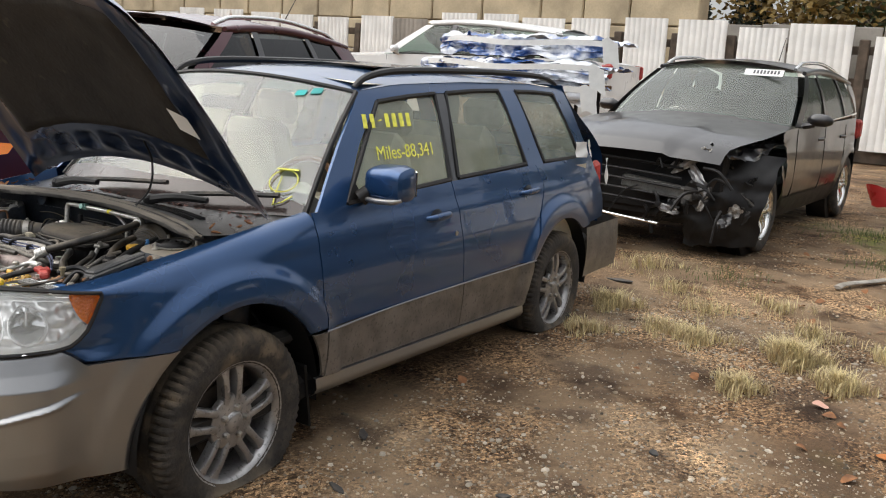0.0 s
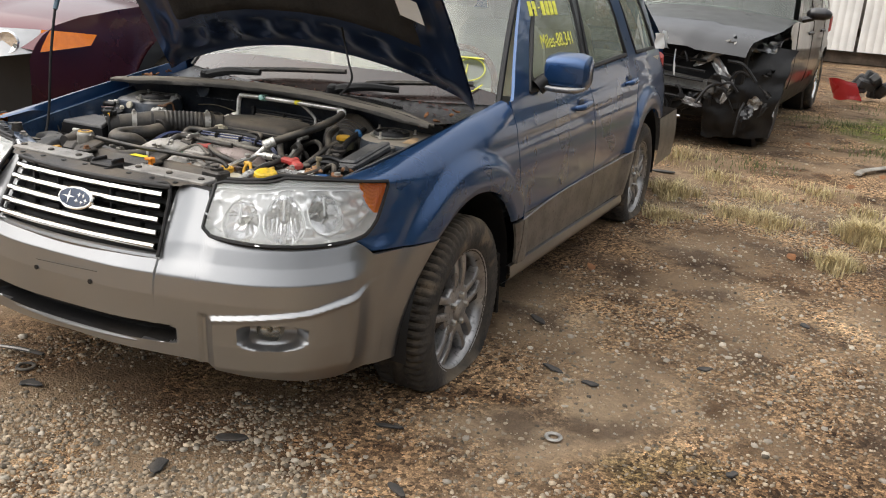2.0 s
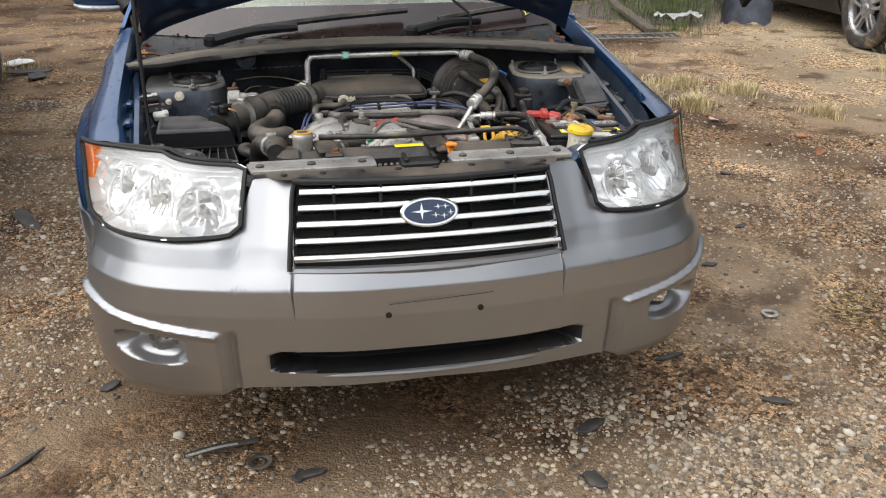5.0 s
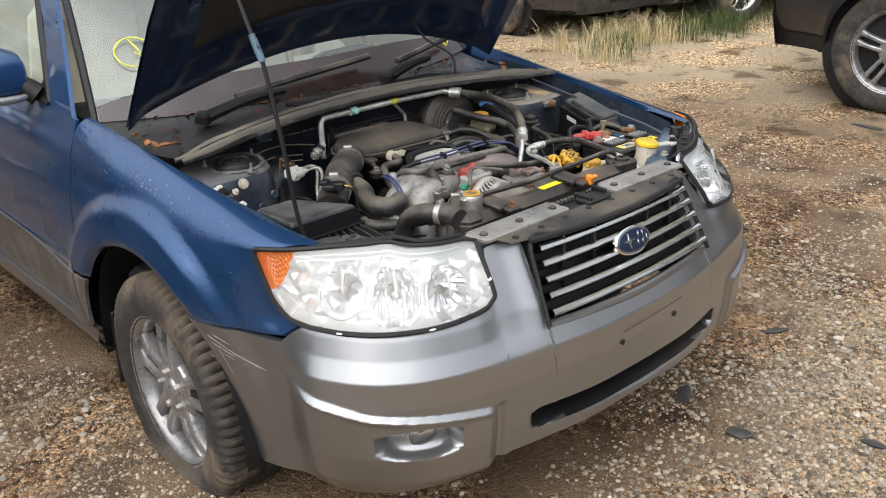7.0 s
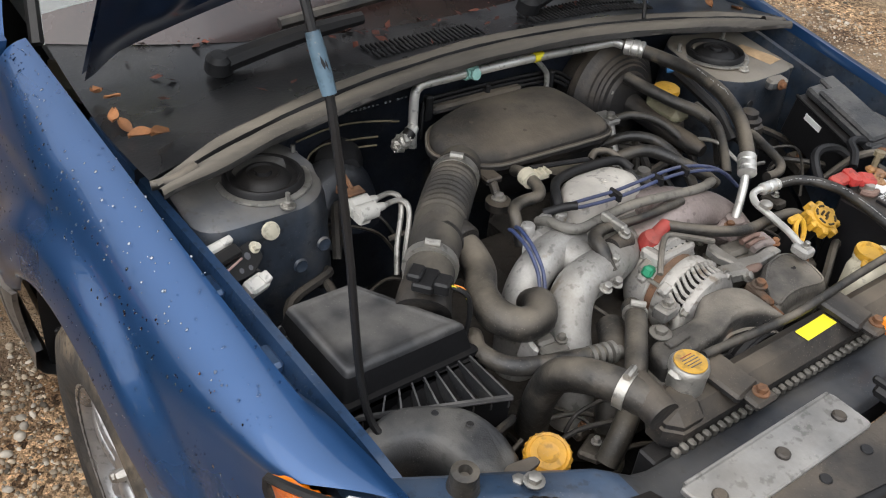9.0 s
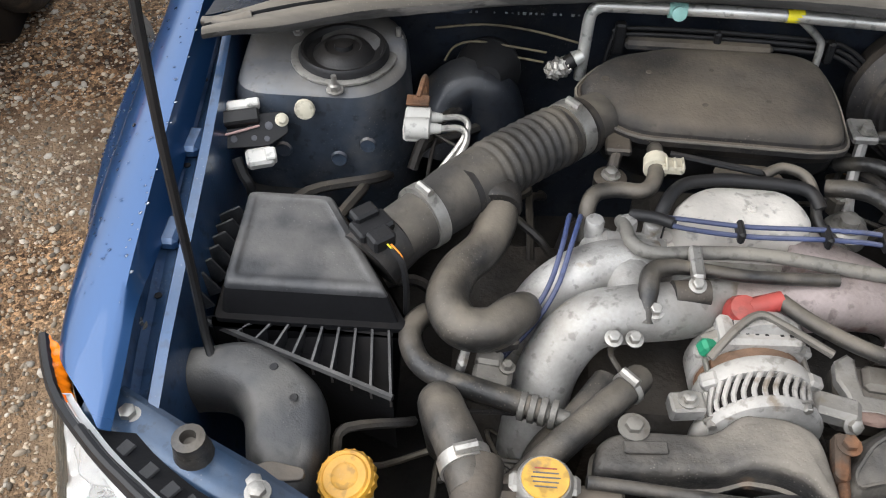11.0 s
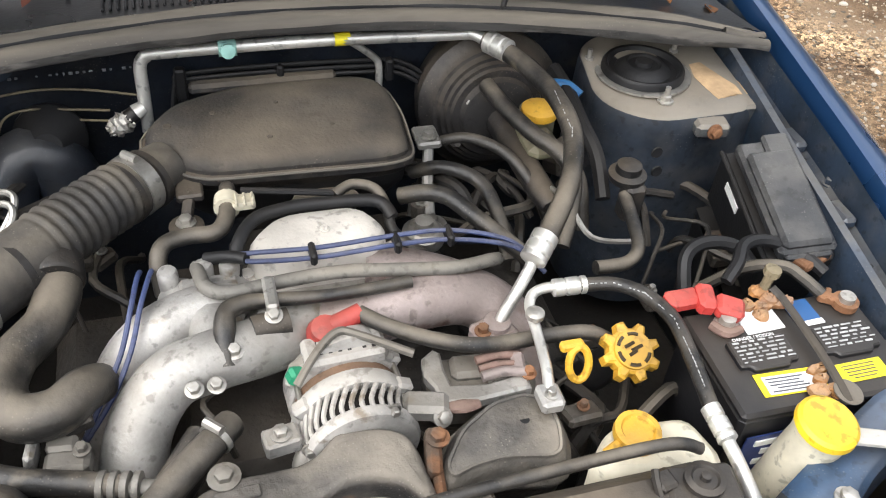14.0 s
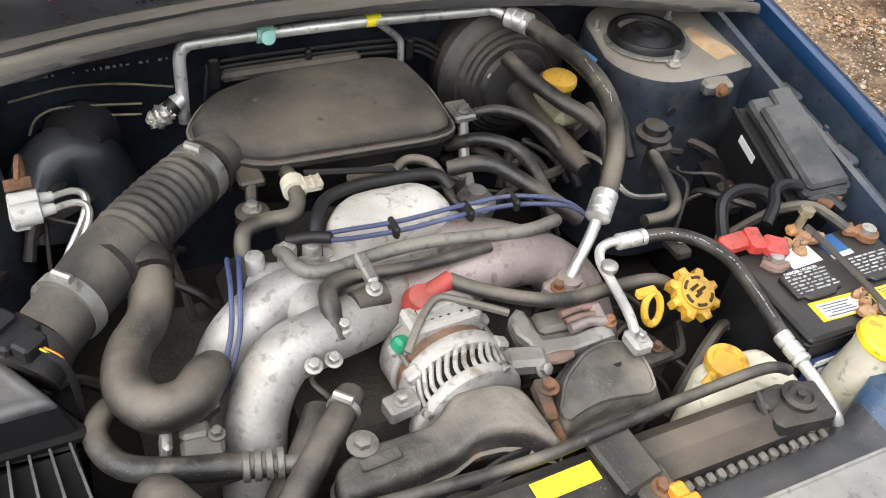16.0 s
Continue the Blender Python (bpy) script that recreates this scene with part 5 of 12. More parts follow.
# ---- wheels ----
def wheel_parts(parent, cx, cy, cz, side, R=0.328, rim=0.212, width=0.205, rim_mat=None, spokes=5, flat=0.0, floor_z=0.0, tread=True):
    """A tyre with tread blocks and a split-spoke alloy; flat squashes its foot onto the ground."""
    rim_mat = rim_mat or ALLOY
    h = width / 2
    prof = [(rim - 0.004, -h * 0.86), (rim + 0.02, -h * 0.96), (R - 0.05, -h * 1.02), (R - 0.018, -h * 0.93), (R - 0.004, -h * 0.78), (R, -h * 0.55), (R, h * 0.55), (R - 0.004, h * 0.78), (R - 0.018, h * 0.93), (R - 0.05, h * 1.02), (rim + 0.02, h * 0.96), (rim - 0.004, h * 0.86)]
    seg, vs, fs = (210 if tread else 72), [], []
    rows = []
    for (r, a), (r2, a2) in zip(prof, prof[1:]):
        rows.append((r, a))
    rows.append(prof[-1])
    extra = []
    for r, a in rows:
        if abs(a) <= h * 0.56:
            continue
        extra.append((r, a))
    full = [p for p in rows if p[1] < -h * 0.5]
    for k in range(9):
        full.append((R - (0.007 if k in (2, 6) else 0.0), -h * 0.5 + h * k / 8))
    full += [p for p in rows if p[1] > h * 0.5]
    for r, a in full:
        for k in range(seg):
            t = 2 * math.pi * k / seg
            rr = r
            if tread and r > R - 0.022 and abs(a) < h * 0.97 and k % 3 == 0 and abs(a) > h * 0.3:
                rr -= 0.009
            y, z = rr * math.cos(t), rr * math.sin(t)
            x = a
            lo = floor_z - cz
            if z < lo + 0.02:
                sq = (lo + 0.02 - z)
                x = a * (1 + 1.6 * sq)
                z = lo + 0.02 - 0.02 * (1 - math.exp(-sq / 0.02))
            vs.append((cx + side * x, cy + y, cz + z))
    n = len(full)
    for i in range(n - 1):
        for k in range(seg):
            l = (k + 1) % seg
            q = (i * seg + k, i * seg + l, (i + 1) * seg + l, (i + 1) * seg + k)
            fs.append(q if side < 0 else q[::-1])
    g = Geo()
    g.add(vs, fs)
    wh = part("wheel", g, TYRE, parent, "deflated tyre on a grey split-spoke alloy wheel" if flat else "tyre on an alloy wheel")
    ax = (side, 0, 0)
    r_ = Geo()
    o = (cx, cy, cz)
    r_.lathe([(rim, -h * 0.8), (rim - 0.004, -h * 0.7), (rim - 0.02, -h * 0.5), (rim - 0.022, h * 0.55), (rim - 0.012, h * 0.78), (rim - 0.003, h * 0.86), (rim + 0.005, h * 0.90), (rim + 0.006, h * 0.80), (rim, -h * 0.8)], o, ax, 48)
    part("rim", r_, rim_mat, wh)
    dsk = Geo()
    dsk.lathe([(0.13, h * 0.05), (0.13, h * 0.12), (0.06, h * 0.14), (0.06, h * 0.3)], o, ax, 32)
    dsk.lathe([(rim - 0.02, -h * 0.30), (rim - 0.02, -h * 0.25)], o, ax, 32)
    part("brake_disc", dsk, BLACK if not flat else DISC, wh, "dusty brake disc")
    xo = cx + side * h * 0.62
    hubc = Geo()
    hubc.lathe([(0.050, -0.02), (0.098, -0.02), (0.099, -0.004), (0.094, 0.004), (0.080, 0.009), (0.060, 0.010), (0.040, 0.011), (0.036, 0.017), (0.030, 0.021), (0.0005, 0.022)], (xo, cy, cz), ax, 40)
    part("hub_plate", hubc, rim_mat, wh)
    def arm(t0, off):
        """One flat, rounded arm of a twin spoke, off to one side of the spoke's middle line."""
        dr = Vector((0, math.cos(t0), math.sin(t0)))
        dn = Vector((0, -math.sin(t0), math.cos(t0)))
        g = Geo()
        rings = []
        for k in range(9):
            t = k / 8
            d = 0.060 + (rim - 0.010 - 0.060) * t
            half = 0.0165 - 0.003 * math.sin(math.pi * t) + 0.007 * smooth(0.75, 1.0, t)
            o = off * (0.024 + 0.010 * t)
            c = Vector((xo, cy, cz)) + dr * d + dn * o
            top = 0.008 + 0.010 * math.sin(math.pi * min(1, t * 0.9)) - 0.004 * t
            prof = [(-1, -0.024), (-1, 0.2 * top), (-0.86, 0.75 * top), (-0.5, top), (0.5, top), (0.86, 0.75 * top), (1, 0.2 * top), (1, -0.024)]
            rings.append([c + dn * (p * half) + Vector((side * e, 0, 0)) for p, e in prof])
        m_ = len(rings[0])
        fs = [(i * m_ + k, i * m_ + (k + 1) % m_, (i + 1) * m_ + (k + 1) % m_, (i + 1) * m_ + k) for i in range(len(rings) - 1) for k in range(m_)]
        fs = fs if side > 0 else [f[::-1] for f in fs]
        g.add([p for r in rings for p in r], fs)
        part("spoke", g, rim_mat, wh)
    for k in range(spokes):
        t0 = 2 * math.pi * k / spokes + 0.33
        arm(t0, -1), arm(t0, 1)
    for k in range(5 if flat else 0):
        nuts = Geo()
        t = 2 * math.pi * k / 5 + 0.1
        nuts.lathe([(0.012, 0), (0.012, 0.012), (0.009, 0.02), (0.003, 0.022)], (xo + side * 0.006, cy + 0.053 * math.cos(t), cz + 0.053 * math.sin(t)), ax, 6)
        part("wheel_nut", nuts, STEEL, wh)
    return wh


for sx in (1, -1):
    for hy in (0.0, 2.525):
        wheel_parts(car, sx * 0.725, hy, HUB, sx, flat=1.0)
        well = Geo()
        def liner(u, q, hy=hy, sx=sx):
            a = math.pi * (1.08 * u - 0.04)
            return (sx * (0.58 + 0.235 * q), hy + 0.415 * math.cos(a), 0.232 + 0.415 * math.sin(a))
        well.grid(liner, 30, 3)
        well.grid(lambda u, q, hy=hy, sx=sx: (sx * 0.58, hy + 0.415 * q * math.cos(math.pi * u), 0.2 + 0.44 * q * math.sin(math.pi * u)), 24, 4)
        part("wheel_well", well, BLACK, car)
flap = Geo()
flap.box((0.70, 0.385, 0.20), (0.20, 0.012, 0.26), 0.005, (8, 0, 0))
both("mud_flap", flap, BLACK, car)


# ---- engine bay ----
car.location.x = 0.012


def bay(name, geo, mats, label="", parent=None, sharp=38):
    g = geo.moved(Matrix.Translation((-0.012, 0, 0)))
    return part(name, g, mats, parent or car, label, sharp)


def hose(name, pts, r, m=None, label="", parent=None, seg=10, fine=6, flat=1.0):
    g = Geo()
    g.tube(pts, r, seg, fine=fine, flat=flat)
    return bay(name, g, m or RUBBER, label, parent)


def clamp(p, d, r, m=None, parent=None, w=0.012):
    """A worm-drive hose clamp round a hose of radius r, with its screw housing."""
    d = Vector(d).normalized()
    g = Geo()
    g.lathe([(r, -w / 2), (r + 0.0025, -w / 2), (r + 0.0025, w / 2), (r, w / 2)], p, d, 28)
    side = d.cross(Vector((0, 0, 1))).normalized()
    up = side.cross(d).normalized()
    c = Vector(p) + up * (r + 0.005)
    g.tube([c - side * 0.011, c + side * 0.011], 0.0055, 8)
    return bay("hose_clamp", g, m or STEEL, "steel worm-drive hose clamp", parent)


def bolt(p, d=(0, 0, 1), r=0.008, h=0.008, m=None, parent=None, washer=1.5, stud=0.0):
    r, h = r * 0.85, h * 0.9
    g = Geo()
    prof = [(r * washer, 0.0), (r * washer, 0.002), (r * 1.2, 0.0025)]
    g.lathe(prof, p, d, 16)
    q = Vector(p) + Vector(d).normalized() * 0.002
    g.lathe([(r, 0), (r, h), (r * 0.8, h + 0.001)], q, d, 6)
    if stud:
        g.lathe([(r * 0.5, h), (r * 0.5, h + stud)], q, d, 8)
    return bay("bolt", g, m or STEEL, "", parent)


# inner panels
def apron(sign):
    g = Geo()
    edge = [(-0.60, -0.655, 0.755), (-0.48, -0.672, 0.78), (-0.25, -0.695, 0.808), (0.05, -0.71, 0.845), (0.20, -0.715, 0.862)]
    xs = [(e[0], -e[1]) for e in edge]
    zs = [(e[0], e[2]) for e in edge]
    inner = [(-0.60, 0.612), (-0.45, 0.626), (-0.2, 0.648), (0.0, 0.668), (0.2, 0.680)]
    def fn(u, v):
        y = -0.545 + 0.765 * u
        xo, z1, xi = lerp(xs, y), lerp(zs, y), lerp(inner, y)
        ring = [(xo - 0.002, z1 - 0.005), (xo - 0.008, z1 - 0.048), (xo - 0.016, z1 - 0.055), (xi + 0.022, z1 - 0.052), (xi + 0.012, z1 - 0.028), (xi, z1 - 0.028), (xi - 0.006, z1 - 0.06), (xi - 0.012, 0.62), (xi - 0.03, 0.40)]
        k = v * (len(ring) - 1)
        i = min(len(ring) - 2, int(k + 1e-6))
        a, b = ring[i], ring[i + 1]
        x, z = a[0] + (b[0] - a[0]) * (k - i), a[1] + (b[1] - a[1]) * (k - i)
        return (x * sign, y, z)
    g.grid(fn, 30, 16, flip=sign > 0)
    ap = bay("inner_wing", g, BLUE_WING if sign > 0 else RAIL, "dusty blue inner wing panel")
    for y in (-0.44, -0.26, -0.10, 0.04):
        bolt((sign * (lerp(inner, y) + 0.045), y, lerp(zs, y) - 0.052), parent=ap, m=BLUE_WING, r=0.007)
    for y in (-0.32, -0.18):
        c = Geo()
        c.box((sign * (lerp(xs, y) - 0.022), y, lerp(zs, y) - 0.044), (0.022, 0.045, 0.018), 0.005)
        bay("wing_bracket", c, BLUE_WING if sign > 0 else RAIL, "", ap)
    for y in (-0.40, -0.33, -0.29, -0.21, -0.15, -0.06, 0.01, 0.09):
        c = Geo()
        c.lathe([(0.0045, 0), (0.0042, 0.0012), (0.001, 0.001)], (sign * (lerp(inner, y) + 0.032), y, lerp(zs, y) - 0.0525), (0, 0, 1), 10)
        bay("rail_hole", c, BLACK, "", ap)
    # strut tower: a dome with a flat, dished top
    t = Geo()
    cx, cy = sign * (0.53 + 0.004 * (sign + 1)), -0.005
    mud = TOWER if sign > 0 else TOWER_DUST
    ends = [(-0.125, 0.10), (-0.125, -0.085), (0.06, -0.085), (0.108, -0.03), (0.095, 0.075), (0.03, 0.11)]
    if sign > 0:
        ends = [(-0.125, 0.10), (-0.125, -0.115), (0.05, -0.118), (0.108, -0.06), (0.095, 0.075), (0.03, 0.11)]
    poly = rounded(ends, 0.05, 5)
    poly = [(x * (-sign), y) for x, y in poly]
    if sign > 0:
        poly = poly[::-1]
    n, rows = len(poly), [(1.16, 0.45), (1.10, 0.62), (1.04, 0.735), (1.01, 0.765), (0.97, 0.782), (0.90, 0.790), (0.6, 0.791)]
    if sign > 0:
        rows = [(1.13, 0.45), (1.07, 0.62), (1.02, 0.75), (1.005, 0.772), (0.985, 0.784), (0.95, 0.7885), (0.6, 0.789)]
    vs = [(cx + x * s, cy + y * s + (s - 1) * -0.06, z + 0.012 * (1 if z > 0.75 else 0) * (y > 0)) for s, z in rows for x, y in poly]
    fs = []
    for i in range(len(rows) - 1):
        for k in range(n):
            l = (k + 1) % n
            fs.append((i * n + k, i * n + l, (i + 1) * n + l, (i + 1) * n + k))
    area = sum(poly[i][0] * poly[(i + 1) % n][1] - poly[(i + 1) % n][0] * poly[i][1] for i in range(n))
    if area < 0:
        fs = [f[::-1] for f in fs]
    top_face = tuple(range((len(rows) - 1) * n, len(rows) * n))
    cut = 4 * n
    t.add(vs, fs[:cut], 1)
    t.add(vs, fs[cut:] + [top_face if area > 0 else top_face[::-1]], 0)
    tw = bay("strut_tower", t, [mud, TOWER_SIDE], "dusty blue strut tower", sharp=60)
    sx, sy, sz = sign * (0.514 + 0.004 * (sign + 1)), -0.004, 0.792
    s = Geo()
    s.lathe([(0.062, 0.0), (0.061, 0.010), (0.058, 0.014), (0.054, 0.013), (0.050, 0.006), (0.042, 0.005), (0.036, 0.010), (0.030, 0.015), (0.025, 0.016), (0.022, 0.013), (0.013, 0.013), (0.012, 0.019), (0.002, 0.020)], (sx, sy, sz), (0, 0.02, 1), 40)
    bay("strut_mount", s, BLACK, "ringed rubber strut mount", tw)
    r_ = Geo()
    r_.lathe([(0.072, 0.0), (0.072, 0.003), (0.066, 0.004), (0.063, 0.003)], (sx, sy, sz - 0.0005), (0, 0.02, 1), 40)
    bay("mount_ring", r_, STEEL, "", tw)
    for a in (150, 30, 270):
        bolt((sx + sign * 0.081 * math.cos(radians(a)) * -1, sy + 0.078 * math.sin(radians(a)), sz - 0.001), parent=tw, r=0.009, stud=0.014)
    if sign > 0:
        # flat shelf from the tower to the wing rail, with a turned-down front edge
        h = Geo()
        h.box((0.632, -0.030, 0.782), (0.085, 0.160, 0.010), 0.004)
        h.box((0.632, -0.108, 0.772), (0.085, 0.008, 0.028), 0.003)
        bay("tower_shelf", h, mud, "", tw)
        for x, z in ((0.494, 0.745), (0.500, 0.713)):
            h = Geo()
            h.lathe([(0.009, 0), (0.008, 0.002), (0.005, 0.0015), (0.001, 0.001)], (x, cy - 0.1275 - (0.79 - z) * 0.09, z), (0, -1, 0.1), 14)
            bay("tower_hole", h, BLACK, "dark drilled hole", tw)
        return tw
    for dx, z in ((-0.055, 0.71), (0.02, 0.70), (0.06, 0.725)):
        h = Geo()
        h.lathe([(0.012, 0), (0.010, 0.004), (0.005, 0.003)], (cx + dx, cy - 0.098 - (0.79 - z) * 0.08, z), (0, -1, 0.1), 12)
        bay("grommet", h, BLUE_BAY, "", tw)
    return tw


tower_l, tower_r = apron(1), apron(-1)
g = Geo()
g.lathe([(0.014, 0), (0.013, 0.005), (0.004, 0.007)], (-0.552, -0.100, 0.772), (0, -1, 0.35), 14)
bay("plug", g, CREAM, "cream plastic plug", tower_r)

# bulkhead, cowl and seal
def seal_y(x):
    return 0.070 - 0.12 * (abs(x) / 0.68) ** 2.0


def seal_z(x):
    return 0.882 - 0.028 * (abs(x) / 0.68) ** 2


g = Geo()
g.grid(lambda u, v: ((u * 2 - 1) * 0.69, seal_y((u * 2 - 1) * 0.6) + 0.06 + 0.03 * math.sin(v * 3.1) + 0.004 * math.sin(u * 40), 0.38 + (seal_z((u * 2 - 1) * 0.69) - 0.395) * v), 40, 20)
fw = bay("bulkhead", g, BLUE_DARK, "dark bulkhead with hanging lines")
for k, z in enumerate((0.784, 0.774, 0.764)):
    hose("bulkhead_line", [(-0.150, 0.100, z - 0.05), (-0.142, 0.108, z - 0.012), (-0.128, 0.112, z), (0.0, 0.113, z + 0.001), (0.15, 0.112, z - 0.004), (0.19, 0.108, z - 0.012), (0.22, 0.10, z - 0.03)], 0.0034, BLACK, "", fw, seg=8)
for line in ([(-0.40, 0.108, 0.770), (-0.33, 0.113, 0.777), (-0.262, 0.114, 0.771), (-0.19, 0.114, 0.754)], [(-0.385, 0.108, 0.715), (-0.372, 0.110, 0.738), (-0.345, 0.112, 0.748), (-0.30, 0.113, 0.744), (-0.235, 0.113, 0.735)], [(-0.380, 0.104, 0.690), (-0.362, 0.108, 0.722), (-0.335, 0.110, 0.732), (-0.29, 0.111, 0.727), (-0.238, 0.111, 0.719)]):
    hose("sealer_line", line, 0.0018, SEAM, "yellowed sealer line on the bulkhead", fw, seg=6)
for x, y, z, sx_, sz_ in ((-0.134, 0.106, 0.772, 0.016, 0.05), (0.005, 0.110, 0.772, 0.010, 0.032), (0.165, 0.107, 0.766, 0.012, 0.036)):
    g = Geo()
    g.box((x, y, z), (sx_, 0.016, sz_), 0.003)
    bay("line_clip", g, BLACK, "", fw)
# paler grey bars mark the embossed lettering
rng = random.Random(8)
for k in range(26):
    g = Geo()
    x = -0.40 + 0.0085 * k
    g.box((x, 0.100, 0.806 + 0.02 * (x + 0.3)), (rng.uniform(0.002, 0.0055), 0.002, rng.choice((0.002, 0.003, 0.004))), 0.0004)
    if rng.random() < 0.8:
        bay("stamped_mark", g, GREYMARK, "", fw)
g = Geo()
g.tube([(-0.40, 0.03, 0.60), (-0.385, 0.065, 0.66), (-0.35, 0.085, 0.69), (-0.315, 0.085, 0.67), (-0.30, 0.08, 0.60)], [0.05, 0.045, 0.042, 0.045, 0.05], 14)
bay("bulkhead_bulge", g, BLUE_DARK, "", fw, sharp=70)
g = Geo()
g.lathe([(0.030, 0), (0.030, 0.004), (0.02, 0.006)], (-0.365, 0.10, 0.835), (0, -1, 0.2), 18)
bay("blanking_plug", g, BLUE_BAY, "round blanking plug", fw)
g = Geo()
g.lathe([(0.05, 0), (0.05, 0.012), (0.035, 0.03), (0.02, 0.05)], (-0.32, 0.115, 0.70), (0, -1, 0.3), 20)
bay("heater_grommet", g, BLACK, "", fw)
SEAL_LINE = [(-0.015, -0.024), (-0.018, -0.015), (-0.018, -0.005), (-0.013, 0.008), (-0.006, 0.0135), (0.002, 0.0125), (0.008, 0.006), (0.010, -0.001), (0.0145, -0.001), (0.017, 0.008), (0.024, 0.0155), (0.034, 0.0145), (0.042, 0.006), (0.045, -0.008)]
def seal_at(i, x):
    dy, dz = SEAL_LINE[i]
    k = 1 - 0.45 * smooth(0.56, 0.685, abs(x))
    w1, w2 = noise.noise((x * 9, i * 0.35, 2.0)), noise.noise((x * 31, i * 0.8, 5.0))
    return (x, seal_y(x) + dy * k + 0.0022 * w1, seal_z(x) + (0.68 * dz - 0.002) * k + 0.0016 * w1 + 0.0008 * w2)
def seal_strip(i0, i1):
    q = Geo()
    n_ = i1 - i0
    q.grid(lambda u, v: seal_at(i0 + min(n_, int(round(v * n_))), (u * 2 - 1) * 0.685), 150, n_, flip=False)
    return q
sl = bay("cowl_seal", seal_strip(2, 6), SEAL, "dusty rubber cowl seal", sharp=60)
bay("seal_face", seal_strip(0, 2), SEAL_FACE, "", sl, sharp=60)
# groove coloured black, so its shade is painted into the rubber
bay("seal_groove", seal_strip(6, 9), BLACK, "", sl, sharp=60)
bay("seal_lip", seal_strip(9, 13), SEAL, "", sl, sharp=60)
for x in (-0.655, 0.655):
    g = Geo()
    g.tube([(x - 0.03 * (1 if x > 0 else -1), seal_y(x * 0.95) + 0.004, seal_z(x * 0.95)), (x, seal_y(x) + 0.006, seal_z(x) - 0.002), (x * 1.055, seal_y(x) + 0.012, seal_z(x) - 0.006)], [0.010, 0.009, 0.007], 10)
    bay("seal_end", g, RUBBER, "", sl)
g = Geo()
def cowl_fn(u, v):
    x = (u * 2 - 1) * 0.69
    y0, z0 = seal_y(x) + 0.03, seal_z(x) + 0.002
    y1, z1 = 0.452 - 0.17 * (1 - (x / 0.7) ** 2), 0.872 - 0.012 * (1 - (x / 0.7) ** 2)
    z = z0 + (z1 - z0) * v - 0.02 * math.sin(math.pi * v) * smooth(0.30, 0.55, abs(x)) - 0.006 * math.sin(math.pi * v)
    return (x, y0 + (y1 - y0) * v, z)
g.grid(cowl_fn, 50, 12)
cw = bay("cowl_panel", g, mat("cowl_plastic", (0.013, 0.014, 0.016), 0.26, 0.0, 0.4, 7, 160, 0.06, dust=0.2, dust_color=(0.11, 0.10, 0.09)), "grey plastic cowl panel")
slots = []
for x0, x1 in ((-0.22, 0.02), (0.14, 0.46)):
    n = int((x1 - x0) / 0.010)
    for k in range(n):
        for v in (0.30, 0.48):
            x = x0 + k * 0.010
            p = Vector(cowl_fn((x / 0.69 + 1) / 2, v))
            g = Geo()
            g.box((p.x, p.y, p.z + 0.003), (0.004, 0.028, 0.006), 0.0012)
            bay("cowl_slat", g, BLACK, "", cw)
for p0, p1, p2 in (((-0.47, 0.24, 0.868), (-0.20, 0.235, 0.905), (0.13, 0.262, 0.925)), ((0.16, 0.195, 0.885), (0.40, 0.265, 0.905), (0.62, 0.36, 0.925))):
    g = Geo()
    g.tube([p0, ((p0[0] + p1[0]) / 2, (p0[1] + p1[1]) / 2 - 0.01, (p0[2] + p1[2]) / 2 + 0.012), p1], [0.019, 0.016, 0.012], 8)
    g.lathe([(0.024, -0.01), (0.022, 0.012), (0.014, 0.02)], p0, (0, -0.2, 1), 16)
    wi = bay("wiper", g, BLACK, "black wiper arm and blade")
    g = Geo()
    d = Vector(p2) - Vector(p0)
    g.tube([Vector(p0) + d * 0.22 + Vector((0, 0.035, 0.02)), Vector(p0) + d * 0.6 + Vector((0, 0.02, 0.022)), Vector(p0) + d * 1.05 + Vector((0, 0.02, 0.016))], 0.0105, 6)
    bay("wiper_blade", g, RUBBER, "", wi)

# dark floor of the bay and the engine's bulk
# near-black floor and darkened block carry the shade of the gaps
g = Geo()
g.box((0, -0.22, 0.36), (1.18, 0.74, 0.05), 0.01)
bay("undertray", g, mat("dark_undertray", (0.016, 0.014, 0.012), 0.8, 0.0, 0.5, 12, 120, 0.3, dust=0.4, dust_color=(0.05, 0.04, 0.03)))
g = Geo()
g.box((0, -0.26, 0.50), (0.44, 0.42, 0.22), 0.03, taper=0.9)
g.box((0, -0.26, 0.47), (0.68, 0.34, 0.18), 0.03)
g.box((0.02, -0.17, 0.58), (0.24, 0.26, 0.10), 0.02)
blk = bay("engine_block", g, mat("darkened_engine_block", (0.05, 0.046, 0.042), 0.6, 0.3, 0.5, 14, 120, 0.4, dust=0.4, dust_color=(0.13, 0.10, 0.07)), "grimy flat-four engine block")

# air-conditioning pipe and hoses
ac = hose("air_con_pipe", [(-0.186, 0.075, 0.72), (-0.184, 0.08, 0.78), (-0.182, 0.082, 0.82), (-0.172, 0.082, 0.834), (-0.15, 0.08, 0.838), (0.05, 0.076, 0.84), (0.24, 0.062, 0.841), (0.272, 0.058, 0.842), (0.288, 0.047, 0.838)], 0.0088, PIPE, "bare aluminium air-conditioning pipe", seg=12)
hose("thin_pipe", [(0.096, 0.088, 0.832), (0.112, 0.096, 0.818), (0.142, 0.102, 0.79), (0.148, 0.10, 0.775), (0.147, 0.094, 0.735)], 0.0055, PIPE, "", ac)
g = Geo()
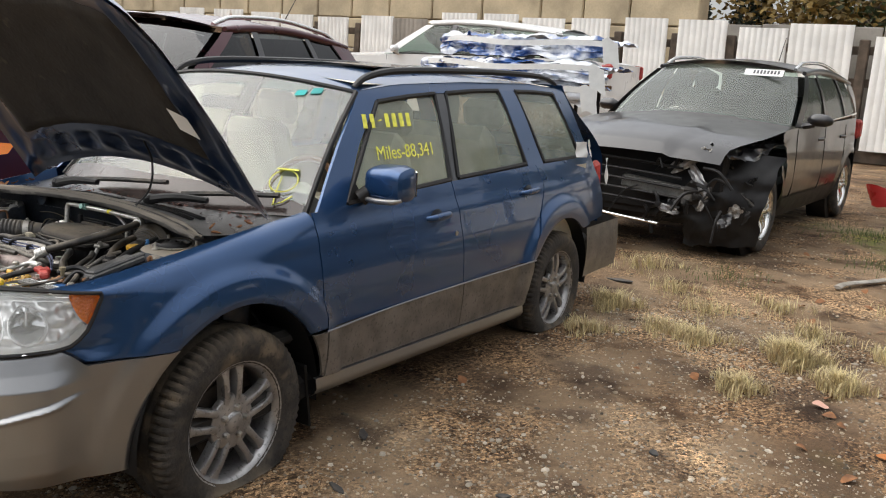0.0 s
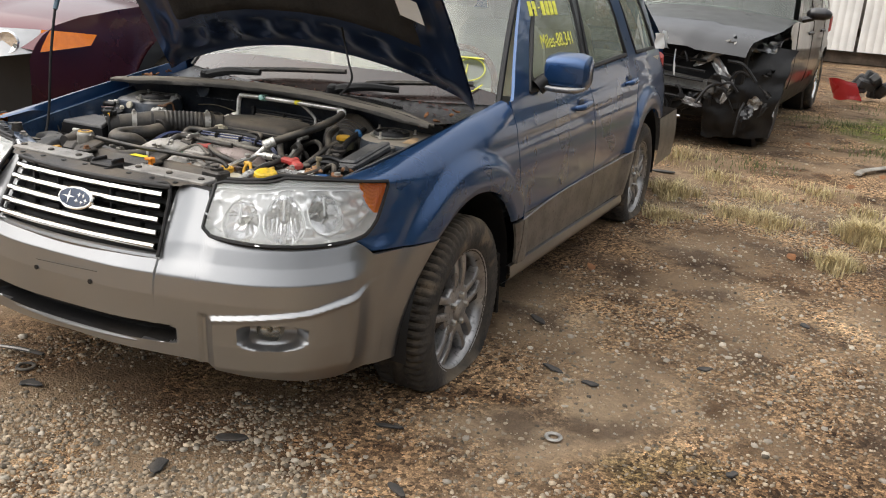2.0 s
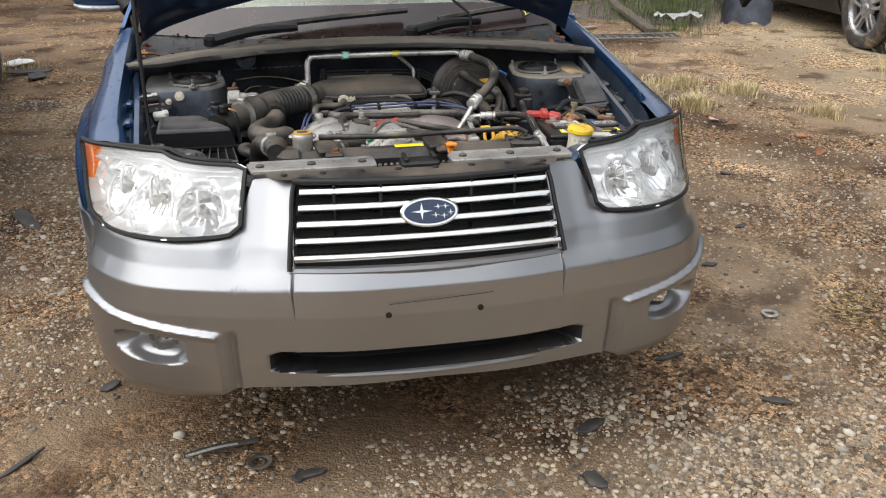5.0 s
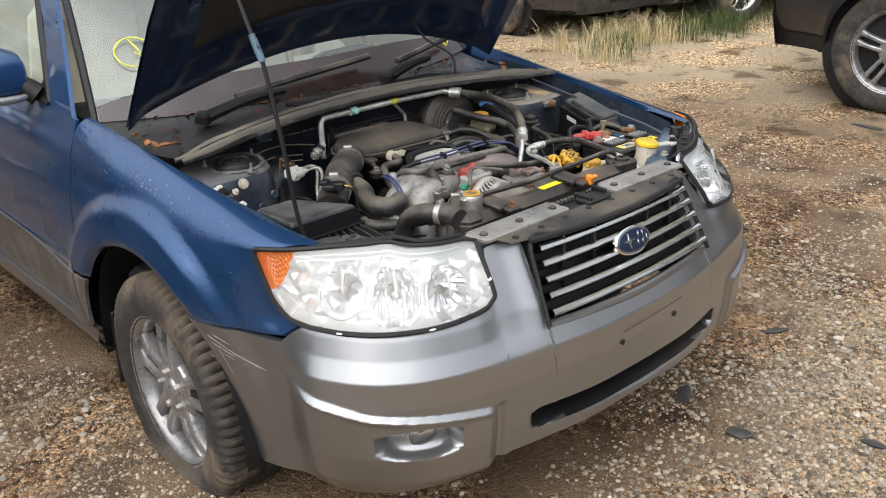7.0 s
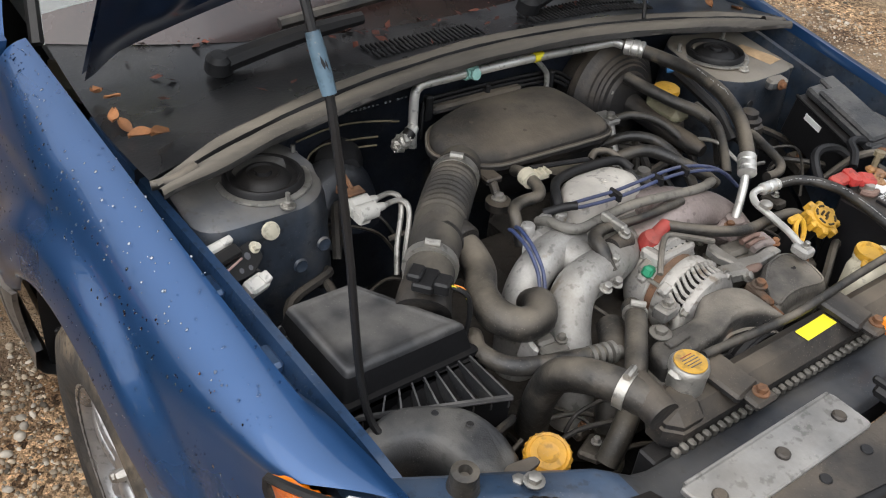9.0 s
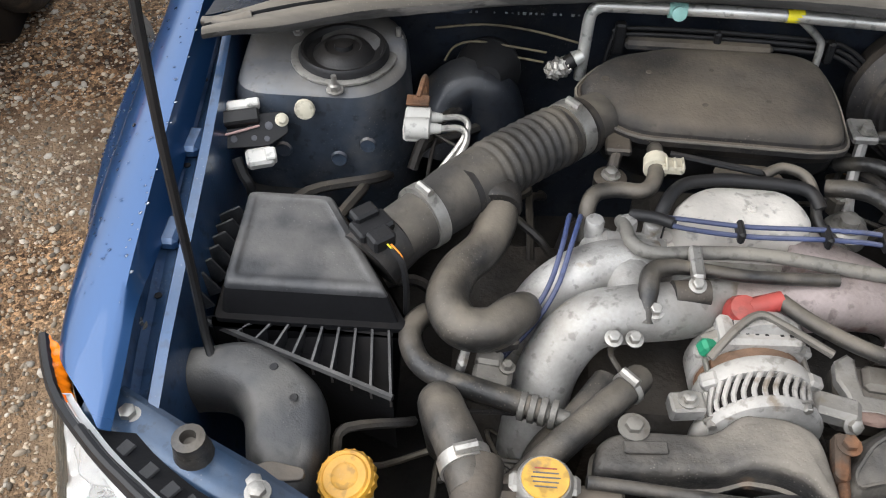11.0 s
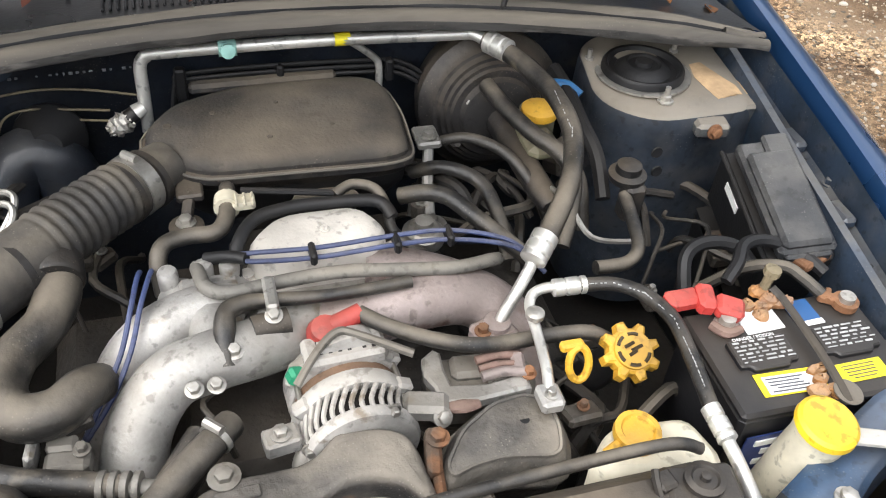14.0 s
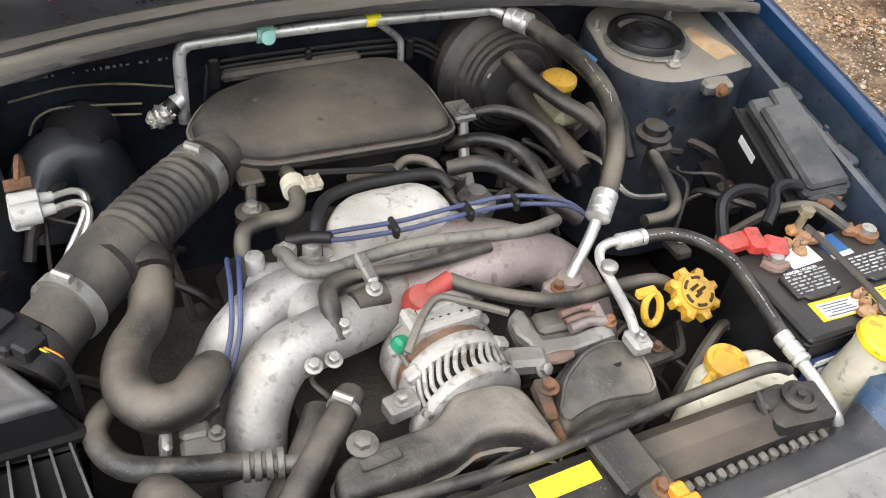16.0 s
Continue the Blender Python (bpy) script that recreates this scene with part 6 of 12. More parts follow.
g.lathe([(0.0128, -0.012), (0.0128, 0.012)], (-0.067, 0.078, 0.840), (1, 0, 0), 16)
g.lathe([(0.009, 0), (0.010, 0.012), (0.003, 0.014)], (-0.067, 0.070, 0.840), (0, -1, 0.3), 12)
bay("pipe_clip", g, TEAL, "pale green pipe clip", ac)
g = Geo()
g.lathe([(0.0096, -0.011), (0.0096, 0.011)], (0.089, 0.0745, 0.8405), (1, 0, 0), 16)
bay("yellow_band", g, YELLOW_TAPE, "yellow paint band", ac)
cv = hose("charge_valve", [(-0.186, 0.070, 0.764), (-0.198, 0.066, 0.758)], [0.009, 0.0125], PIPE, "service valve with a torn foil cap", ac)
hose("valve_collar", [(-0.197, 0.066, 0.7585), (-0.208, 0.064, 0.751)], 0.0115, BLACK, "", cv)
g = Geo()
g.tube([(-0.207, 0.064, 0.752), (-0.215, 0.062, 0.747), (-0.226, 0.060, 0.741), (-0.235, 0.058, 0.737)], [0.011, 0.0145, 0.013, 0.006], 14, fine=5)
rv_ = random.Random(4)
g.v = [(x + rv_.uniform(-0.003, 0.003), y + rv_.uniform(-0.003, 0.003), z + rv_.uniform(-0.003, 0.003)) for x, y, z in g.v]
bay("foil_cap", g, STEEL, "crumpled grey foil", cv, sharp=10)
hs = hose("air_con_hose", [(0.288, 0.047, 0.838), (0.306, 0.025, 0.835), (0.328, -0.03, 0.832), (0.343, -0.10, 0.828), (0.340, -0.17, 0.818), (0.312, -0.24, 0.802), (0.268, -0.298, 0.782), (0.252, -0.314, 0.776)], 0.0132, RUBBER, "thick black rubber air-conditioning hose", seg=14)
for p, d in (((0.303, 0.028, 0.836), (0.5, -0.8, 0)), ((0.247, -0.318, 0.771), (-0.6, -0.6, -0.35))):
    g = Geo()
    g.lathe([(0.012, -0.02), (0.0165, -0.018), (0.0165, -0.007), (0.0145, -0.005), (0.0165, -0.003), (0.0165, 0.008), (0.0145, 0.01), (0.0165, 0.012), (0.0165, 0.018), (0.011, 0.021)], p, d, 18)
    bay("hose_ferrule", g, PIPE, "crimped aluminium ferrule", hs)
hose("compressor_pipe", [(0.244, -0.32, 0.768), (0.232, -0.332, 0.752), (0.215, -0.345, 0.732), (0.196, -0.358, 0.71), (0.188, -0.364, 0.692)], 0.0075, PIPE, "bare aluminium pipe", hs)
g = Geo()
g.box((0.184, -0.366, 0.685), (0.05, 0.045, 0.03), 0.006, (0, 0, 20))
g.lathe([(0.016, 0), (0.016, 0.012)], (0.187, -0.364, 0.695), (0, 0, 1), 14)
cp = bay("compressor_port", g, ALU_PINK, "corroded compressor port block")
bolt((0.168, -0.37, 0.70), parent=cp, m=RUST)
lw = hose("low_pressure_pipe", [(0.206, -0.480, 0.716), (0.212, -0.455, 0.722), (0.217, -0.41, 0.728), (0.220, -0.375, 0.732), (0.229, -0.358, 0.737), (0.246, -0.353, 0.739), (0.262, -0.356, 0.740)], 0.0064, PIPE, "bent bare aluminium pipe")
g = Geo()
g.box((0.205, -0.487, 0.712), (0.026, 0.032, 0.018), 0.004)
bay("pipe_foot", g, ALU, "", lw)
bolt((0.205, -0.490, 0.721), parent=lw, m=STEEL, r=0.006)
g = Geo()
g.lathe([(0.011, 0), (0.011, 0.006), (0.007, 0.009)], (0.219, -0.392, 0.738), (0, 0, 1), 14)
bay("service_port", g, STEEL, "", lw)
for p, d in (((0.275, -0.357, 0.740), (1, -0.05, 0)), ((0.357, -0.572, 0.733), (0.05, -1, -0.15))):
    g = Geo()
    g.lathe([(0.007, -0.022), (0.0108, -0.02), (0.0108, -0.008), (0.009, -0.006), (0.011, -0.004), (0.011, 0.01), (0.009, 0.012), (0.011, 0.014), (0.011, 0.019), (0.007, 0.022)], p, d, 16)
    bay("hose_ferrule", g, PIPE, "crimped aluminium ferrule", lw)
hose("low_pressure_hose", [(0.285, -0.358, 0.740), (0.325, -0.368, 0.744), (0.352, -0.395, 0.748), (0.366, -0.44, 0.750), (0.362, -0.50, 0.745), (0.357, -0.555, 0.736)], 0.0088, RUBBER, "black rubber hose", lw, seg=12)
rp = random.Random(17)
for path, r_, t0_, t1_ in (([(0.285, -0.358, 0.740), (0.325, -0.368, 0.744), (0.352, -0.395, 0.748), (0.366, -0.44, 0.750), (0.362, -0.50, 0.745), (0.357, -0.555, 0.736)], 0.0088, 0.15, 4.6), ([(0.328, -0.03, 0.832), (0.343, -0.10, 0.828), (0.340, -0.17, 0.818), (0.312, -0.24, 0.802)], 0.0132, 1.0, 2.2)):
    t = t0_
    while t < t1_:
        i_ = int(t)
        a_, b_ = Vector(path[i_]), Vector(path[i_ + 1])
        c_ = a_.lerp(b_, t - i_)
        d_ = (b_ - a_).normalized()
        # the print sits on the hose side turned to the camera
        camera_side = Vector((-0.35, -0.5, 0.8))
        camera_side = (camera_side - d_ * camera_side.dot(d_)).normalized()
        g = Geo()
        g.tube([c_ + camera_side * (r_ + 0.0006), c_ + camera_side * (r_ + 0.0006) + d_ * rp.uniform(0.002, 0.005)], 0.0007, 5)
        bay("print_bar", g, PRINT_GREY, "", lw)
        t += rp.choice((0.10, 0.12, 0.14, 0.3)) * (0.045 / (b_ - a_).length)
hose("condenser_pipe", [(0.357, -0.59, 0.730), (0.358, -0.625, 0.722), (0.362, -0.66, 0.70), (0.366, -0.67, 0.64)], 0.0075, PIPE, "", lw)

# air cleaner, duct and resonator
g = Geo()
lid = [(-0.594, -0.236), (-0.589, -0.378), (-0.416, -0.376), (-0.498, -0.236)]
n4 = lambda pts, z: [(x, y, z) for x, y in rounded(pts, 0.008, 3)]
def loft(g, rings, mi=0, cap=True):
    m_ = len(rings[0])
    vs = [p for r in rings for p in r]
    fs = []
    for i in range(len(rings) - 1):
        for k in range(m_):
            l = (k + 1) % m_
            fs.append((i * m_ + k, i * m_ + l, (i + 1) * m_ + l, (i + 1) * m_ + k))
    if cap:
        fs.append(tuple(range((len(rings) - 1) * m_, len(rings) * m_)))
    return g.add(vs, fs, mi)
def grown(pts, d):
    return inset(pts, -d)
loft(g, [n4(grown(lid, 0.0055), 0.738), n4(grown(lid, 0.004), 0.744), n4(grown(lid, 0.001), 0.7475), n4(inset(lid, 0.006), 0.7485), n4(inset(lid, 0.0075), 0.7475), n4(inset(lid, 0.014), 0.7475)])
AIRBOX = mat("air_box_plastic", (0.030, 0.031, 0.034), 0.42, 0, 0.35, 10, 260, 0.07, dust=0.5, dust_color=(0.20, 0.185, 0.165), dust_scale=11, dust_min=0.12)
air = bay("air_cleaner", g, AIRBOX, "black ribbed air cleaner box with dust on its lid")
# walls in a darker copy of the lid's plastic: painted-in shade
BOX_SIDE = mat("box_side_darkened", (0.009, 0.009, 0.010), 0.85, 0.0, 0.35, 10, 160, 0.1, dust=0.12, spec=0.12)
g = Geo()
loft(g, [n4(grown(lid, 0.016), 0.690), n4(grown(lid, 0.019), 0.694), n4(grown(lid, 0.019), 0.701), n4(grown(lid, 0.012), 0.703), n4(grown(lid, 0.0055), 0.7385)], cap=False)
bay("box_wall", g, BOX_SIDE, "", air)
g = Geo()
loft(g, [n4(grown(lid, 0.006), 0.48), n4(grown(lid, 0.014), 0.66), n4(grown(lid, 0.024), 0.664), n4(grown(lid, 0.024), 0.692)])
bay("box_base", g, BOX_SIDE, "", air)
def skirt(u, v):
    """The sloping ribbed front of the box, from the lid's edge to its lip."""
    x0, y0, z0 = -0.600 + 0.196 * u, -0.390 + 0.002 * u, 0.700
    x1, y1, z1 = -0.640 + 0.246 * u, -0.384 - 0.090 * u, 0.686 - 0.004 * u
    t = v ** 0.8
    return Vector((x0 + (x1 - x0) * t, y0 + (y1 - y0) * t, z0 + (z1 - z0) * t - 0.022 * math.sin(math.pi * v)))
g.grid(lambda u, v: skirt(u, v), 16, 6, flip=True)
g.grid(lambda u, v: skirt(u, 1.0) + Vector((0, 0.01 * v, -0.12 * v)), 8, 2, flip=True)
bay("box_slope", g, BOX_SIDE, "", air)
g = Geo()
g.tube([skirt(k / 6, 1.0) for k in range(7)], 0.0045, 6, fine=2)
bay("box_lip", g, AIRBOX, "", air)
for k in range(11):
    t = 0.03 + 0.094 * k
    p0, p1, pm = skirt(t, 0.0), skirt(min(1, t + 0.015), 1.0), skirt(t, 0.5)
    g = Geo()
    wd = Vector((0.0028, 0, 0))
    g.add([p0, p0 + wd, p1 + Vector((0, 0, 0.004)), p1 + wd + Vector((0, 0, 0.004)), p1 - Vector((0, 0, 0.02)), p1 + wd - Vector((0, 0, 0.02)), pm - Vector((0, 0, 0.02)), pm + wd - Vector((0, 0, 0.02))], [(0, 2, 4, 6), (1, 7, 5, 3), (0, 1, 3, 2), (2, 3, 5, 4)])
    bay("box_rib", g, AIRBOX, "", air)
for k in range(7):
    g = Geo()
    g.box((-0.618 - 0.003 * k, -0.245 - 0.022 * k, 0.704), (0.034, 0.003, 0.040), 0.001, (0, -24, 12))
    bay("box_rib", g, AIRBOX, "", air)
g = Geo()
g.tube([(-0.437, -0.320, 0.730), (-0.424, -0.305, 0.737), (-0.41, -0.29, 0.742)], [0.041, 0.039, 0.037], 24)
bay("flow_meter", g, DUSTY, "", air)
g = Geo()
g.box((-0.433, -0.317, 0.785), (0.045, 0.03, 0.014), 0.003, (0, 0, 40))
g.box((-0.443, -0.307, 0.795), (0.03, 0.02, 0.012), 0.003, (0, 0, 40))
g.box((-0.420, -0.338, 0.787), (0.028, 0.022, 0.02), 0.003, (0, 0, 40))
fm = bay("sensor_plug", g, BLACK, "black flow sensor plug", air)
hose("sensor_wire", [(-0.41, -0.345, 0.785), (-0.395, -0.36, 0.775), (-0.39, -0.365, 0.74), (-0.392, -0.36, 0.68)], 0.004, BLACK, "", fm, seg=6)
for dx, m_ in ((0, YELLOW_TAPE), (0.004, ORANGE)):
    hose("thin_wire", [(-0.412 + dx, -0.346, 0.788), (-0.40 + dx, -0.356, 0.782), (-0.396 + dx, -0.362, 0.77)], 0.0012, m_, "", fm, seg=5)
pts, rad, N = [], [], 120
a, b = Vector((-0.412, -0.294, 0.742)), Vector((-0.165, -0.04, 0.738))
for k in range(N + 1):
    t = k / N
    p = a.lerp(b, t) + Vector((0.0, 0.008 * math.sin(math.pi * t), 0.010 * math.sin(math.pi * t)))
    r = 0.036 + 0.004 * smooth(0.1, 0.3, t) - 0.003 * smooth(0.75, 0.9, t)
    if 0.40 < t < 0.76:
        r += 0.0019 * math.cos((t - 0.40) / 0.36 * 9 * 2 * math.pi)
    pts.append(p), rad.append(r)
g = Geo()
g.tube(pts, rad, 26, fine=1)
duct = bay("intake_duct", g, mat("ribbed_intake_rubber", (0.034, 0.032, 0.031), 0.55, 0, 0.3, 14, 150, 0.15, dust=0.7, dust_color=(0.23, 0.195, 0.145), dust_scale=9), "ribbed black rubber intake duct", sharp=70)
dd = b - a
clamp(a.lerp(b, 0.13) + Vector((0, 0.004, 0.005)), dd, 0.0385, parent=duct, w=0.016)
clamp(a.lerp(b, 0.84) + Vector((0, 0.004, 0.006)), dd, 0.0385, parent=duct, w=0.020)
for t_ in (0.30, 0.78, 0.90):
    g = Geo()
    g.lathe([(0.037, -0.006), (0.0405, -0.004), (0.0405, 0.004), (0.037, 0.006)], a.lerp(b, t_) + Vector((0, 0.006 * math.sin(math.pi * t_), 0.009 * math.sin(math.pi * t_))), dd, 28)
    bay("duct_bead", g, DUSTY, "", duct)
g = Geo()
g.lathe([(0.034, -0.016), (0.034, 0.012), (0.031, 0.016)], (-0.298, -0.212, 0.735), (0.10, -1, -0.1), 26)
bay("duct_collar", g, DUSTY, "", duct)
g = Geo()
out_ = [(-0.203, 0.005), (-0.175, -0.045), (-0.125, -0.088), (0.12, -0.098), (0.158, -0.088), (0.165, 0.02), (0.155, 0.09), (0.12, 0.112), (-0.06, 0.112), (-0.16, 0.075)]
o5 = lambda d, z: [(-0.01 + (x + 0.01) * (1 - d / 0.19), 0.01 + (y - 0.01) * (1 - d / 0.105), z) for x, y in rounded(out_, 0.03, 3)]
loft(g, [o5(0.0075, 0.752), o5(0.010, 0.760), o5(0.016, 0.7665), o5(0.026, 0.7705), o5(0.045, 0.773), o5(0.080, 0.7745)])
res = bay("intake_resonator", g, COVER, "flat intake resonator caked in brown dust", sharp=50)
# rim in darker plastic than the top: edge shade put into its colour
g = Geo()
loft(g, [o5(0.012, 0.715), o5(0.004, 0.735), o5(-0.001, 0.738), o5(-0.001, 0.7455), o5(0.004, 0.748), o5(0.0065, 0.7485), o5(0.0075, 0.7535)], cap=False)
bay("resonator_rim", g, DUSTY, "", res, sharp=40)
g = Geo()
g.tube([Vector(p) + Vector((0, 0, 0.0005)) for p in o5(0.0005, 0.7465)] + [Vector(o5(0.0005, 0.7465)[0]) + Vector((0, 0, 0.0005))], 0.0022, 6, fine=1)
bay("rim_bead", g, SEAL, "", res)
g = Geo()
loft(g, [o5(0.05, 0.64), o5(0.012, 0.70), o5(0.008, 0.736)])
bay("resonator_base", g, BLACK, "", res)
# dark brown discs stand for the shade in shallow dimples
for x, y, r in ((-0.158, 0.004, 0.0065), (-0.098, 0.022, 0.0045), (-0.012, 0.034, 0.0035), (-0.030, -0.045, 0.004), (0.055, -0.03, 0.0035)):
    g = Geo()
    g.lathe([(r, 0), (r * 0.8, 0.0010), (0.001, 0.0010)], (x, y, 0.7725 + 0.002 * (abs(x) < 0.1)), (0, 0, 1), 10)
    bay("dimple", g, DIMPLE_TONE, "", res)
g = Geo()
g.box((-0.02, 0.106, 0.764), (0.21, 0.020, 0.016), 0.005)
bay("resonator_ridge", g, COVER, "", res)
for p, p2, foot in (((-0.140, -0.095, 0.735), (-0.146, -0.118, 0.722), (-0.149, -0.131, 0.700)), ((0.185, -0.05, 0.742), (0.178, -0.085, 0.69), (0.17, -0.14, 0.655))):
    g = Geo()
    g.box((p[0], p[1] + 0.01, p[2]), (0.034, 0.045, 0.012), 0.003)
    g.tube([p, p2, foot], 0.008, 8)
    g.lathe([(0.022, 0), (0.022, 0.014), (0.012, 0.018)], foot, (0, 0, 1), 16)
    br = bay("resonator_bracket", g, ALU if p[0] > 0 else DUSTY, "", res)
    bolt((foot[0], foot[1], foot[2] + 0.018), parent=br, r=0.010, m=STEEL)
bolt((0.186, -0.048, 0.749), parent=res, r=0.009)
g = Geo()
g.lathe([(0.040, 0.0), (0.038, 0.06), (0.045, 0.07)], (0.03, -0.135, 0.65), (0, 0.25, 1), 24)
bay("throttle_neck", g, COVER, "", res)

# intake manifold
g = Geo()
mc = [(-0.088, -0.215), (-0.070, -0.252), (0.075, -0.252), (0.094, -0.215), (0.070, -0.160), (-0.045, -0.160)]
m5 = lambda d, z: [(x * (1 - d / 0.09), -0.206 + (y + 0.206) * (1 - d / 0.046), z) for x, y in rounded(mc, 0.03, 4)]
loft(g, [m5(-0.004, 0.69), m5(-0.004, 0.70), m5(0.002, 0.715), m5(0.004, 0.735), m5(0.012, 0.745), m5(0.03, 0.749)])
mf = bay("manifold_cover", g, CAP_WHITE, "pale chalky cast cover on the intake manifold", sharp=60)
for x, y in ((-0.086, -0.232), (0.098, -0.218)):
    g = Geo()
    g.lathe([(0.015, -0.02), (0.015, 0.008), (0.009, 0.010), (0.009, 0.014)], (x, y, 0.70), (0, 0, 1), 14)
    bay("cover_lug", g, CAP_WHITE, "", mf)
bolt((0.012, -0.212, 0.749), parent=mf, r=0.005, h=0.003, m=CAP_WHITE)
g = Geo()
g.tube([(-0.02, -0.30, 0.69), (-0.07, -0.335, 0.70), (-0.135, -0.352, 0.705), (-0.185, -0.363, 0.695), (-0.222, -0.398, 0.66), (-0.238, -0.44, 0.60), (-0.24, -0.46, 0.54)], [0.034, 0.034, 0.034, 0.034, 0.035, 0.036, 0.038], 20)
g.tube([(-0.10, -0.27, 0.70), (-0.16, -0.278, 0.702), (-0.215, -0.295, 0.68), (-0.248, -0.32, 0.63), (-0.26, -0.34, 0.55)], [0.032, 0.032, 0.032, 0.034, 0.036], 20)
g.tube([(-0.17, -0.235, 0.69), (-0.13, -0.30, 0.70), (-0.125, -0.35, 0.70)], [0.028, 0.032, 0.03], 16)
g.box((-0.13, -0.255, 0.70), (0.09, 0.06, 0.05), 0.015)
run_r = bay("intake_manifold", g, ALU, "dirty cast-aluminium intake manifold", sharp=60)
for x, y in ((-0.175, -0.235), (-0.135, -0.232), (-0.105, -0.235)):
    g = Geo()
    g.lathe([(0.012, -0.02), (0.012, 0.012), (0.010, 0.016), (0.004, 0.017)], (x, y, 0.722), (0, 0, 1), 12)
    bay("manifold_boss", g, ALU, "", run_r)
for x, y, z in ((-0.158, -0.398, 0.716), (-0.135, -0.397, 0.716), (-0.112, -0.365, 0.728)):
    bolt((x, y, z), (0, -0.3, 1), parent=run_r, r=0.008, h=0.010)
g = Geo()
g.tube([(-0.02, -0.31, 0.685), (0.04, -0.315, 0.695), (0.12, -0.305, 0.70), (0.18, -0.308, 0.69), (0.218, -0.34, 0.66), (0.228, -0.385, 0.61), (0.23, -0.41, 0.55)], [0.034, 0.034, 0.036, 0.036, 0.036, 0.036, 0.038], 20)
g.tube([(0.06, -0.24, 0.70), (0.12, -0.262, 0.70), (0.18, -0.285, 0.68), (0.23, -0.30, 0.62)], [0.03, 0.03, 0.03, 0.034], 16)
bay("manifold_runner", g, ALU_PINK, "reddish corroded manifold runner", run_r, sharp=60)
g = Geo()
g.box((0.01, -0.255, 0.675), (0.22, 0.10, 0.05), 0.02)
bay("plenum", g, ALU, "", run_r)

# hoses over the engine
S_pts = [(-0.300, -0.195, 0.730), (-0.294, -0.235, 0.728), (-0.306, -0.282, 0.726), (-0.334, -0.322, 0.725), (-0.344, -0.366, 0.724), (-0.326, -0.400, 0.722), (-0.292, -0.400, 0.720), (-0.268, -0.374, 0.716), (-0.256, -0.345, 0.69)]
hose("breather_hose", S_pts, [0.027, 0.026, 0.024, 0.024, 0.025, 0.025, 0.025, 0.024, 0.022], RUBBER, "thick S-shaped rubber breather hose", seg=18)
hose("coolant_hose", [(-0.335, -0.33, 0.62), (-0.365, -0.352, 0.68), (-0.384, -0.388, 0.69), (-0.370, -0.43, 0.692), (-0.335, -0.452, 0.692), (-0.272, -0.470, 0.690), (-0.235, -0.480, 0.688)], 0.0135, RUBBER, "bent rubber coolant hose", seg=12)
hose("metal_stub", [(-0.262, -0.474, 0.689), (-0.205, -0.487, 0.684)], 0.010, DULL, "dull hose stub")
for k in range(4):
    g = Geo()
    g.lathe([(0.0135, -0.004), (0.0160, -0.003), (0.0160, 0.003), (0.0135, 0.004)], (-0.254 + 0.011 * k, -0.4755 - 0.0026 * k, 0.688), (1, -0.23, 0), 18)
    bay("stub_ring", g, DULL)
g = Geo()
g.box((-0.288, -0.436, 0.678), (0.044, 0.026, 0.026), 0.005, (0, 0, -6))
g.box((-0.292, -0.418, 0.688), (0.030, 0.020, 0.018), 0.004, (0, 0, -6))
iv = bay("idle_valve", g, DULL, "small grey metal idle valve")
g = Geo()
g.box((-0.322, -0.420, 0.684), (0.010, 0.036, 0.040), 0.004, (0, 10, -8))
bay("valve_flange", g, ALU, "", iv)
for x, y in ((-0.286, -0.408), (-0.298, -0.410), (-0.272, -0.432)):
    bolt((x, y, 0.694), parent=iv, r=0.007, m=DULL)
g = Geo()
g.box((-0.276, -0.402, 0.700), (0.030, 0.018, 0.016), 0.003, (0, 0, 20))
bay("valve_plug", g, DUSTY, "", iv)
hose("top_hose", [(-0.335, -0.465, 0.58), (-0.341, -0.475, 0.655), (-0.341, -0.496, 0.712), (-0.331, -0.532, 0.739), (-0.314, -0.572, 0.747), (-0.300, -0.610, 0.747)], 0.0235, RUBBER, "thick upper radiator hose", seg=20)
clamp((-0.310, -0.582, 0.747), (0.35, -1, 0.0), 0.0238, STEEL, w=0.014)
hose("bypass_hose", [(-0.128, -0.43, 0.69), (-0.142, -0.450, 0.698), (-0.18, -0.488, 0.698), (-0.222, -0.53, 0.69), (-0.27, -0.57, 0.66), (-0.31, -0.585, 0.61)], 0.0165, RUBBER, "rubber bypass hose", seg=14)
clamp((-0.142, -0.449, 0.697), (1, 1, 0.1), 0.0165, STEEL, w=0.007)
hose("second_hose", [(-0.155, -0.42, 0.66), (-0.19, -0.47, 0.655), (-0.225, -0.50, 0.63), (-0.24, -0.53, 0.58)], 0.022, RUBBER, "", None, seg=14)
hose("pcv_hose", [(-0.183, -0.235, 0.70), (-0.184, -0.215, 0.735), (-0.174, -0.197, 0.745), (-0.148, -0.188, 0.745), (-0.115, -0.188, 0.746), (-0.100, -0.165, 0.748), (-0.096, -0.125, 0.748), (-0.094, -0.10, 0.74)], 0.0105, RUBBER, "rubber ventilation hose", seg=12)
g = Geo()
g.lathe([(0.016, -0.010), (0.016, 0.010)], (-0.097, -0.140, 0.748), (0.1, 1, 0), 14)
g.box((-0.078, -0.145, 0.752), (0.03, 0.024, 0.012), 0.003)
for k in range(3):
    g.box((-0.086 + 0.010 * k, -0.150, 0.760), (0.003, 0.022, 0.006), 0.001)
bay("hose_clip", g, CREAM, "cream plastic hose clip")
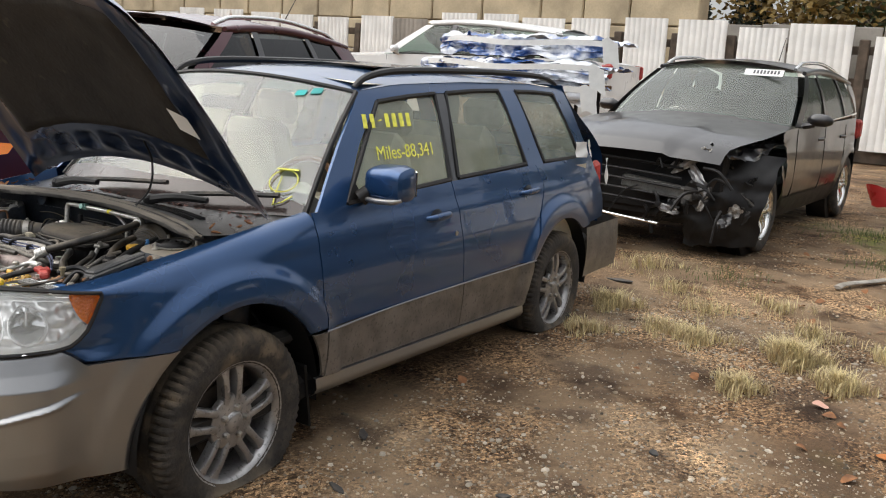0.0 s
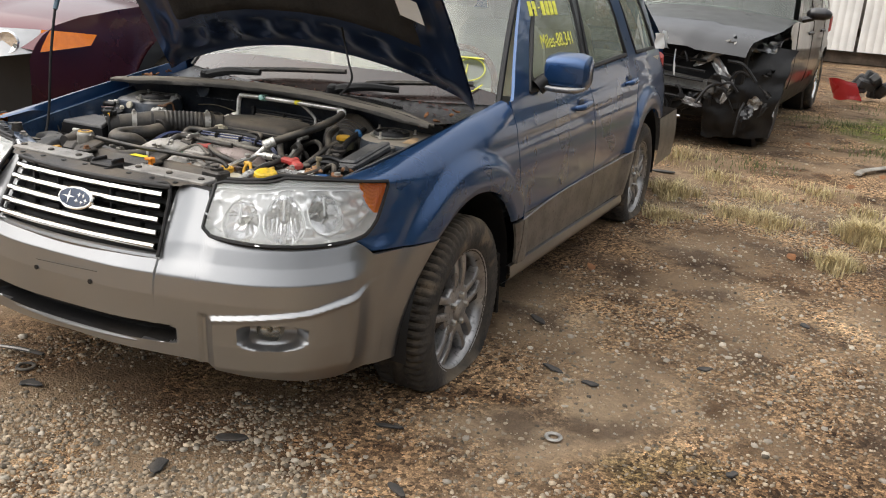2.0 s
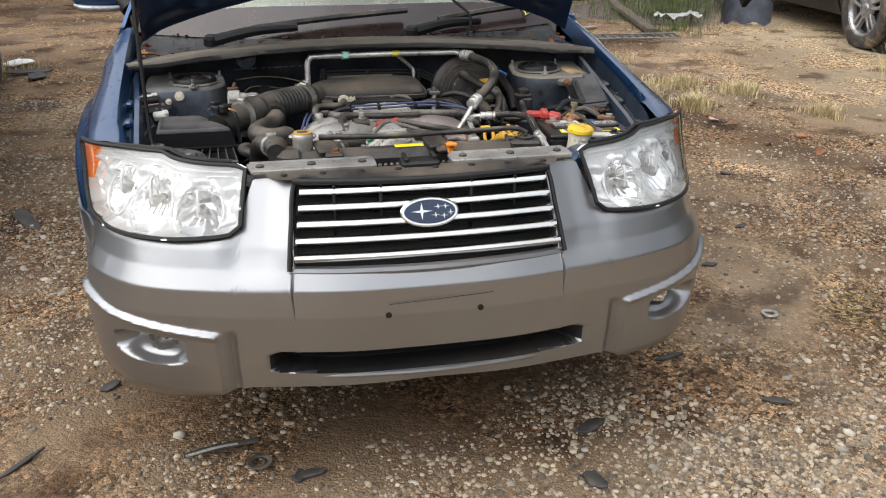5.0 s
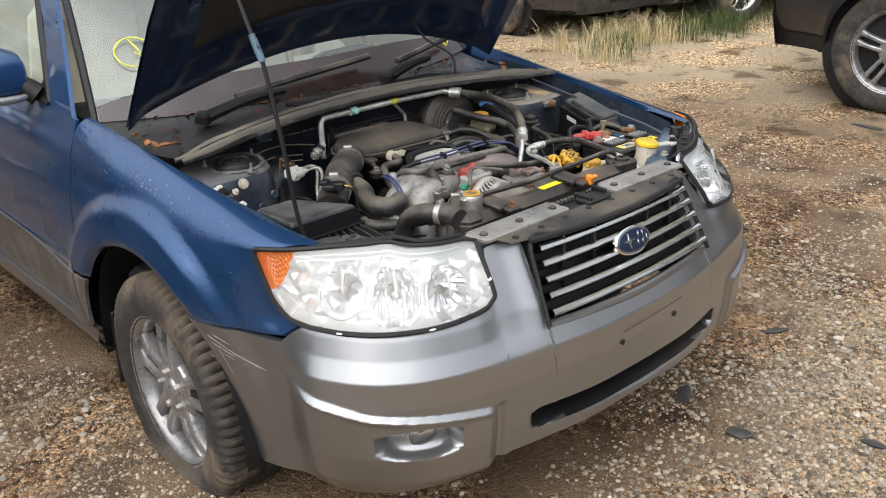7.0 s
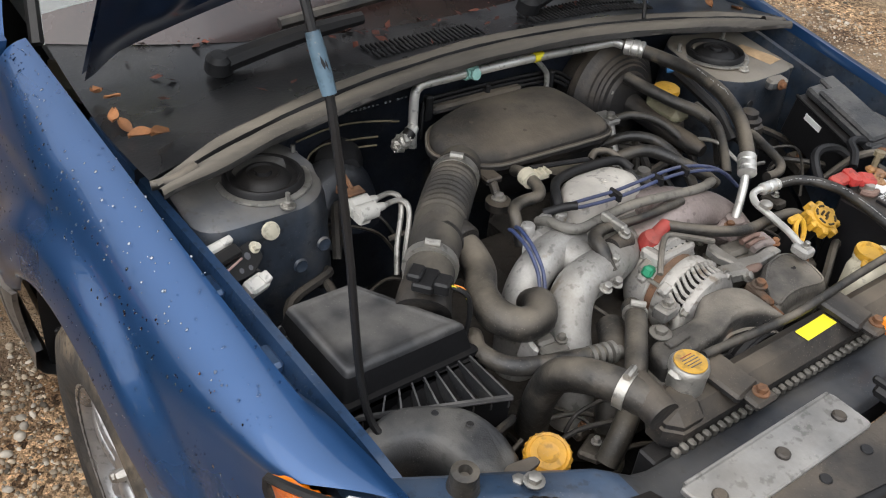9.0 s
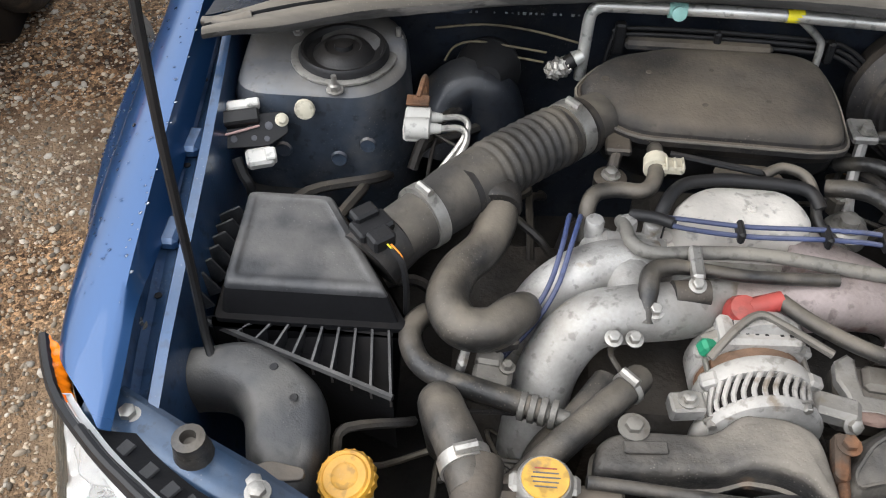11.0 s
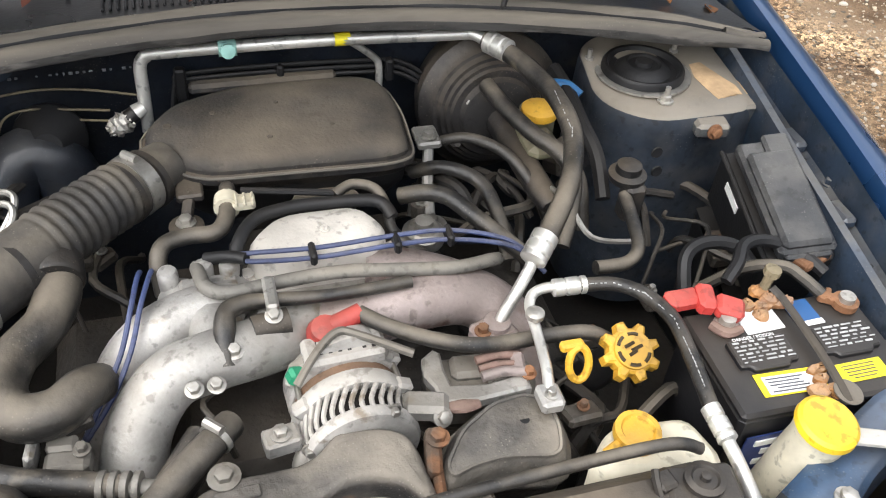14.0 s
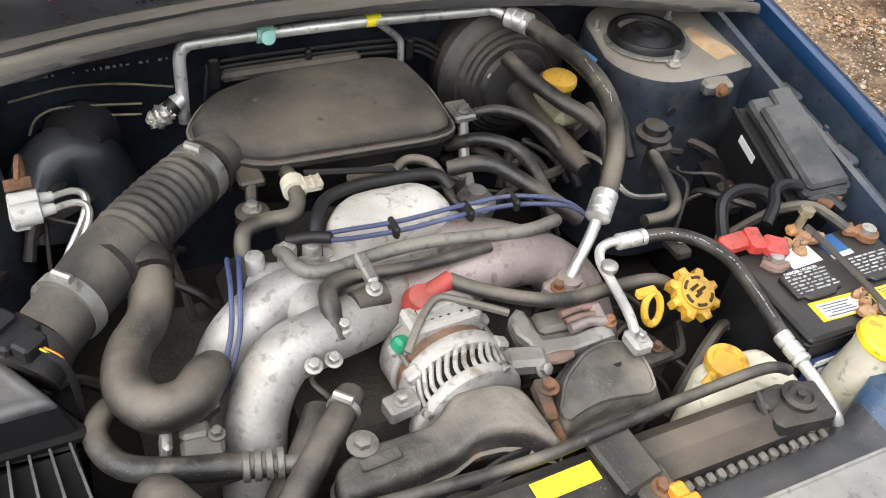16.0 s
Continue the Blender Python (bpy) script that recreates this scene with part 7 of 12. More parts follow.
hose("wiring_rod", [(-0.078, -0.122, 0.752), (0.0, -0.140, 0.752), (0.045, -0.148, 0.750)], 0.0045, BLACK, "straight black conduit", seg=8)
hose("fuel_hose", [(0.035, -0.15, 0.750), (0.06, -0.138, 0.754), (0.088, -0.148, 0.75), (0.098, -0.175, 0.738), (0.10, -0.205, 0.725), (0.13, -0.245, 0.715), (0.16, -0.27, 0.71)], 0.007, RUBBER, "black fuel hose", seg=10)
hose("conduit", [(-0.102, -0.25, 0.70), (-0.094, -0.215, 0.738), (-0.070, -0.178, 0.748), (-0.03, -0.163, 0.748), (0.012, -0.160, 0.747), (0.085, -0.166, 0.745), (0.102, -0.19, 0.735)], 0.0085, BLACK, "ribbed black conduit", seg=10)
hose("brake_vacuum_hose", [(0.125, -0.135, 0.722), (0.155, -0.150, 0.735), (0.182, -0.168, 0.737), (0.21, -0.205, 0.728), (0.238, -0.237, 0.715), (0.27, -0.255, 0.69)], 0.0115, RUBBER, "black vacuum hose", seg=12)
hose("heater_hose", [(0.16, -0.06, 0.70), (0.20, -0.09, 0.725), (0.24, -0.13, 0.722), (0.25, -0.19, 0.70), (0.25, -0.23, 0.67)], 0.010, RUBBER, "", None, seg=10)
hose("heater_hose", [(0.18, -0.02, 0.71), (0.24, -0.04, 0.735), (0.29, -0.08, 0.73), (0.32, -0.13, 0.70), (0.335, -0.16, 0.66)], 0.008, RUBBER, "", None, seg=10)
hose("coolant_pipe", [(-0.142, -0.222, 0.725), (-0.140, -0.245, 0.737), (-0.133, -0.276, 0.742), (-0.108, -0.289, 0.742), (-0.05, -0.283, 0.742), (0.02, -0.281, 0.742), (0.097, -0.293, 0.742), (0.156, -0.299, 0.74), (0.20, -0.290, 0.735), (0.215, -0.275, 0.72)], 0.0085, mat("grey_painted_pipe", (0.2, 0.19, 0.17), 0.6, 0.3, 0.25, 12, 160, 0.15, dust=0.6, dust_color=(0.3, 0.26, 0.2)), "grey dusty coolant pipe", seg=10)
hose("coolant_pipe", [(-0.122, -0.372, 0.715), (-0.120, -0.345, 0.738), (-0.115, -0.322, 0.745), (-0.095, -0.312, 0.745), (-0.07, -0.311, 0.744), (0.0, -0.316, 0.742), (0.095, -0.313, 0.742)], [0.012, 0.012, 0.0115, 0.0105, 0.0085, 0.0075, 0.0075], RUBBER, "rubber-ended coolant pipe", seg=10)
g = Geo()
g.box((-0.066, -0.312, 0.752), (0.014, 0.05, 0.016), 0.003)
pb = bay("pipe_bracket", g, STEEL, "small pipe bracket")
bolt((-0.066, -0.337, 0.745), (0, -0.4, 1), parent=pb, r=0.008, m=STEEL)
hose("vacuum_canister", [(-0.09, -0.338, 0.728), (-0.05, -0.332, 0.728)], 0.016, DUSTY, "small grey vacuum canister", seg=14)
for k, dz in enumerate((0.0, 0.006)):
    ld = hose("ignition_lead", [(-0.128, -0.222, 0.735), (-0.115, -0.232, 0.746), (-0.078, -0.252 + 0.008 * k, 0.750 + dz), (0.0, -0.262 + 0.010 * k, 0.752 + dz), (0.094, -0.261 + 0.010 * k, 0.754 + dz), (0.162, -0.264 + 0.010 * k, 0.752 + dz), (0.233, -0.281 + 0.01 * k, 0.742), (0.27, -0.30, 0.71)], 0.0031, BLUE_WIRE, "blue ignition lead", seg=8)
    hose("ignition_lead", [(-0.205 + 0.013 * k, -0.225, 0.732), (-0.208 + 0.013 * k, -0.24, 0.737), (-0.216 + 0.010 * k, -0.285, 0.735), (-0.230 + 0.010 * k, -0.33, 0.715), (-0.256 + 0.01 * k, -0.362, 0.68), (-0.29, -0.39, 0.63)], 0.0031, BLUE_WIRE, "blue ignition lead", seg=8)
hose("lead_boot", [(-0.130, -0.220, 0.735), (-0.105, -0.235, 0.747), (-0.085, -0.248, 0.752)], 0.0075, BLACK, "black lead boot", seg=10)
for x in (-0.01, 0.09, 0.155):
    g = Geo()
    g.box((x, -0.258, 0.755), (0.008, 0.028, 0.018), 0.003)
    bay("lead_clip", g, BLACK)
g = Geo()
g.lathe([(0.028, 0), (0.028, 0.015), (0.02, 0.022), (0.012, 0.022), (0.012, 0.034), (0.004, 0.035)], (0.145, -0.185, 0.685), (0, 0, 1), 18)
bay("engine_mount_stop", g, STEEL, "round metal pitching stopper mount")

# alternator
def alternator():
    c, ax = Vector((0.003, -0.405, 0.655)), Vector((0.06, -1.0, 0.02)).normalized()
    g = Geo()
    g.lathe([(0.02, -0.065), (0.05, -0.062), (0.062, -0.05), (0.066, -0.044), (0.066, -0.013), (0.0625, -0.010), (0.058, -0.010)], c, ax, 44)
    CHALK = mat("chalky_aluminium", (0.52, 0.50, 0.47), 0.62, 0.35, 0.25, 12, 200, 0.15, dust=0.35, dust_color=(0.33, 0.28, 0.21), spots=(30, 0.62, (0.22, 0.18, 0.14)))
    al = bay("alternator", g, CHALK, "dirty cast-aluminium alternator")
    g = Geo()
    g.lathe([(0.060, -0.02), (0.0605, 0.018)], c, ax, 36)
    bay("stator", g, COPPER, "copper-brown stator core", al)
    g = Geo()
    g.lathe([(0.058, 0.006), (0.0660, 0.006), (0.0675, 0.009), (0.0675, 0.022), (0.0655, 0.026), (0.058, 0.026)], c, ax, 48)
    g.lathe([(0.045, 0.054), (0.0615, 0.054), (0.0645, 0.057), (0.0645, 0.063), (0.061, 0.068), (0.050, 0.071), (0.012, 0.072)], c, ax, 40)
    bay("front_housing", g, CHALK, "", al)
    q = Vector((0, 0, 1)).rotation_difference(ax).to_matrix()
    for k in range(36):
        a0 = 2 * math.pi * k / 36
        e = q @ Vector((math.cos(a0), math.sin(a0), 0))
        e2 = q @ Vector((math.cos(a0 + 0.20), math.sin(a0 + 0.20), 0))
        g = Geo()
        g.tube([c + ax * 0.024 + e * 0.0625, c + ax * 0.046 + e2 * 0.0625, c + ax * 0.060 + e2 * 0.0615], [0.0031, 0.0030, 0.0030], 7, fine=3)
        bay("fan_rib", g, CHALK, "", al)
    for k in range(5):
        a0 = radians(66 + 12 * k)
        e = q @ Vector((math.cos(a0), math.sin(a0), 0))
        g = Geo()
        p = c - ax * 0.042 + e * 0.0645
        g.tube([p - ax * 0.009, p + ax * 0.009], 0.0026, 6)
        bay("vent_slot", g, BLACK, "", al)
    for dx, dy, w_, d_ in ((-0.045, 0.028, 0.030, 0.020), (0.040, 0.030, 0.026, 0.030)):
        g = Geo()
        g.box((c.x + dx, c.y + dy, c.z + 0.042), (w_, d_, 0.026), 0.005, (0, 30 * (1 if dx > 0 else -1), 8))
        bay("housing_lug", g, ALU, "", al)
    g = Geo()
    g.tube([(-0.050, -0.460, 0.668), (-0.058, -0.470, 0.650), (-0.055, -0.478, 0.625)], [0.011, 0.013, 0.012], 12)
    bay("housing_lug", g, ALU, "", al)
    for p in ((-0.052, -0.468, 0.676), (0.040, -0.462, 0.710)):
        bolt(p, (0.06, -1, 0.1), parent=al, r=0.006, m=STEEL)
    g = Geo()
    g.tube([(0.0, -0.352, 0.700), (0.003, -0.366, 0.716), (0.004, -0.384, 0.722)], [0.040, 0.036, 0.030], 20, flat=0.5)
    g.box((0.004, -0.374, 0.713), (0.092, 0.042, 0.022), 0.005, (0, 0, 3))
    bay("rear_cover", g, CHALK, "", al)
    for k in range(6):
        g = Geo()
        g.box((-0.024 + 0.0105 * k + (0.006 if k > 3 else 0), -0.3755, 0.7235), (0.0045, 0.020, 0.002), 0.0006, (0, 0, 6))
        bay("vent_slot", g, BLACK, "", al)
    for sx_ in (-1, 1):
        e = Vector((0.999 * sx_, 0.06 * sx_, 0)) * 0.055 + Vector((0, 0, 0.034))
        for along, sz_ in ((0.018, (0.022, 0.018, 0.020)), (-0.024, (0.020, 0.016, 0.018))):
            g = Geo()
            g.box(c + e + ax * along, sz_, 0.004, (0, 30 * sx_, 3))
            bay("housing_ear", g, CHALK, "", al)
        g = Geo()
        g.tube([c + e - ax * 0.030, c + e + ax * 0.024], 0.0035, 8)
        bay("through_bolt", g, STEEL, "", al)
    core = Geo()
    core.lathe([(0.055, 0.015), (0.055, 0.056), (0.02, 0.06)], c, ax, 24)
    bay("fan_core", core, BLACK, "", al)
    g = Geo()
    g.box((0.078, -0.452, 0.690), (0.05, 0.03, 0.025), 0.006, (0, 0, -15))
    g.tube([(0.06, -0.44, 0.675), (0.09, -0.455, 0.69)], 0.014, 12)
    lug = bay("alternator_lug", g, ALU, "", al)
    bolt((0.092, -0.470, 0.69), (0.2, -0.6, 0.6), parent=lug, r=0.009, m=STEEL)
    g = Geo()
    g.box((-0.078, -0.456, 0.682), (0.038, 0.026, 0.022), 0.003, (0, 0, 8))
    lug = bay("adjuster_block", g, ALU, "", al)
    bolt((-0.078, -0.456, 0.693), parent=lug, r=0.009)
    g = Geo()
    g.lathe([(0.020, -0.015), (0.021, 0.0), (0.016, 0.012), (0.004, 0.015)], (-0.013, -0.352, 0.722), (0, -0.3, 1), 18)
    g.tube([(-0.005, -0.350, 0.725), (0.03, -0.340, 0.733)], [0.013, 0.011], 12)
    bay("terminal_boot", g, RED, "faded red rubber terminal boot", al)
    g = Geo()
    g.box((-0.050, -0.388, 0.700), (0.024, 0.018, 0.018), 0.004, (10, 20, 20))
    bay("green_plug", g, GREEN, "green wiring plug", al)
    hose("bracket_bar", [(-0.054, -0.412, 0.712), (-0.028, -0.386, 0.730), (-0.003, -0.369, 0.738), (0.02, -0.376, 0.736), (0.075, -0.405, 0.724)], 0.0050, DULL, "", al, seg=8)
    hose("charging_cable", [(0.028, -0.341, 0.733), (0.055, -0.368, 0.733), (0.10, -0.393, 0.728), (0.145, -0.406, 0.722), (0.19, -0.402, 0.712), (0.235, -0.400, 0.71), (0.288, -0.407, 0.71), (0.32, -0.42, 0.69)], 0.0092, RUBBER, "thick black cable conduit", al, seg=12)
    return al


alternator()

# power steering pump and belt covers
g = Geo()
g.box((0.145, -0.415, 0.655), (0.11, 0.07, 0.05), 0.010, (0, 0, -6))
g.box((0.150, -0.405, 0.680), (0.060, 0.034, 0.020), 0.006, (0, 0, -6))
g.lathe([(0.030, -0.02), (0.030, 0.012), (0.024, 0.016)], (0.185, -0.425, 0.668), (0.3, -0.6, 0.6), 22)
ps = bay("steering_pump", g, DULL, "grimy power steering pump")
g = Geo()
g.plate([(0.086, -0.415), (0.089, -0.390), (0.105, -0.379), (0.112, -0.386), (0.110, -0.412), (0.112, -0.434), (0.150, -0.440), (0.199, -0.434), (0.199, -0.456), (0.137, -0.460), (0.096, -0.456), (0.093, -0.433)], 0.014, Matrix.Translation((0, 0, 0.682)), 0.003)
bay("pump_bracket", g, ALU, "", ps)
g = Geo()
g.box((0.100, -0.415, 0.676), (0.010, 0.034, 0.026), 0.003, (0, 12, -8))
bay("pump_slot", g, BLACK, "", ps)
g = Geo()
g.tube([(0.098, -0.459, 0.690), (0.118, -0.463, 0.692), (0.136, -0.461, 0.690)], [0.007, 0.009, 0.006], 10, flat=0.7)
bay("rusty_edge", g, RUST_RED, "rust-red bracket edge", ps)
for dy, r in ((0.0, 0.0055), (-0.013, 0.0045), (-0.024, 0.006)):
    hose("pump_rod", [(0.146, -0.412 + dy, 0.702), (0.172, -0.411 + dy, 0.704), (0.198, -0.414 + dy, 0.700)], r, RUST_RED if dy > -0.02 else ALU_PINK, "", ps, seg=10)
g = Geo()
g.box((0.192, -0.425, 0.698), (0.016, 0.03, 0.018), 0.004, (0, 0, -10))
bay("rod_block", g, ALU_PINK, "", ps)
bolt((0.200, -0.440, 0.698), parent=ps, r=0.007, m=RUST)
BELT = mat("dusty_belt_cover", (0.040, 0.038, 0.037), 0.55, 0.0, 0.35, 12, 160, 0.35, dust=0.9, dust_color=(0.30, 0.262, 0.21), spots=(13, 0.66, (0.20, 0.105, 0.05)), dust_scale=8, dust_min=0.15)
g = Geo()
bcv = [(-0.182, -0.552), (-0.178, -0.514), (-0.160, -0.500), (-0.118, -0.495), (-0.066, -0.494), (-0.046, -0.484), (-0.030, -0.473), (0.018, -0.470), (0.044, -0.482), (0.058, -0.505), (0.066, -0.572), (0.048, -0.574), (0.030, -0.548), (0.006, -0.538), (-0.024, -0.536), (-0.060, -0.544), (-0.120, -0.548)]
b7 = lambda d, zz: [(x, y, zz + 0.010 * smooth(-0.05, -0.02, x) - 0.012 * smooth(0.045, 0.064, x) + 0.004 * noise.noise((x * 30, y * 30, 1.0))) for x, y in rounded(inset(bcv, d), 0.010, 3)]
loft(g, [b7(0.003, 0.610), b7(0.001, 0.650), b7(-0.003, 0.653), b7(-0.003, 0.660), b7(0.001, 0.662), b7(0.001, 0.684), b7(0.003, 0.690), b7(0.007, 0.694), b7(0.012, 0.695)])
bl = bay("belt_cover", g, BELT, "dusty black drive belt cover with rust stains", sharp=50)
for x, y in ((-0.128, -0.520), (0.0, -0.492)):
    g = Geo()
    g.box((x, y, 0.697), (0.045, 0.014, 0.004), 0.0015, (0, 0, 4))
    bay("cover_rib", g, BELT, "", bl)
rc = [(0.070, -0.560), (0.068, -0.524), (0.098, -0.484), (0.145, -0.456), (0.194, -0.451), (0.222, -0.474), (0.224, -0.514), (0.213, -0.548), (0.192, -0.555), (0.143, -0.545), (0.112, -0.547)]
g = Geo()
r6 = lambda d, zz: [(x, y, zz + 0.10 * (y + 0.50)) for x, y in rounded(inset(rc, d), 0.012, 3)]
loft(g, [r6(0.006, 0.625), r6(0.003, 0.655), r6(-0.003, 0.657), r6(-0.003, 0.664), r6(0.002, 0.667), r6(0.004, 0.678), r6(0.008, 0.687), r6(0.013, 0.692), r6(0.018, 0.694)])
bc = bay("belt_cover", g, BELT, "domed dusty black drive belt cover", sharp=60)
g = Geo()
rim_ = [Vector(p) for p in r6(0.013, 0.6920)]
g.tube(rim_ + rim_[:1], 0.0028, 6, fine=1)
bay("cover_ridge", g, BELT, "", bc)
g = Geo()
g.box((0.070, -0.512, 0.690), (0.016, 0.055, 0.020), 0.004, (0, 8, -12))
g.box((0.068, -0.545, 0.676), (0.012, 0.040, 0.03), 0.004, (0, 0, -8))
bay("cover_flange", g, RUST, "", bc)
# black disc in place of a shaded dimple
g = Geo()
g.lathe([(0.0065, 0), (0.0055, 0.001), (0.001, 0.001)], (0.176, -0.495, 0.6935), (0, 0, 1), 12)
bay("cover_dimple", g, BLACK, "", bc)
bolt((0.077, -0.503, 0.702), parent=bc, r=0.010, m=RUST)
bolt((-0.139, -0.497, 0.696), parent=bl, r=0.011, m=DULL, washer=1.8)
g = Geo()
for x, y, r in ((-0.06, -0.565, 0.045), (0.02, -0.56, 0.06), (0.13, -0.585, 0.05)):
    g.lathe([(r, -0.012), (r, -0.008), (r - 0.006, -0.004), (r - 0.006, 0.004), (r, 0.008), (r, 0.012)], (x, y, 0.615), (0, 1, 0), 30)
bay("drive_pulley", g, BLACK)

# oil filler, dipstick
g = Geo()
prof_n = 8
vs = []
ctr, axo = Vector((0.320, -0.439, 0.700)), Vector((0.02, -0.45, 0.9)).normalized()
qo = Vector((0, 0, 1)).rotation_difference(axo).to_matrix()
pl = []
for k in range(prof_n * 6):
    a0 = 2 * math.pi * k / (prof_n * 6)
    rr = 0.031 + 0.0042 * (1 if (k % 6) in (0, 1, 2) else -1)
    pl.append((rr * math.cos(a0), rr * math.sin(a0)))
mo = Matrix.Translation(ctr) @ qo.to_4x4()
g.plate(pl, 0.018, mo, 0.003)
g.lathe([(0.023, 0.018), (0.0225, 0.022), (0.020, 0.022)], ctr, axo, 24)
oil = bay("oil_filler_cap", g, YELLOW, "yellow notched oil filler cap")
g = Geo()
for k in range(5):
    a0 = radians(60 + 60 * k)
    a1 = a0 + radians(38)
    ring = [mo @ Vector((0.0185 * math.cos(a0 + (a1 - a0) * j / 4), 0.0185 * math.sin(a0 + (a1 - a0) * j / 4), 0.0225)) for j in range(5)]
    g.tube(ring, 0.0022, 5, fine=2)
for dx, dy, w_ in ((-0.004, 0.004, 0.012), (0.004, -0.001, 0.014), (-0.002, -0.006, 0.010)):
    g.tube([mo @ Vector((dx - w_ / 2, dy, 0.0225)), mo @ Vector((dx + w_ / 2, dy + 0.004, 0.0225))], 0.0022, 5)
bay("cap_mark", g, mat("dark_brown_print", (0.045, 0.030, 0.012), 0.6), "dark oil can marking", oil)
hose("filler_neck", [(0.320, -0.43, 0.70), (0.318, -0.415, 0.66), (0.30, -0.38, 0.58)], 0.022, BLACK, "", oil, seg=16)
g = Geo()
g.tube([(0.257 + 0.012 * math.cos(a), -0.445 + 0.008 * math.sin(a), 0.707 + 0.019 * math.sin(a)) for a in [2 * math.pi * k / 20 for k in range(21)]], 0.0048, 8, fine=2)
g.box((0.250, -0.433, 0.726), (0.028, 0.012, 0.012), 0.003)
bay("dipstick_handle", g, YELLOW, "orange-yellow dipstick loop")

# brake booster and master cylinder
g = Geo()
g.lathe([(0.030, 0.060), (0.055, 0.055), (0.060, 0.046), (0.070, 0.046), (0.073, 0.041), (0.078, 0.041), (0.081, 0.035), (0.086, 0.035), (0.090, 0.027), (0.095, 0.026), (0.099, 0.016), (0.105, 0.012), (0.1135, 0.006), (0.1135, -0.012), (0.106, -0.02), (0.104, -0.05), (0.08, -0.08)], (0.315, 0.075, 0.715), (0, -1, 0.12), 44)
bs = bay("brake_booster", g, DUSTY, "dusty black brake booster")
for dx, dz in ((-0.045, 0.03), (0.045, -0.03), (-0.06, -0.04)):
    bolt((0.315 + dx, 0.035, 0.715 + dz), (0, -1, 0.1), parent=bs, r=0.008)
g = Geo()
g.tube([(0.318, 0.02, 0.715), (0.322, -0.05, 0.705), (0.328, -0.14, 0.700), (0.330, -0.17, 0.698)], [0.024, 0.020, 0.019, 0.012], 16)
bay("master_cylinder", g, DUSTY, "cast master cylinder", bs)
g = Geo()
g.box((0.348, -0.05, 0.728), (0.05, 0.09, 0.03), 0.012)
g.lathe([(0.027, -0.02), (0.027, 0.012)], (0.356, -0.022, 0.745), (0, 0, 1), 22)
bay("fluid_reservoir", g, mat("dirty_reservoir", (0.20, 0.19, 0.12), 0.6, 0, 0.3, 14, 120, 0.1, dust=0.6), "cloudy brake fluid reservoir", bs)
g = Geo()
g.lathe([(0.026, 0), (0.027, 0.004), (0.026, 0.011), (0.022, 0.014), (0.004, 0.016)], (0.353, -0.034, 0.757), (0, 0, 1), 26)
bay("reservoir_cap", g, YELLOW, "yellow reservoir cap", bs)
hose("booster_hose", [(0.288, 0.02, 0.78), (0.30, -0.03, 0.774), (0.322, -0.085, 0.765), (0.35, -0.125, 0.755), (0.368, -0.16, 0.73), (0.37, -0.19, 0.67)], 0.012, RUBBER, "", bs, seg=12)
hose("booster_hose", [(0.365, -0.10, 0.755), (0.36, -0.16, 0.745), (0.345, -0.20, 0.72), (0.32, -0.24, 0.69)], 0.010, RUBBER, "", bs, seg=12)
hose("brake_line", [(0.335, -0.14, 0.71), (0.34, -0.19, 0.725), (0.36, -0.24, 0.70), (0.42, -0.25, 0.69)], 0.004, STEEL, "", bs, seg=6)
g = Geo()
g.lathe([(0.024, 0), (0.026, 0.004), (0.026, 0.010), (0.018, 0.014), (0.017, 0.024), (0.010, 0.028)], (0.425, -0.185, 0.745), (0, 0, 1), 22)
g.box((0.43, -0.20, 0.72), (0.03, 0.03, 0.06), 0.006)
vv = bay("purge_valve", g, DUSTY, "small black purge valve")
hose("valve_hose", [(0.415, -0.205, 0.735), (0.41, -0.24, 0.73), (0.40, -0.29, 0.72), (0.375, -0.31, 0.715), (0.33, -0.315, 0.72)], 0.009, RUBBER, "", vv, seg=10)
hose("wiring_loom", [(0.395, 0.03, 0.79), (0.40, -0.02, 0.78), (0.40, -0.08, 0.765), (0.405, -0.13, 0.745), (0.40, -0.18, 0.71)], 0.011, BLACK, "black wiring loom", None, seg=8)
hose("blue_connector", [(0.382, 0.0, 0.785), (0.40, -0.012, 0.788), (0.415, -0.03, 0.78)], 0.007, mat("blue_plastic", (0.03, 0.13, 0.30), 0.5), "blue wiring connector", None, seg=8)

# battery corner
g = Geo()
m_b = Matrix.Translation((0.498, -0.500, 0)) @ pose(0, 0, 0, 0, 0, -1)
g.box((0, 0, 0.63), (0.218, 0.145, 0.19), 0.006)
g.box((0, 0, 0.729), (0.222, 0.149, 0.012), 0.004)
CASE = mat("battery_case", (0.012, 0.012, 0.014), 0.42, 0, 0.3, 14, 120, 0.06, dust=0.16)
bt = bay("battery", g.moved(m_b), CASE, "black car battery with white and yellow labels")
for px_ in (-0.048, 0.058):
    g = Geo()
    g.plate(rounded([(px_ - 0.036, -0.017), (px_ - 0.025, -0.017), (px_ - 0.022, -0.023), (px_ + 0.022, -0.023), (px_ + 0.025, -0.017), (px_ + 0.036, -0.017), (px_ + 0.036, 0.021), (px_ - 0.036, 0.021)], 0.003, 2), 0.008, Matrix.Translation((0, 0, 0.734)), 0.002)
    bay("cell_cover", g.moved(m_b), CASE, "", bt)
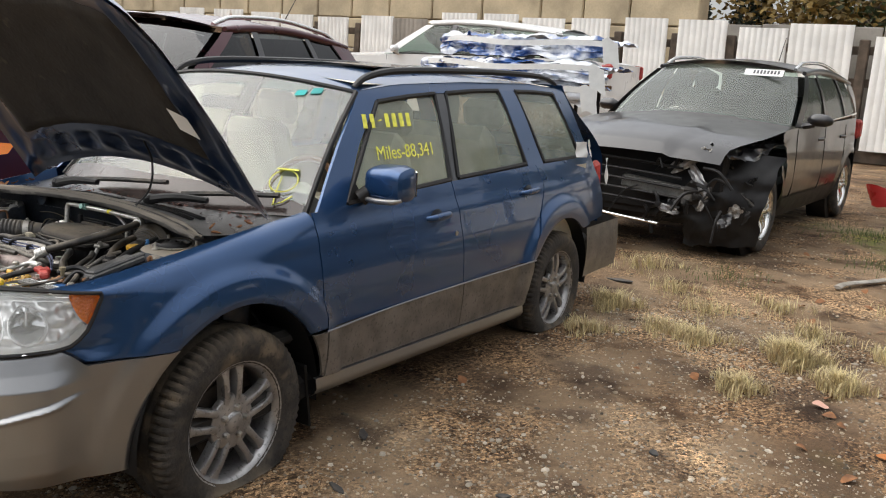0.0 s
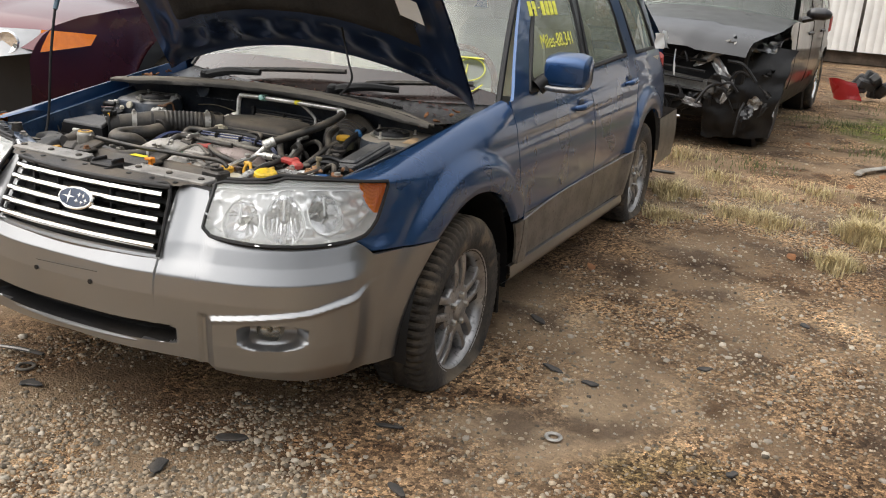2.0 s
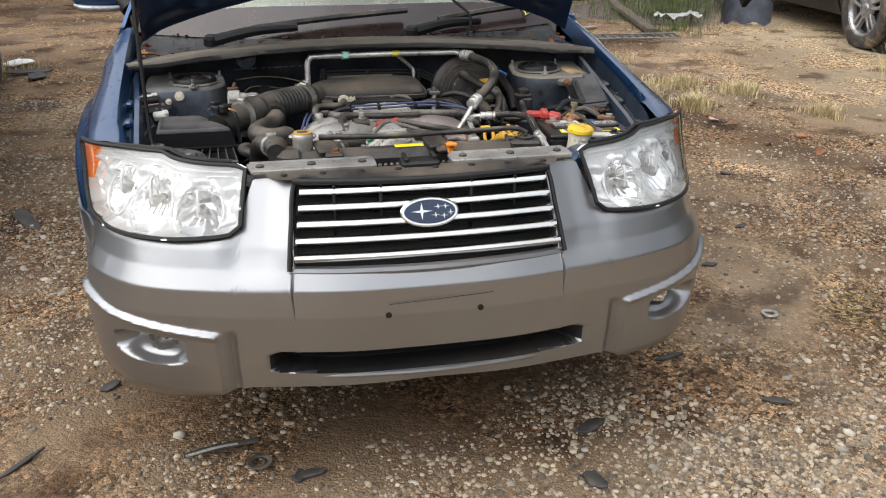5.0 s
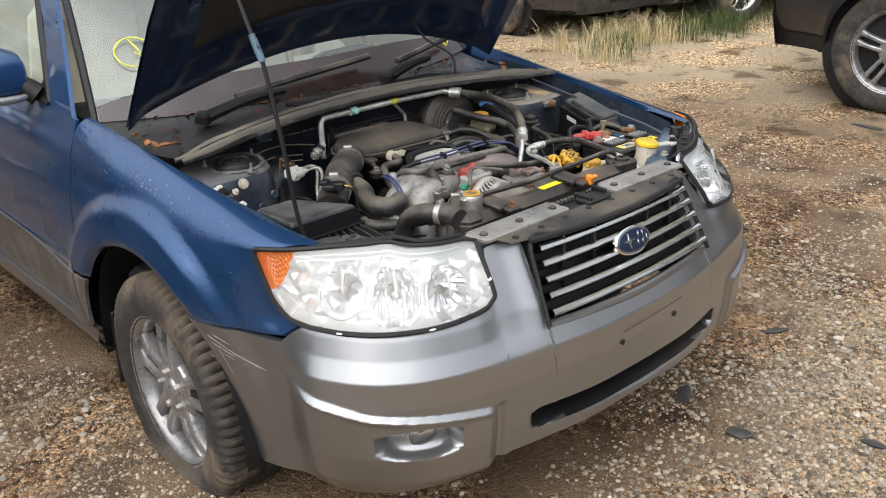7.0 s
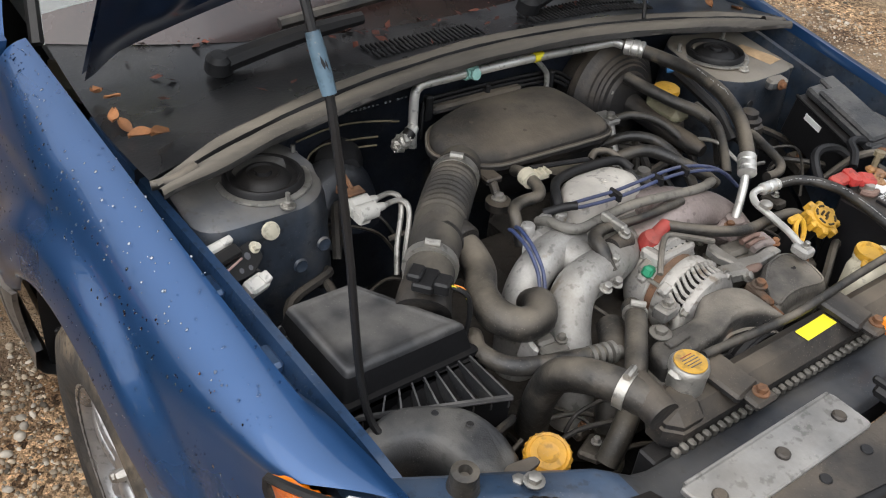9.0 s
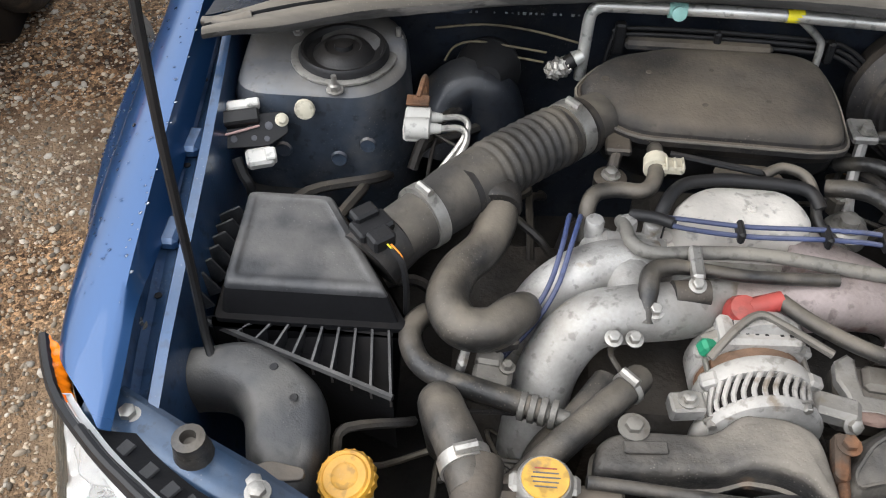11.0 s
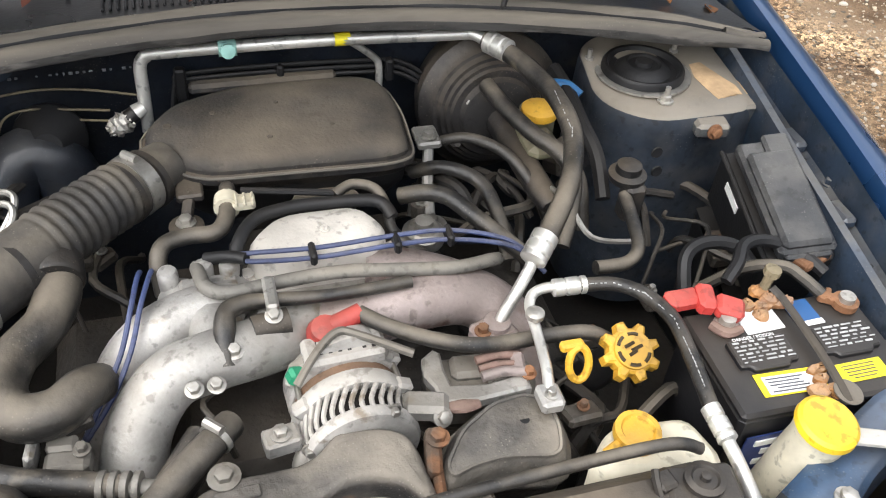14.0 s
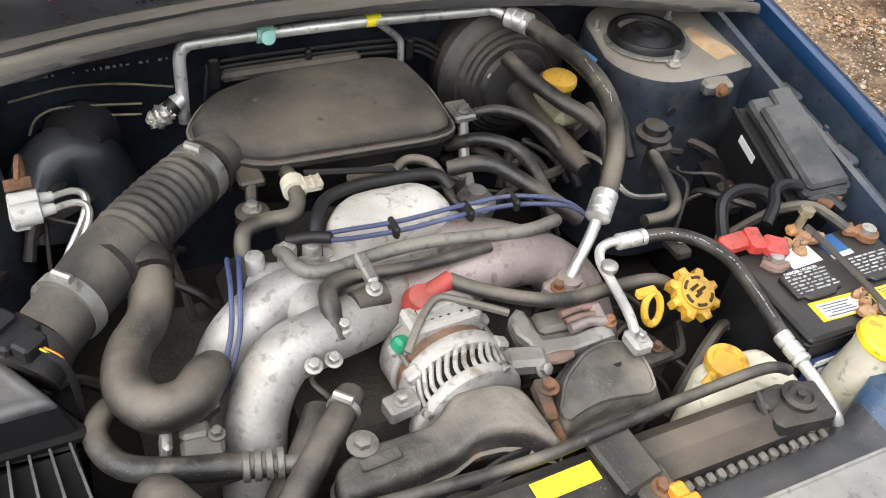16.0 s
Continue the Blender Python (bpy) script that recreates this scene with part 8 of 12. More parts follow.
def patch(nm, cx, cy, z, w_, d_, m_, label="", parent=None, rot=-1):
    q_ = Geo()
    q_.box((0, 0, 0), (w_, d_, 0.0012), 0.0004)
    return bay(nm, q_.moved(Matrix.Translation((cx, cy, z)) @ pose(0, 0, 0, 0, 0, rot)), m_, label, parent)
patch("label", 0.474, -0.450, 0.7358, 0.050, 0.038, PAPER, "stained white battery label", bt, 2)
patch("label", 0.532, -0.448, 0.7358, 0.034, 0.032, mat("blue_label", (0.03, 0.12, 0.32), 0.5), "blue battery label", bt, 2)
patch("label", 0.533, -0.468, 0.7358, 0.036, 0.008, PAPER, "", bt, 2)
patch("label", 0.461, -0.541, 0.7358, 0.078, 0.031, YELLOW_TAPE, "yellow warning label", bt, -3)
patch("label", 0.462, -0.543, 0.7368, 0.066, 0.024, PAPER, "", bt, -3)
patch("label", 0.545, -0.544, 0.7358, 0.070, 0.026, YELLOW_TAPE, "yellow warning label", bt, 0)
rb2 = random.Random(12)
for cx in (0.450, 0.556):
    for k in range(6):
        x = cx - 0.031
        while x < cx + 0.028:
            w_ = rb2.uniform(0.004, 0.013)
            patch("print_bar", x + w_ / 2, -0.4835 - 0.0055 * k, 0.7427, w_, rb2.uniform(0.0014, 0.0030), PRINT_GREY, "", bt)
            x += w_ + rb2.uniform(0.0015, 0.006)
for k in range(5):
    patch("print_bar", 0.456 + rb2.uniform(-0.006, 0.004), -0.535 - 0.0042 * k, 0.7378, rb2.uniform(0.026, 0.048), 0.0016, INK, "", bt, -3)
    patch("print_bar", 0.548, -0.536 - 0.0042 * k, 0.7368, rb2.uniform(0.02, 0.046), 0.0012, INK, "", bt, 0)
g = Geo()
g.box((0, 0, 0), (0.14, 0.002, 0.085), 0.0005)
bay("front_label", g.moved(Matrix.Translation((0.47, -0.5745, 0.655))), mat("dark_blue_label", (0.02, 0.04, 0.16), 0.4), "dark blue front label with a yellow stripe", bt)
for z, w_, m_ in ((0.685, 0.085, PAPER), (0.668, 0.06, PAPER), (0.650, 0.07, PAPER), (0.620, 0.14, YELLOW_TAPE)):
    g = Geo()
    g.box((0, 0, 0), (w_, 0.002, 0.009), 0.0004)
    bay("print_bar", g.moved(Matrix.Translation((0.455, -0.5762, z))), m_, "", bt)
g = Geo()
g.lathe([(0.0105, 0), (0.0095, 0.018), (0.003, 0.019)], (0.588, -0.452, 0.735), (0, 0, 1), 16)
bay("negative_post", g, STEEL, "", bt)
g = Geo()
g.lathe([(0.011, 0.002), (0.0155, 0.002), (0.0155, 0.011), (0.011, 0.011)], (0.588, -0.452, 0.735), (0, 0, 1), 16)
g.box((0.572, -0.442, 0.742), (0.026, 0.014, 0.012), 0.003, (0, 0, -32))
g.tube([(0.566, -0.447, 0.744), (0.578, -0.431, 0.744)], 0.004, 8)
bay("negative_clamp", g, RUST, "corroded negative terminal clamp", bt)
hose("negative_cable", [(0.566, -0.436, 0.744), (0.551, -0.412, 0.752), (0.535, -0.392, 0.755), (0.50, -0.372, 0.74), (0.46, -0.35, 0.69)], 0.0075, RUBBER, "", bt, seg=8)
g = Geo()
g.box((0.389, -0.416, 0.752), (0.044, 0.026, 0.018), 0.005, (0, 6, 6))
g.box((0.414, -0.422, 0.754), (0.022, 0.036, 0.022), 0.005, (6, 8, -12))
g.box((0.438, -0.438, 0.750), (0.034, 0.028, 0.020), 0.005, (8, 10, -26))
bay("positive_cover", g, RED, "dusty red positive terminal cover", bt)
g = Geo()
g.lathe([(0.015, 0), (0.015, 0.006), (0.0095, 0.007), (0.009, 0.016), (0.003, 0.017)], (0.430, -0.452, 0.735), (0, 0, 1), 14)
bay("positive_post", g, STEEL, "", bt)
g = Geo()
g.tube([(0.413, -0.448, 0.739), (0.424, -0.464, 0.739), (0.444, -0.462, 0.739)], [0.006, 0.007, 0.005], 8)
bay("positive_clamp", g, RUST_RED, "", bt)
g = Geo()
g.tube([(0.505, -0.420, 0.752), (0.511, -0.440, 0.748), (0.510, -0.50, 0.747), (0.503, -0.556, 0.749), (0.500, -0.585, 0.745)], 0.0060, 8, flat=0.5)
hd_ = bay("battery_strap", g, mat("black_iron", (0.03, 0.03, 0.03), 0.6, 0.3, dust=0.3), "battery hold-down bar with rusty ends", bt)
CRUST = mat("orange_battery_crust", (0.36, 0.16, 0.045), 0.95, 0.0, 0.5, 40, 200, 0.6, spots=(26, 0.55, (0.20, 0.085, 0.04)), dust=0.3, dust_color=(0.62, 0.52, 0.38))
rk = random.Random(3)
for spots_, nm in ((((0.470, -0.428, 0.742), (0.487, -0.436, 0.744), (0.500, -0.430, 0.748), (0.512, -0.436, 0.746), (0.492, -0.418, 0.750), (0.478, -0.444, 0.740)), "crust"), (((0.496, -0.536, 0.744), (0.490, -0.550, 0.746), (0.482, -0.562, 0.744), (0.498, -0.566, 0.745)), "crust")):
    g = Geo()
    for p in spots_:
        g.lathe([(0.0115, -0.006), (0.0105, -0.001), (0.006, 0.0015), (0.001, 0.002)], p, (rk.uniform(-0.3, 0.3), rk.uniform(-0.3, 0.3), 1), 11, squash=(rk.uniform(0.7, 1.3), rk.uniform(0.6, 1.0)), spin=rk.random() * 3)
    g.v = [(x + rk.uniform(-0.0015, 0.0015), y + rk.uniform(-0.0015, 0.0015), z + rk.uniform(-0.0015, 0.0015)) for x, y, z in g.v]
    bay(nm, g, CRUST, "orange corrosion crust", hd_, sharp=20)
g = Geo()
g.lathe([(0.006, 0), (0.006, 0.020), (0.010, 0.021), (0.010, 0.030), (0.004, 0.031)], (0.497, -0.416, 0.750), (0.1, 0, 1), 8)
bay("strap_nut", g, SEAM, "", hd_)
g = Geo()
g.lathe([(0.007, 0), (0.016, 0.001), (0.0165, 0.003), (0.014, 0.004), (0.007, 0.003)], (0.506, -0.574, 0.744), (0.1, -0.1, 1), 22)
bay("strap_washer", g, DULL, "dull stained washer", hd_)
hose("battery_lead", [(0.455, -0.40, 0.752), (0.475, -0.385, 0.765), (0.495, -0.362, 0.77), (0.53, -0.355, 0.765), (0.57, -0.372, 0.755), (0.59, -0.405, 0.745)], 0.008, BLACK, "black battery lead", bt, seg=8)
hose("battery_lead", [(0.43, -0.37, 0.70), (0.44, -0.335, 0.735), (0.47, -0.325, 0.745), (0.51, -0.335, 0.74), (0.52, -0.37, 0.73)], 0.009, BLACK, "", bt, seg=8)
# fuse box
g = Geo()
fb = Matrix.Translation((0.586, -0.290, 0.776)) @ pose(0, 0, 0, 13, -7, -9)
lid_f = Geo()
lid_f.box((0.004, -0.004, 0), (0.074, 0.178, 0.020), 0.005)
lid_f.box((0.004, -0.014, 0.012), (0.064, 0.150, 0.014), 0.005)
lid_f.box((0.018, 0.072, 0.011), (0.036, 0.036, 0.012), 0.004)
lid_f.box((0.004, -0.094, -0.004), (0.060, 0.008, 0.016), 0.003)
fz = bay("fuse_box", lid_f.moved(fb), mat("fuse_box_lid", (0.040, 0.042, 0.046), 0.42, 0, 0.3, 12, 160, 0.25, dust=0.4, dust_color=(0.24, 0.22, 0.19), dust_scale=12), "black fuse box with a loose lid")
g = Geo()
g.box((0, -0.002, -0.062), (0.090, 0.184, 0.10), 0.005)
g.box((-0.046, 0, -0.012), (0.006, 0.18, 0.008), 0.002)
bay("box_body", g.moved(fb), BLACK, "", fz)
g = Geo()
g.box((-0.0462, 0.028, -0.034), (0.002, 0.044, 0.014), 0.0005)
bay("fuse_label", g.moved(fb), PAPER, "white label strip", fz)
g = Geo()
g.box((0.585, -0.378, 0.748), (0.05, 0.03, 0.012), 0.003, (0, 0, 20))
bay("fuse_bracket", g, RUST, "rusty fuse box bracket")
g = Geo()
g.box((0.575, -0.128, 0.772), (0.05, 0.03, 0.022), 0.005, (0, 0, -10))
bb = bay("tower_bracket", g, TOWER, "")
bolt((0.572, -0.144, 0.775), (0, -1, 0.2), parent=bb, r=0.009, m=RUST)
# loose card of leaves on the driver's-side tower and leaves in the cowl
for k, (x, y, z, s_, r_) in enumerate(((0.628, -0.040, 0.782, 0.075, 8), (0.655, 0.065, 0.832, 0.05, 70), (0.60, 0.07, 0.806, 0.04, 10), (-0.668, 0.25, 0.85, 0.045, 100), (-0.670, 0.173, 0.842, 0.04, 60), (-0.665, 0.136, 0.84, 0.04, 110), (-0.655, 0.095, 0.842, 0.055, 160), (-0.630, 0.09, 0.842, 0.05, 20), (-0.655, 0.22, 0.848, 0.035, 140), (0.655, 0.22, 0.852, 0.045, 40), (0.66, 0.17, 0.846, 0.04, 100), (0.60, 0.10, 0.845, 0.04, 80))):
    g = Geo()
    s_ *= 0.7
    m_ = Matrix.Translation((x, y, z + 0.012)) @ pose(0, 0, 0, 14 * math.sin(k), 12 * math.cos(k * 2), r_)
    if k == 0:
        m_ = Matrix.Translation((x, y, z + 0.009)) @ pose(0, 0, 0, 2, -2, r_)
        g.grid(lambda u, v: m_ @ Vector(((u - 0.5) * 0.060, (v - 0.5) * 0.088, 0.003 * math.sin(u * 5))), 6, 4)
        g.grid(lambda u, v: m_ @ Vector(((u - 0.5) * 0.060, (v - 0.5) * 0.088, 0.003 * math.sin(u * 5) - 0.002)), 6, 4, flip=True)
        tagged(part("bark_scrap", g, mat("pale_bark", (0.50, 0.34, 0.19), 0.9, 0, 0.3, 20, 120, 0.3)), "pale scrap of card lying on the strut tower", "scrap")
    else:
        g.grid(lambda u, v: m_ @ Vector(((u - 0.5) * s_, (v - 0.5) * s_ * 0.5 * (0.25 + math.sin(math.pi * u)), 0.005 * math.sin(u * 3 + k) + 0.6 * s_ * (v - 0.5) ** 2)), 8, 4)
        g.grid(lambda u, v: m_ @ Vector(((u - 0.5) * s_, (v - 0.5) * s_ * 0.5 * (0.25 + math.sin(math.pi * u)), 0.005 * math.sin(u * 3 + k) + 0.6 * s_ * (v - 0.5) ** 2 - 0.0008)), 8, 4, flip=True)
        tagged(part("dry_leaf", g, LEAF), "curled dry brown leaf lying in the engine bay", "leaf", "fallen leaves")
rl = random.Random(31)
g = Geo()
for k in range(150):
    u_, v_ = rl.uniform(0.06, 0.94), min(0.97, abs(rl.gauss(0.93, 0.10)) if rl.random() < 0.8 else rl.uniform(0.2, 0.9))
    if v_ > 0.97:
        v_ = 0.95
    c_ = Vector(cowl_fn(u_, v_)) + Vector((-0.0, 0, 0.004))
    s_ = rl.uniform(0.006, 0.016)
    m_ = Matrix.Translation(c_) @ pose(0, 0, 0, rl.uniform(-25, 35), rl.uniform(-25, 25), rl.uniform(0, 360))
    g.add([m_ @ Vector(p) for p in ((-s_, 0, 0), (-0.2 * s_, -0.45 * s_, 0.002), (s_, 0, 0.003), (-0.1 * s_, 0.45 * s_, 0.002))], [(0, 1, 2, 3)])
tagged(bay("leaf_litter", g, mat("dark_red_leaf_litter", (0.17, 0.050, 0.028), 0.8, 0, 0.4, 30, 160, 0.2, island=0.6), "dark red leaf litter along the windscreen foot", cw), kind="stuff")

# coolant and washer bottles
g = Geo()
ct = [(0.212, -0.577), (0.222, -0.600), (0.34, -0.628), (0.352, -0.60), (0.338, -0.545), (0.25, -0.538)]
c5 = lambda d, z: [(x, y, z) for x, y in rounded(inset(ct, d), 0.014, 3)]
loft(g, [c5(0.0, 0.56), c5(0.0, 0.705), c5(0.004, 0.718), c5(0.014, 0.726)])
g.lathe([(0.024, 0), (0.024, 0.008)], (0.268, -0.563, 0.720), (0, 0, 1), 20)
tank = bay("coolant_tank", g, CREAM, "cloudy white coolant overflow tank")
g = Geo()
g.lathe([(0.024, 0), (0.025, 0.004), (0.024, 0.012), (0.018, 0.013), (0.016, 0.010), (0.006, 0.012)], (0.268, -0.563, 0.727), (0, -0.06, 1), 24)
g.box((0.240, -0.572, 0.731), (0.03, 0.010, 0.006), 0.002, (0, 0, 25))
bay("tank_cap", g, YELLOW, "yellow tank cap with a tether", tank)
g = Geo()
g.lathe([(0.042, -0.24), (0.036, -0.14), (0.031, -0.05), (0.028, -0.02), (0.030, 0.0)], (0.449, -0.612, 0.752), (0.04, -0.05, 1), 26)
wt = bay("washer_bottle", g, CREAM, "cream washer bottle filler neck")
g = Geo()
g.lathe([(0.031, 0), (0.033, 0.003), (0.032, 0.010), (0.028, 0.013), (0.015, 0.012), (0.002, 0.012)], (0.449, -0.612, 0.752), (0.05, -0.12, 1), 30)
bay("washer_cap", g, mat("bright_yellow_plastic", (0.84, 0.55, 0.02), 0.45, 0, 0.1, 12, 150, 0.05, dust=0.2), "bright yellow washer cap", wt)
g = Geo()
g.box((0.495, -0.632, 0.747), (0.05, 0.02, 0.012), 0.004, (0, 0, -20))
g.box((0.52, -0.645, 0.748), (0.022, 0.03, 0.012), 0.004)
bay("filler_clip", g, WHITE, "white filler clip", wt)
bolt((0.525, -0.645, 0.754), parent=wt, r=0.009, m=BLACK)

# snorkel and second filler on the other side
sn = [(-0.640, -0.428), (-0.598, -0.432), (-0.552, -0.424), (-0.505, -0.445), (-0.467, -0.477), (-0.452, -0.520), (-0.456, -0.580), (-0.470, -0.618), (-0.520, -0.608), (-0.537, -0.555), (-0.545, -0.518), (-0.564, -0.494), (-0.603, -0.488), (-0.640, -0.492)]
def sn_ring(d, z):
    """The elbow's outline drawn in by d, drooping to the radiator panel and to the cuff."""
    return [(x, y, z - 1.1 * max(0, -0.560 - y) - 0.5 * max(0, -0.575 - x) ** 1.2 - 0.10 * max(0, -0.48 - y)) for x, y in rounded(inset(sn, d), 0.018, 4)]
g = Geo()
loft(g, [sn_ring(0.004, 0.650), sn_ring(0.0, 0.685), sn_ring(0.002, 0.697), sn_ring(0.006, 0.707), sn_ring(0.011, 0.714), sn_ring(0.016, 0.7175), sn_ring(0.021, 0.719)])
sk = bay("air_snorkel", g, mat("grained_black_plastic", (0.030, 0.030, 0.031), 0.45, 0, 0.3, 12, 420, 0.12, dust=0.48, dust_color=(0.19, 0.175, 0.15), dust_scale=14, dust_min=0.0), "grained black plastic air intake snorkel", sharp=70)
g = Geo()
g.box((-0.650, -0.458, 0.686), (0.030, 0.088, 0.055), 0.006, (0, 24, 4))
g.box((-0.634, -0.458, 0.690), (0.008, 0.078, 0.050), 0.003, (0, 24, 4))
bay("snorkel_cuff", g, CREAM, "", sk)
# dimples drawn as black discs, their shade in the colour
for x, y, z in ((-0.520, -0.470, 0.719), (-0.492, -0.505, 0.7165)):
    g = Geo()
    g.lathe([(0.005, 0), (0.004, 0.001), (0.001, 0.001)], (x, y, z), (0, 0, 1), 10)
    bay("dimple", g, BLACK, "", sk)
g = Geo()
g.plate(rounded([(-0.520, -0.622), (-0.520, -0.596), (-0.500, -0.584), (-0.462, -0.590), (-0.462, -0.602), (-0.492, -0.606), (-0.494, -0.624)], 0.006, 2), 0.005, Matrix.Translation((0, 0, 0.722)), 0.001)
tab = bay("snorkel_tab", g, DUSTY, "", sk)
bolt((-0.506, -0.612, 0.727), parent=tab, r=0.010, m=STEEL)
g = Geo()
g.lathe([(0.022, -0.10), (0.024, -0.02), (0.024, 0.0)], (-0.425, -0.578, 0.685), (0, 0, 1), 18)
fb2 = bay("filler_neck", g, CREAM, "cream filler neck")
g = Geo()
g.lathe([(0.029, 0), (0.029, 0.013), (0.027, 0.016), (0.024, 0.0145), (0.022, 0.0165), (0.014, 0.017), (0.012, 0.0155), (0.002, 0.0155)], (-0.425, -0.578, 0.685), (-0.2, -0.2, 1), 30)
ax_ = Vector((-0.2, -0.2, 1)).normalized()
s1 = ax_.cross(Vector((1, 0, 0))).normalized()
tooth = [((0.0288 + 0.0022 * (k % 2)) * math.cos(k * math.pi / 20), (0.0288 + 0.0022 * (k % 2)) * math.sin(k * math.pi / 20)) for k in range(40)]
turn_ = Matrix((s1, ax_.cross(s1), ax_)).transposed().to_4x4()
g.plate(tooth, 0.011, Matrix.Translation(Vector((-0.425, -0.578, 0.685)) + ax_ * 0.001) @ turn_, 0.001)
bay("filler_cap", g, mat("amber_cap", (0.66, 0.33, 0.02), 0.5, 0, 0.25, 14, 150, 0.1, dust=0.3), "amber filler cap", fb2)

# relay bracket, solenoids by the tower
tilt_ = Matrix.Translation((-0.622, -0.128, 0.752)) @ pose(0, 0, 0, 48, 0, 24)
g = Geo()
g.plate(rounded([(-0.050, -0.014), (-0.046, 0.010), (0.000, 0.006), (0.010, 0.020), (0.050, 0.017), (0.050, -0.012), (0.020, -0.024)], 0.006, 3), 0.004, tilt_, 0.001)
g.tube([(-0.634, -0.160, 0.733), (-0.626, -0.170, 0.715), (-0.617, -0.176, 0.696), (-0.616, -0.178, 0.64)], 0.007, 6, flat=0.5)
rb = bay("relay_bracket", g, BLACK, "black relay bracket with white plugs")
for x, y, r in ((-0.022, -0.006, 0.005), (0.004, -0.010, 0.004), (0.026, 0.002, 0.0055), (0.020, -0.014, 0.004)):
    g = Geo()
    g.lathe([(r, 0), (r * 0.8, 0.0008), (0.001, 0.0008)], tilt_ @ Vector((x, y, 0.0042)), tilt_.to_3x3() @ Vector((0, 0, 1)), 10)
    bay("bracket_hole", g, INK, "", rb)
bolt(tilt_ @ Vector((0.044, 0.006, 0.004)), tilt_.to_3x3() @ Vector((0, 0, 1)), r=0.007, m=CREAM, parent=rb)
bolt(tilt_ @ Vector((-0.045, 0.000, 0.004)), tilt_.to_3x3() @ Vector((0, 0, 1)), r=0.005, m=STEEL, parent=rb)
g = Geo()
g.box((-0.634, -0.122, 0.768), (0.052, 0.020, 0.018), 0.003, (30, 0, 18))
bay("relay", g, BLACK, "small black relay", rb)
for x, y, z, sz, turn in ((-0.634, -0.102, 0.772, (0.042, 0.016, 0.016), 16), (-0.604, -0.156, 0.732, (0.036, 0.024, 0.020), 20)):
    g = Geo()
    g.box((x, y, z), sz, 0.004, (28, 0, turn))
    g.box((x + 0.014, y + 0.002, z + 0.004), (sz[0] * 0.4, sz[1] * 0.7, sz[2]), 0.002, (28, 0, turn))
    bay("white_plug", g, WHITE, "white wiring plug", rb)
g = Geo()
g.box((-0.631, -0.134, 0.757), (0.050, 0.003, 0.011), 0.001, (48, 0, 30))
bay("pink_tag", g, mat("faded_pink", (0.5, 0.33, 0.3), 0.7), "", rb)
g = Geo()
for dy in (0.0, -0.022):
    g.lathe([(0.010, -0.02), (0.014, -0.018), (0.014, 0.012), (0.008, 0.014), (0.006, 0.028)], (-0.400, -0.098 + dy, 0.768), (1, 0.05, 0), 14)
g.box((-0.41, -0.105, 0.762), (0.022, 0.05, 0.024), 0.004)
so = bay("vacuum_solenoid", g, WHITE, "pair of white vacuum solenoids")
for dy in (0.0, -0.022):
    hose("solenoid_pipe", [(-0.375, -0.098 + dy, 0.768), (-0.35, -0.096 + dy, 0.770), (-0.338, -0.108 + dy, 0.768), (-0.345, -0.128 + dy, 0.755), (-0.375, -0.165 + dy, 0.725), (-0.39, -0.19 + dy, 0.69)], 0.0045, STEEL, "", so, seg=8)
g = Geo()
g.box((-0.405, -0.085, 0.785), (0.03, 0.02, 0.004), 0.001)
g.tube([(-0.405, -0.08, 0.785), (-0.40, -0.04, 0.79), (-0.40, -0.03, 0.75)], 0.004, 6)
bay("solenoid_bracket", g, RUST, "", so)

# radiator and support
g = Geo()
g.box((0.012, -0.634, 0.715), (0.632, 0.060, 0.062), 0.019)
g.box((-0.268, -0.628, 0.728), (0.066, 0.066, 0.05), 0.016)
g.lathe([(0.022, -0.03), (0.024, 0.0), (0.022, 0.03)], (-0.298, -0.610, 0.747), (0.1, 1, 0.05), 20)
rad = bay("radiator", g, DUSTY, "black radiator top tank")
g = Geo()
g.box((0.0, -0.645, 0.55), (0.64, 0.03, 0.28), 0.003)
bay("radiator_core", g, BLACK, "", rad)
for k in range(46):
    g = Geo()
    g.box((-0.300 + 0.0139 * k, -0.669, 0.709), (0.009, 0.012, 0.013), 0.0025)
    bay("tank_crimp", g, DULL, "", rad)
g = Geo()
g.lathe([(0.024, 0), (0.024, 0.03)], (-0.238, -0.615, 0.745), (0, 0, 1), 20)
g.lathe([(0.022, 0.018), (0.026, 0.020), (0.026, 0.028), (0.023, 0.032), (0.004, 0.033)], (-0.238, -0.613, 0.752), (0, 0, 1), 30)
g.box((-0.238, -0.613, 0.776), (0.064, 0.020, 0.009), 0.004)
cap = bay("radiator_cap", g, STEEL, "metal radiator cap with a yellow label", rad)
g = Geo()
g.lathe([(0.0215, 0), (0.021, 0.0015)], (-0.238, -0.613, 0.785), (0, 0, 1), 30)
cl = bay("cap_label", g, YELLOW, "yellow warning disc", cap)
for k in range(5):
    patch("print_bar", -0.238, -0.604 - 0.0045 * k, 0.787, 0.026 - 0.003 * abs(k - 2), 0.0012, INK if k else RED, "", cap, 0)
patch("tape_label", 0.011, -0.636, 0.7475, 0.07, 0.022, YELLOW_TAPE, "bright yellow paper label", rad, 2)
hose("overflow_hose", [(-0.20, -0.605, 0.77), (-0.16, -0.606, 0.768), (-0.025, -0.614, 0.766), (0.078, -0.609, 0.766), (0.184, -0.604, 0.766), (0.275, -0.604, 0.768), (0.31, -0.608, 0.755)], 0.0064, RUBBER, "thin rubber overflow hose", rad, seg=10)
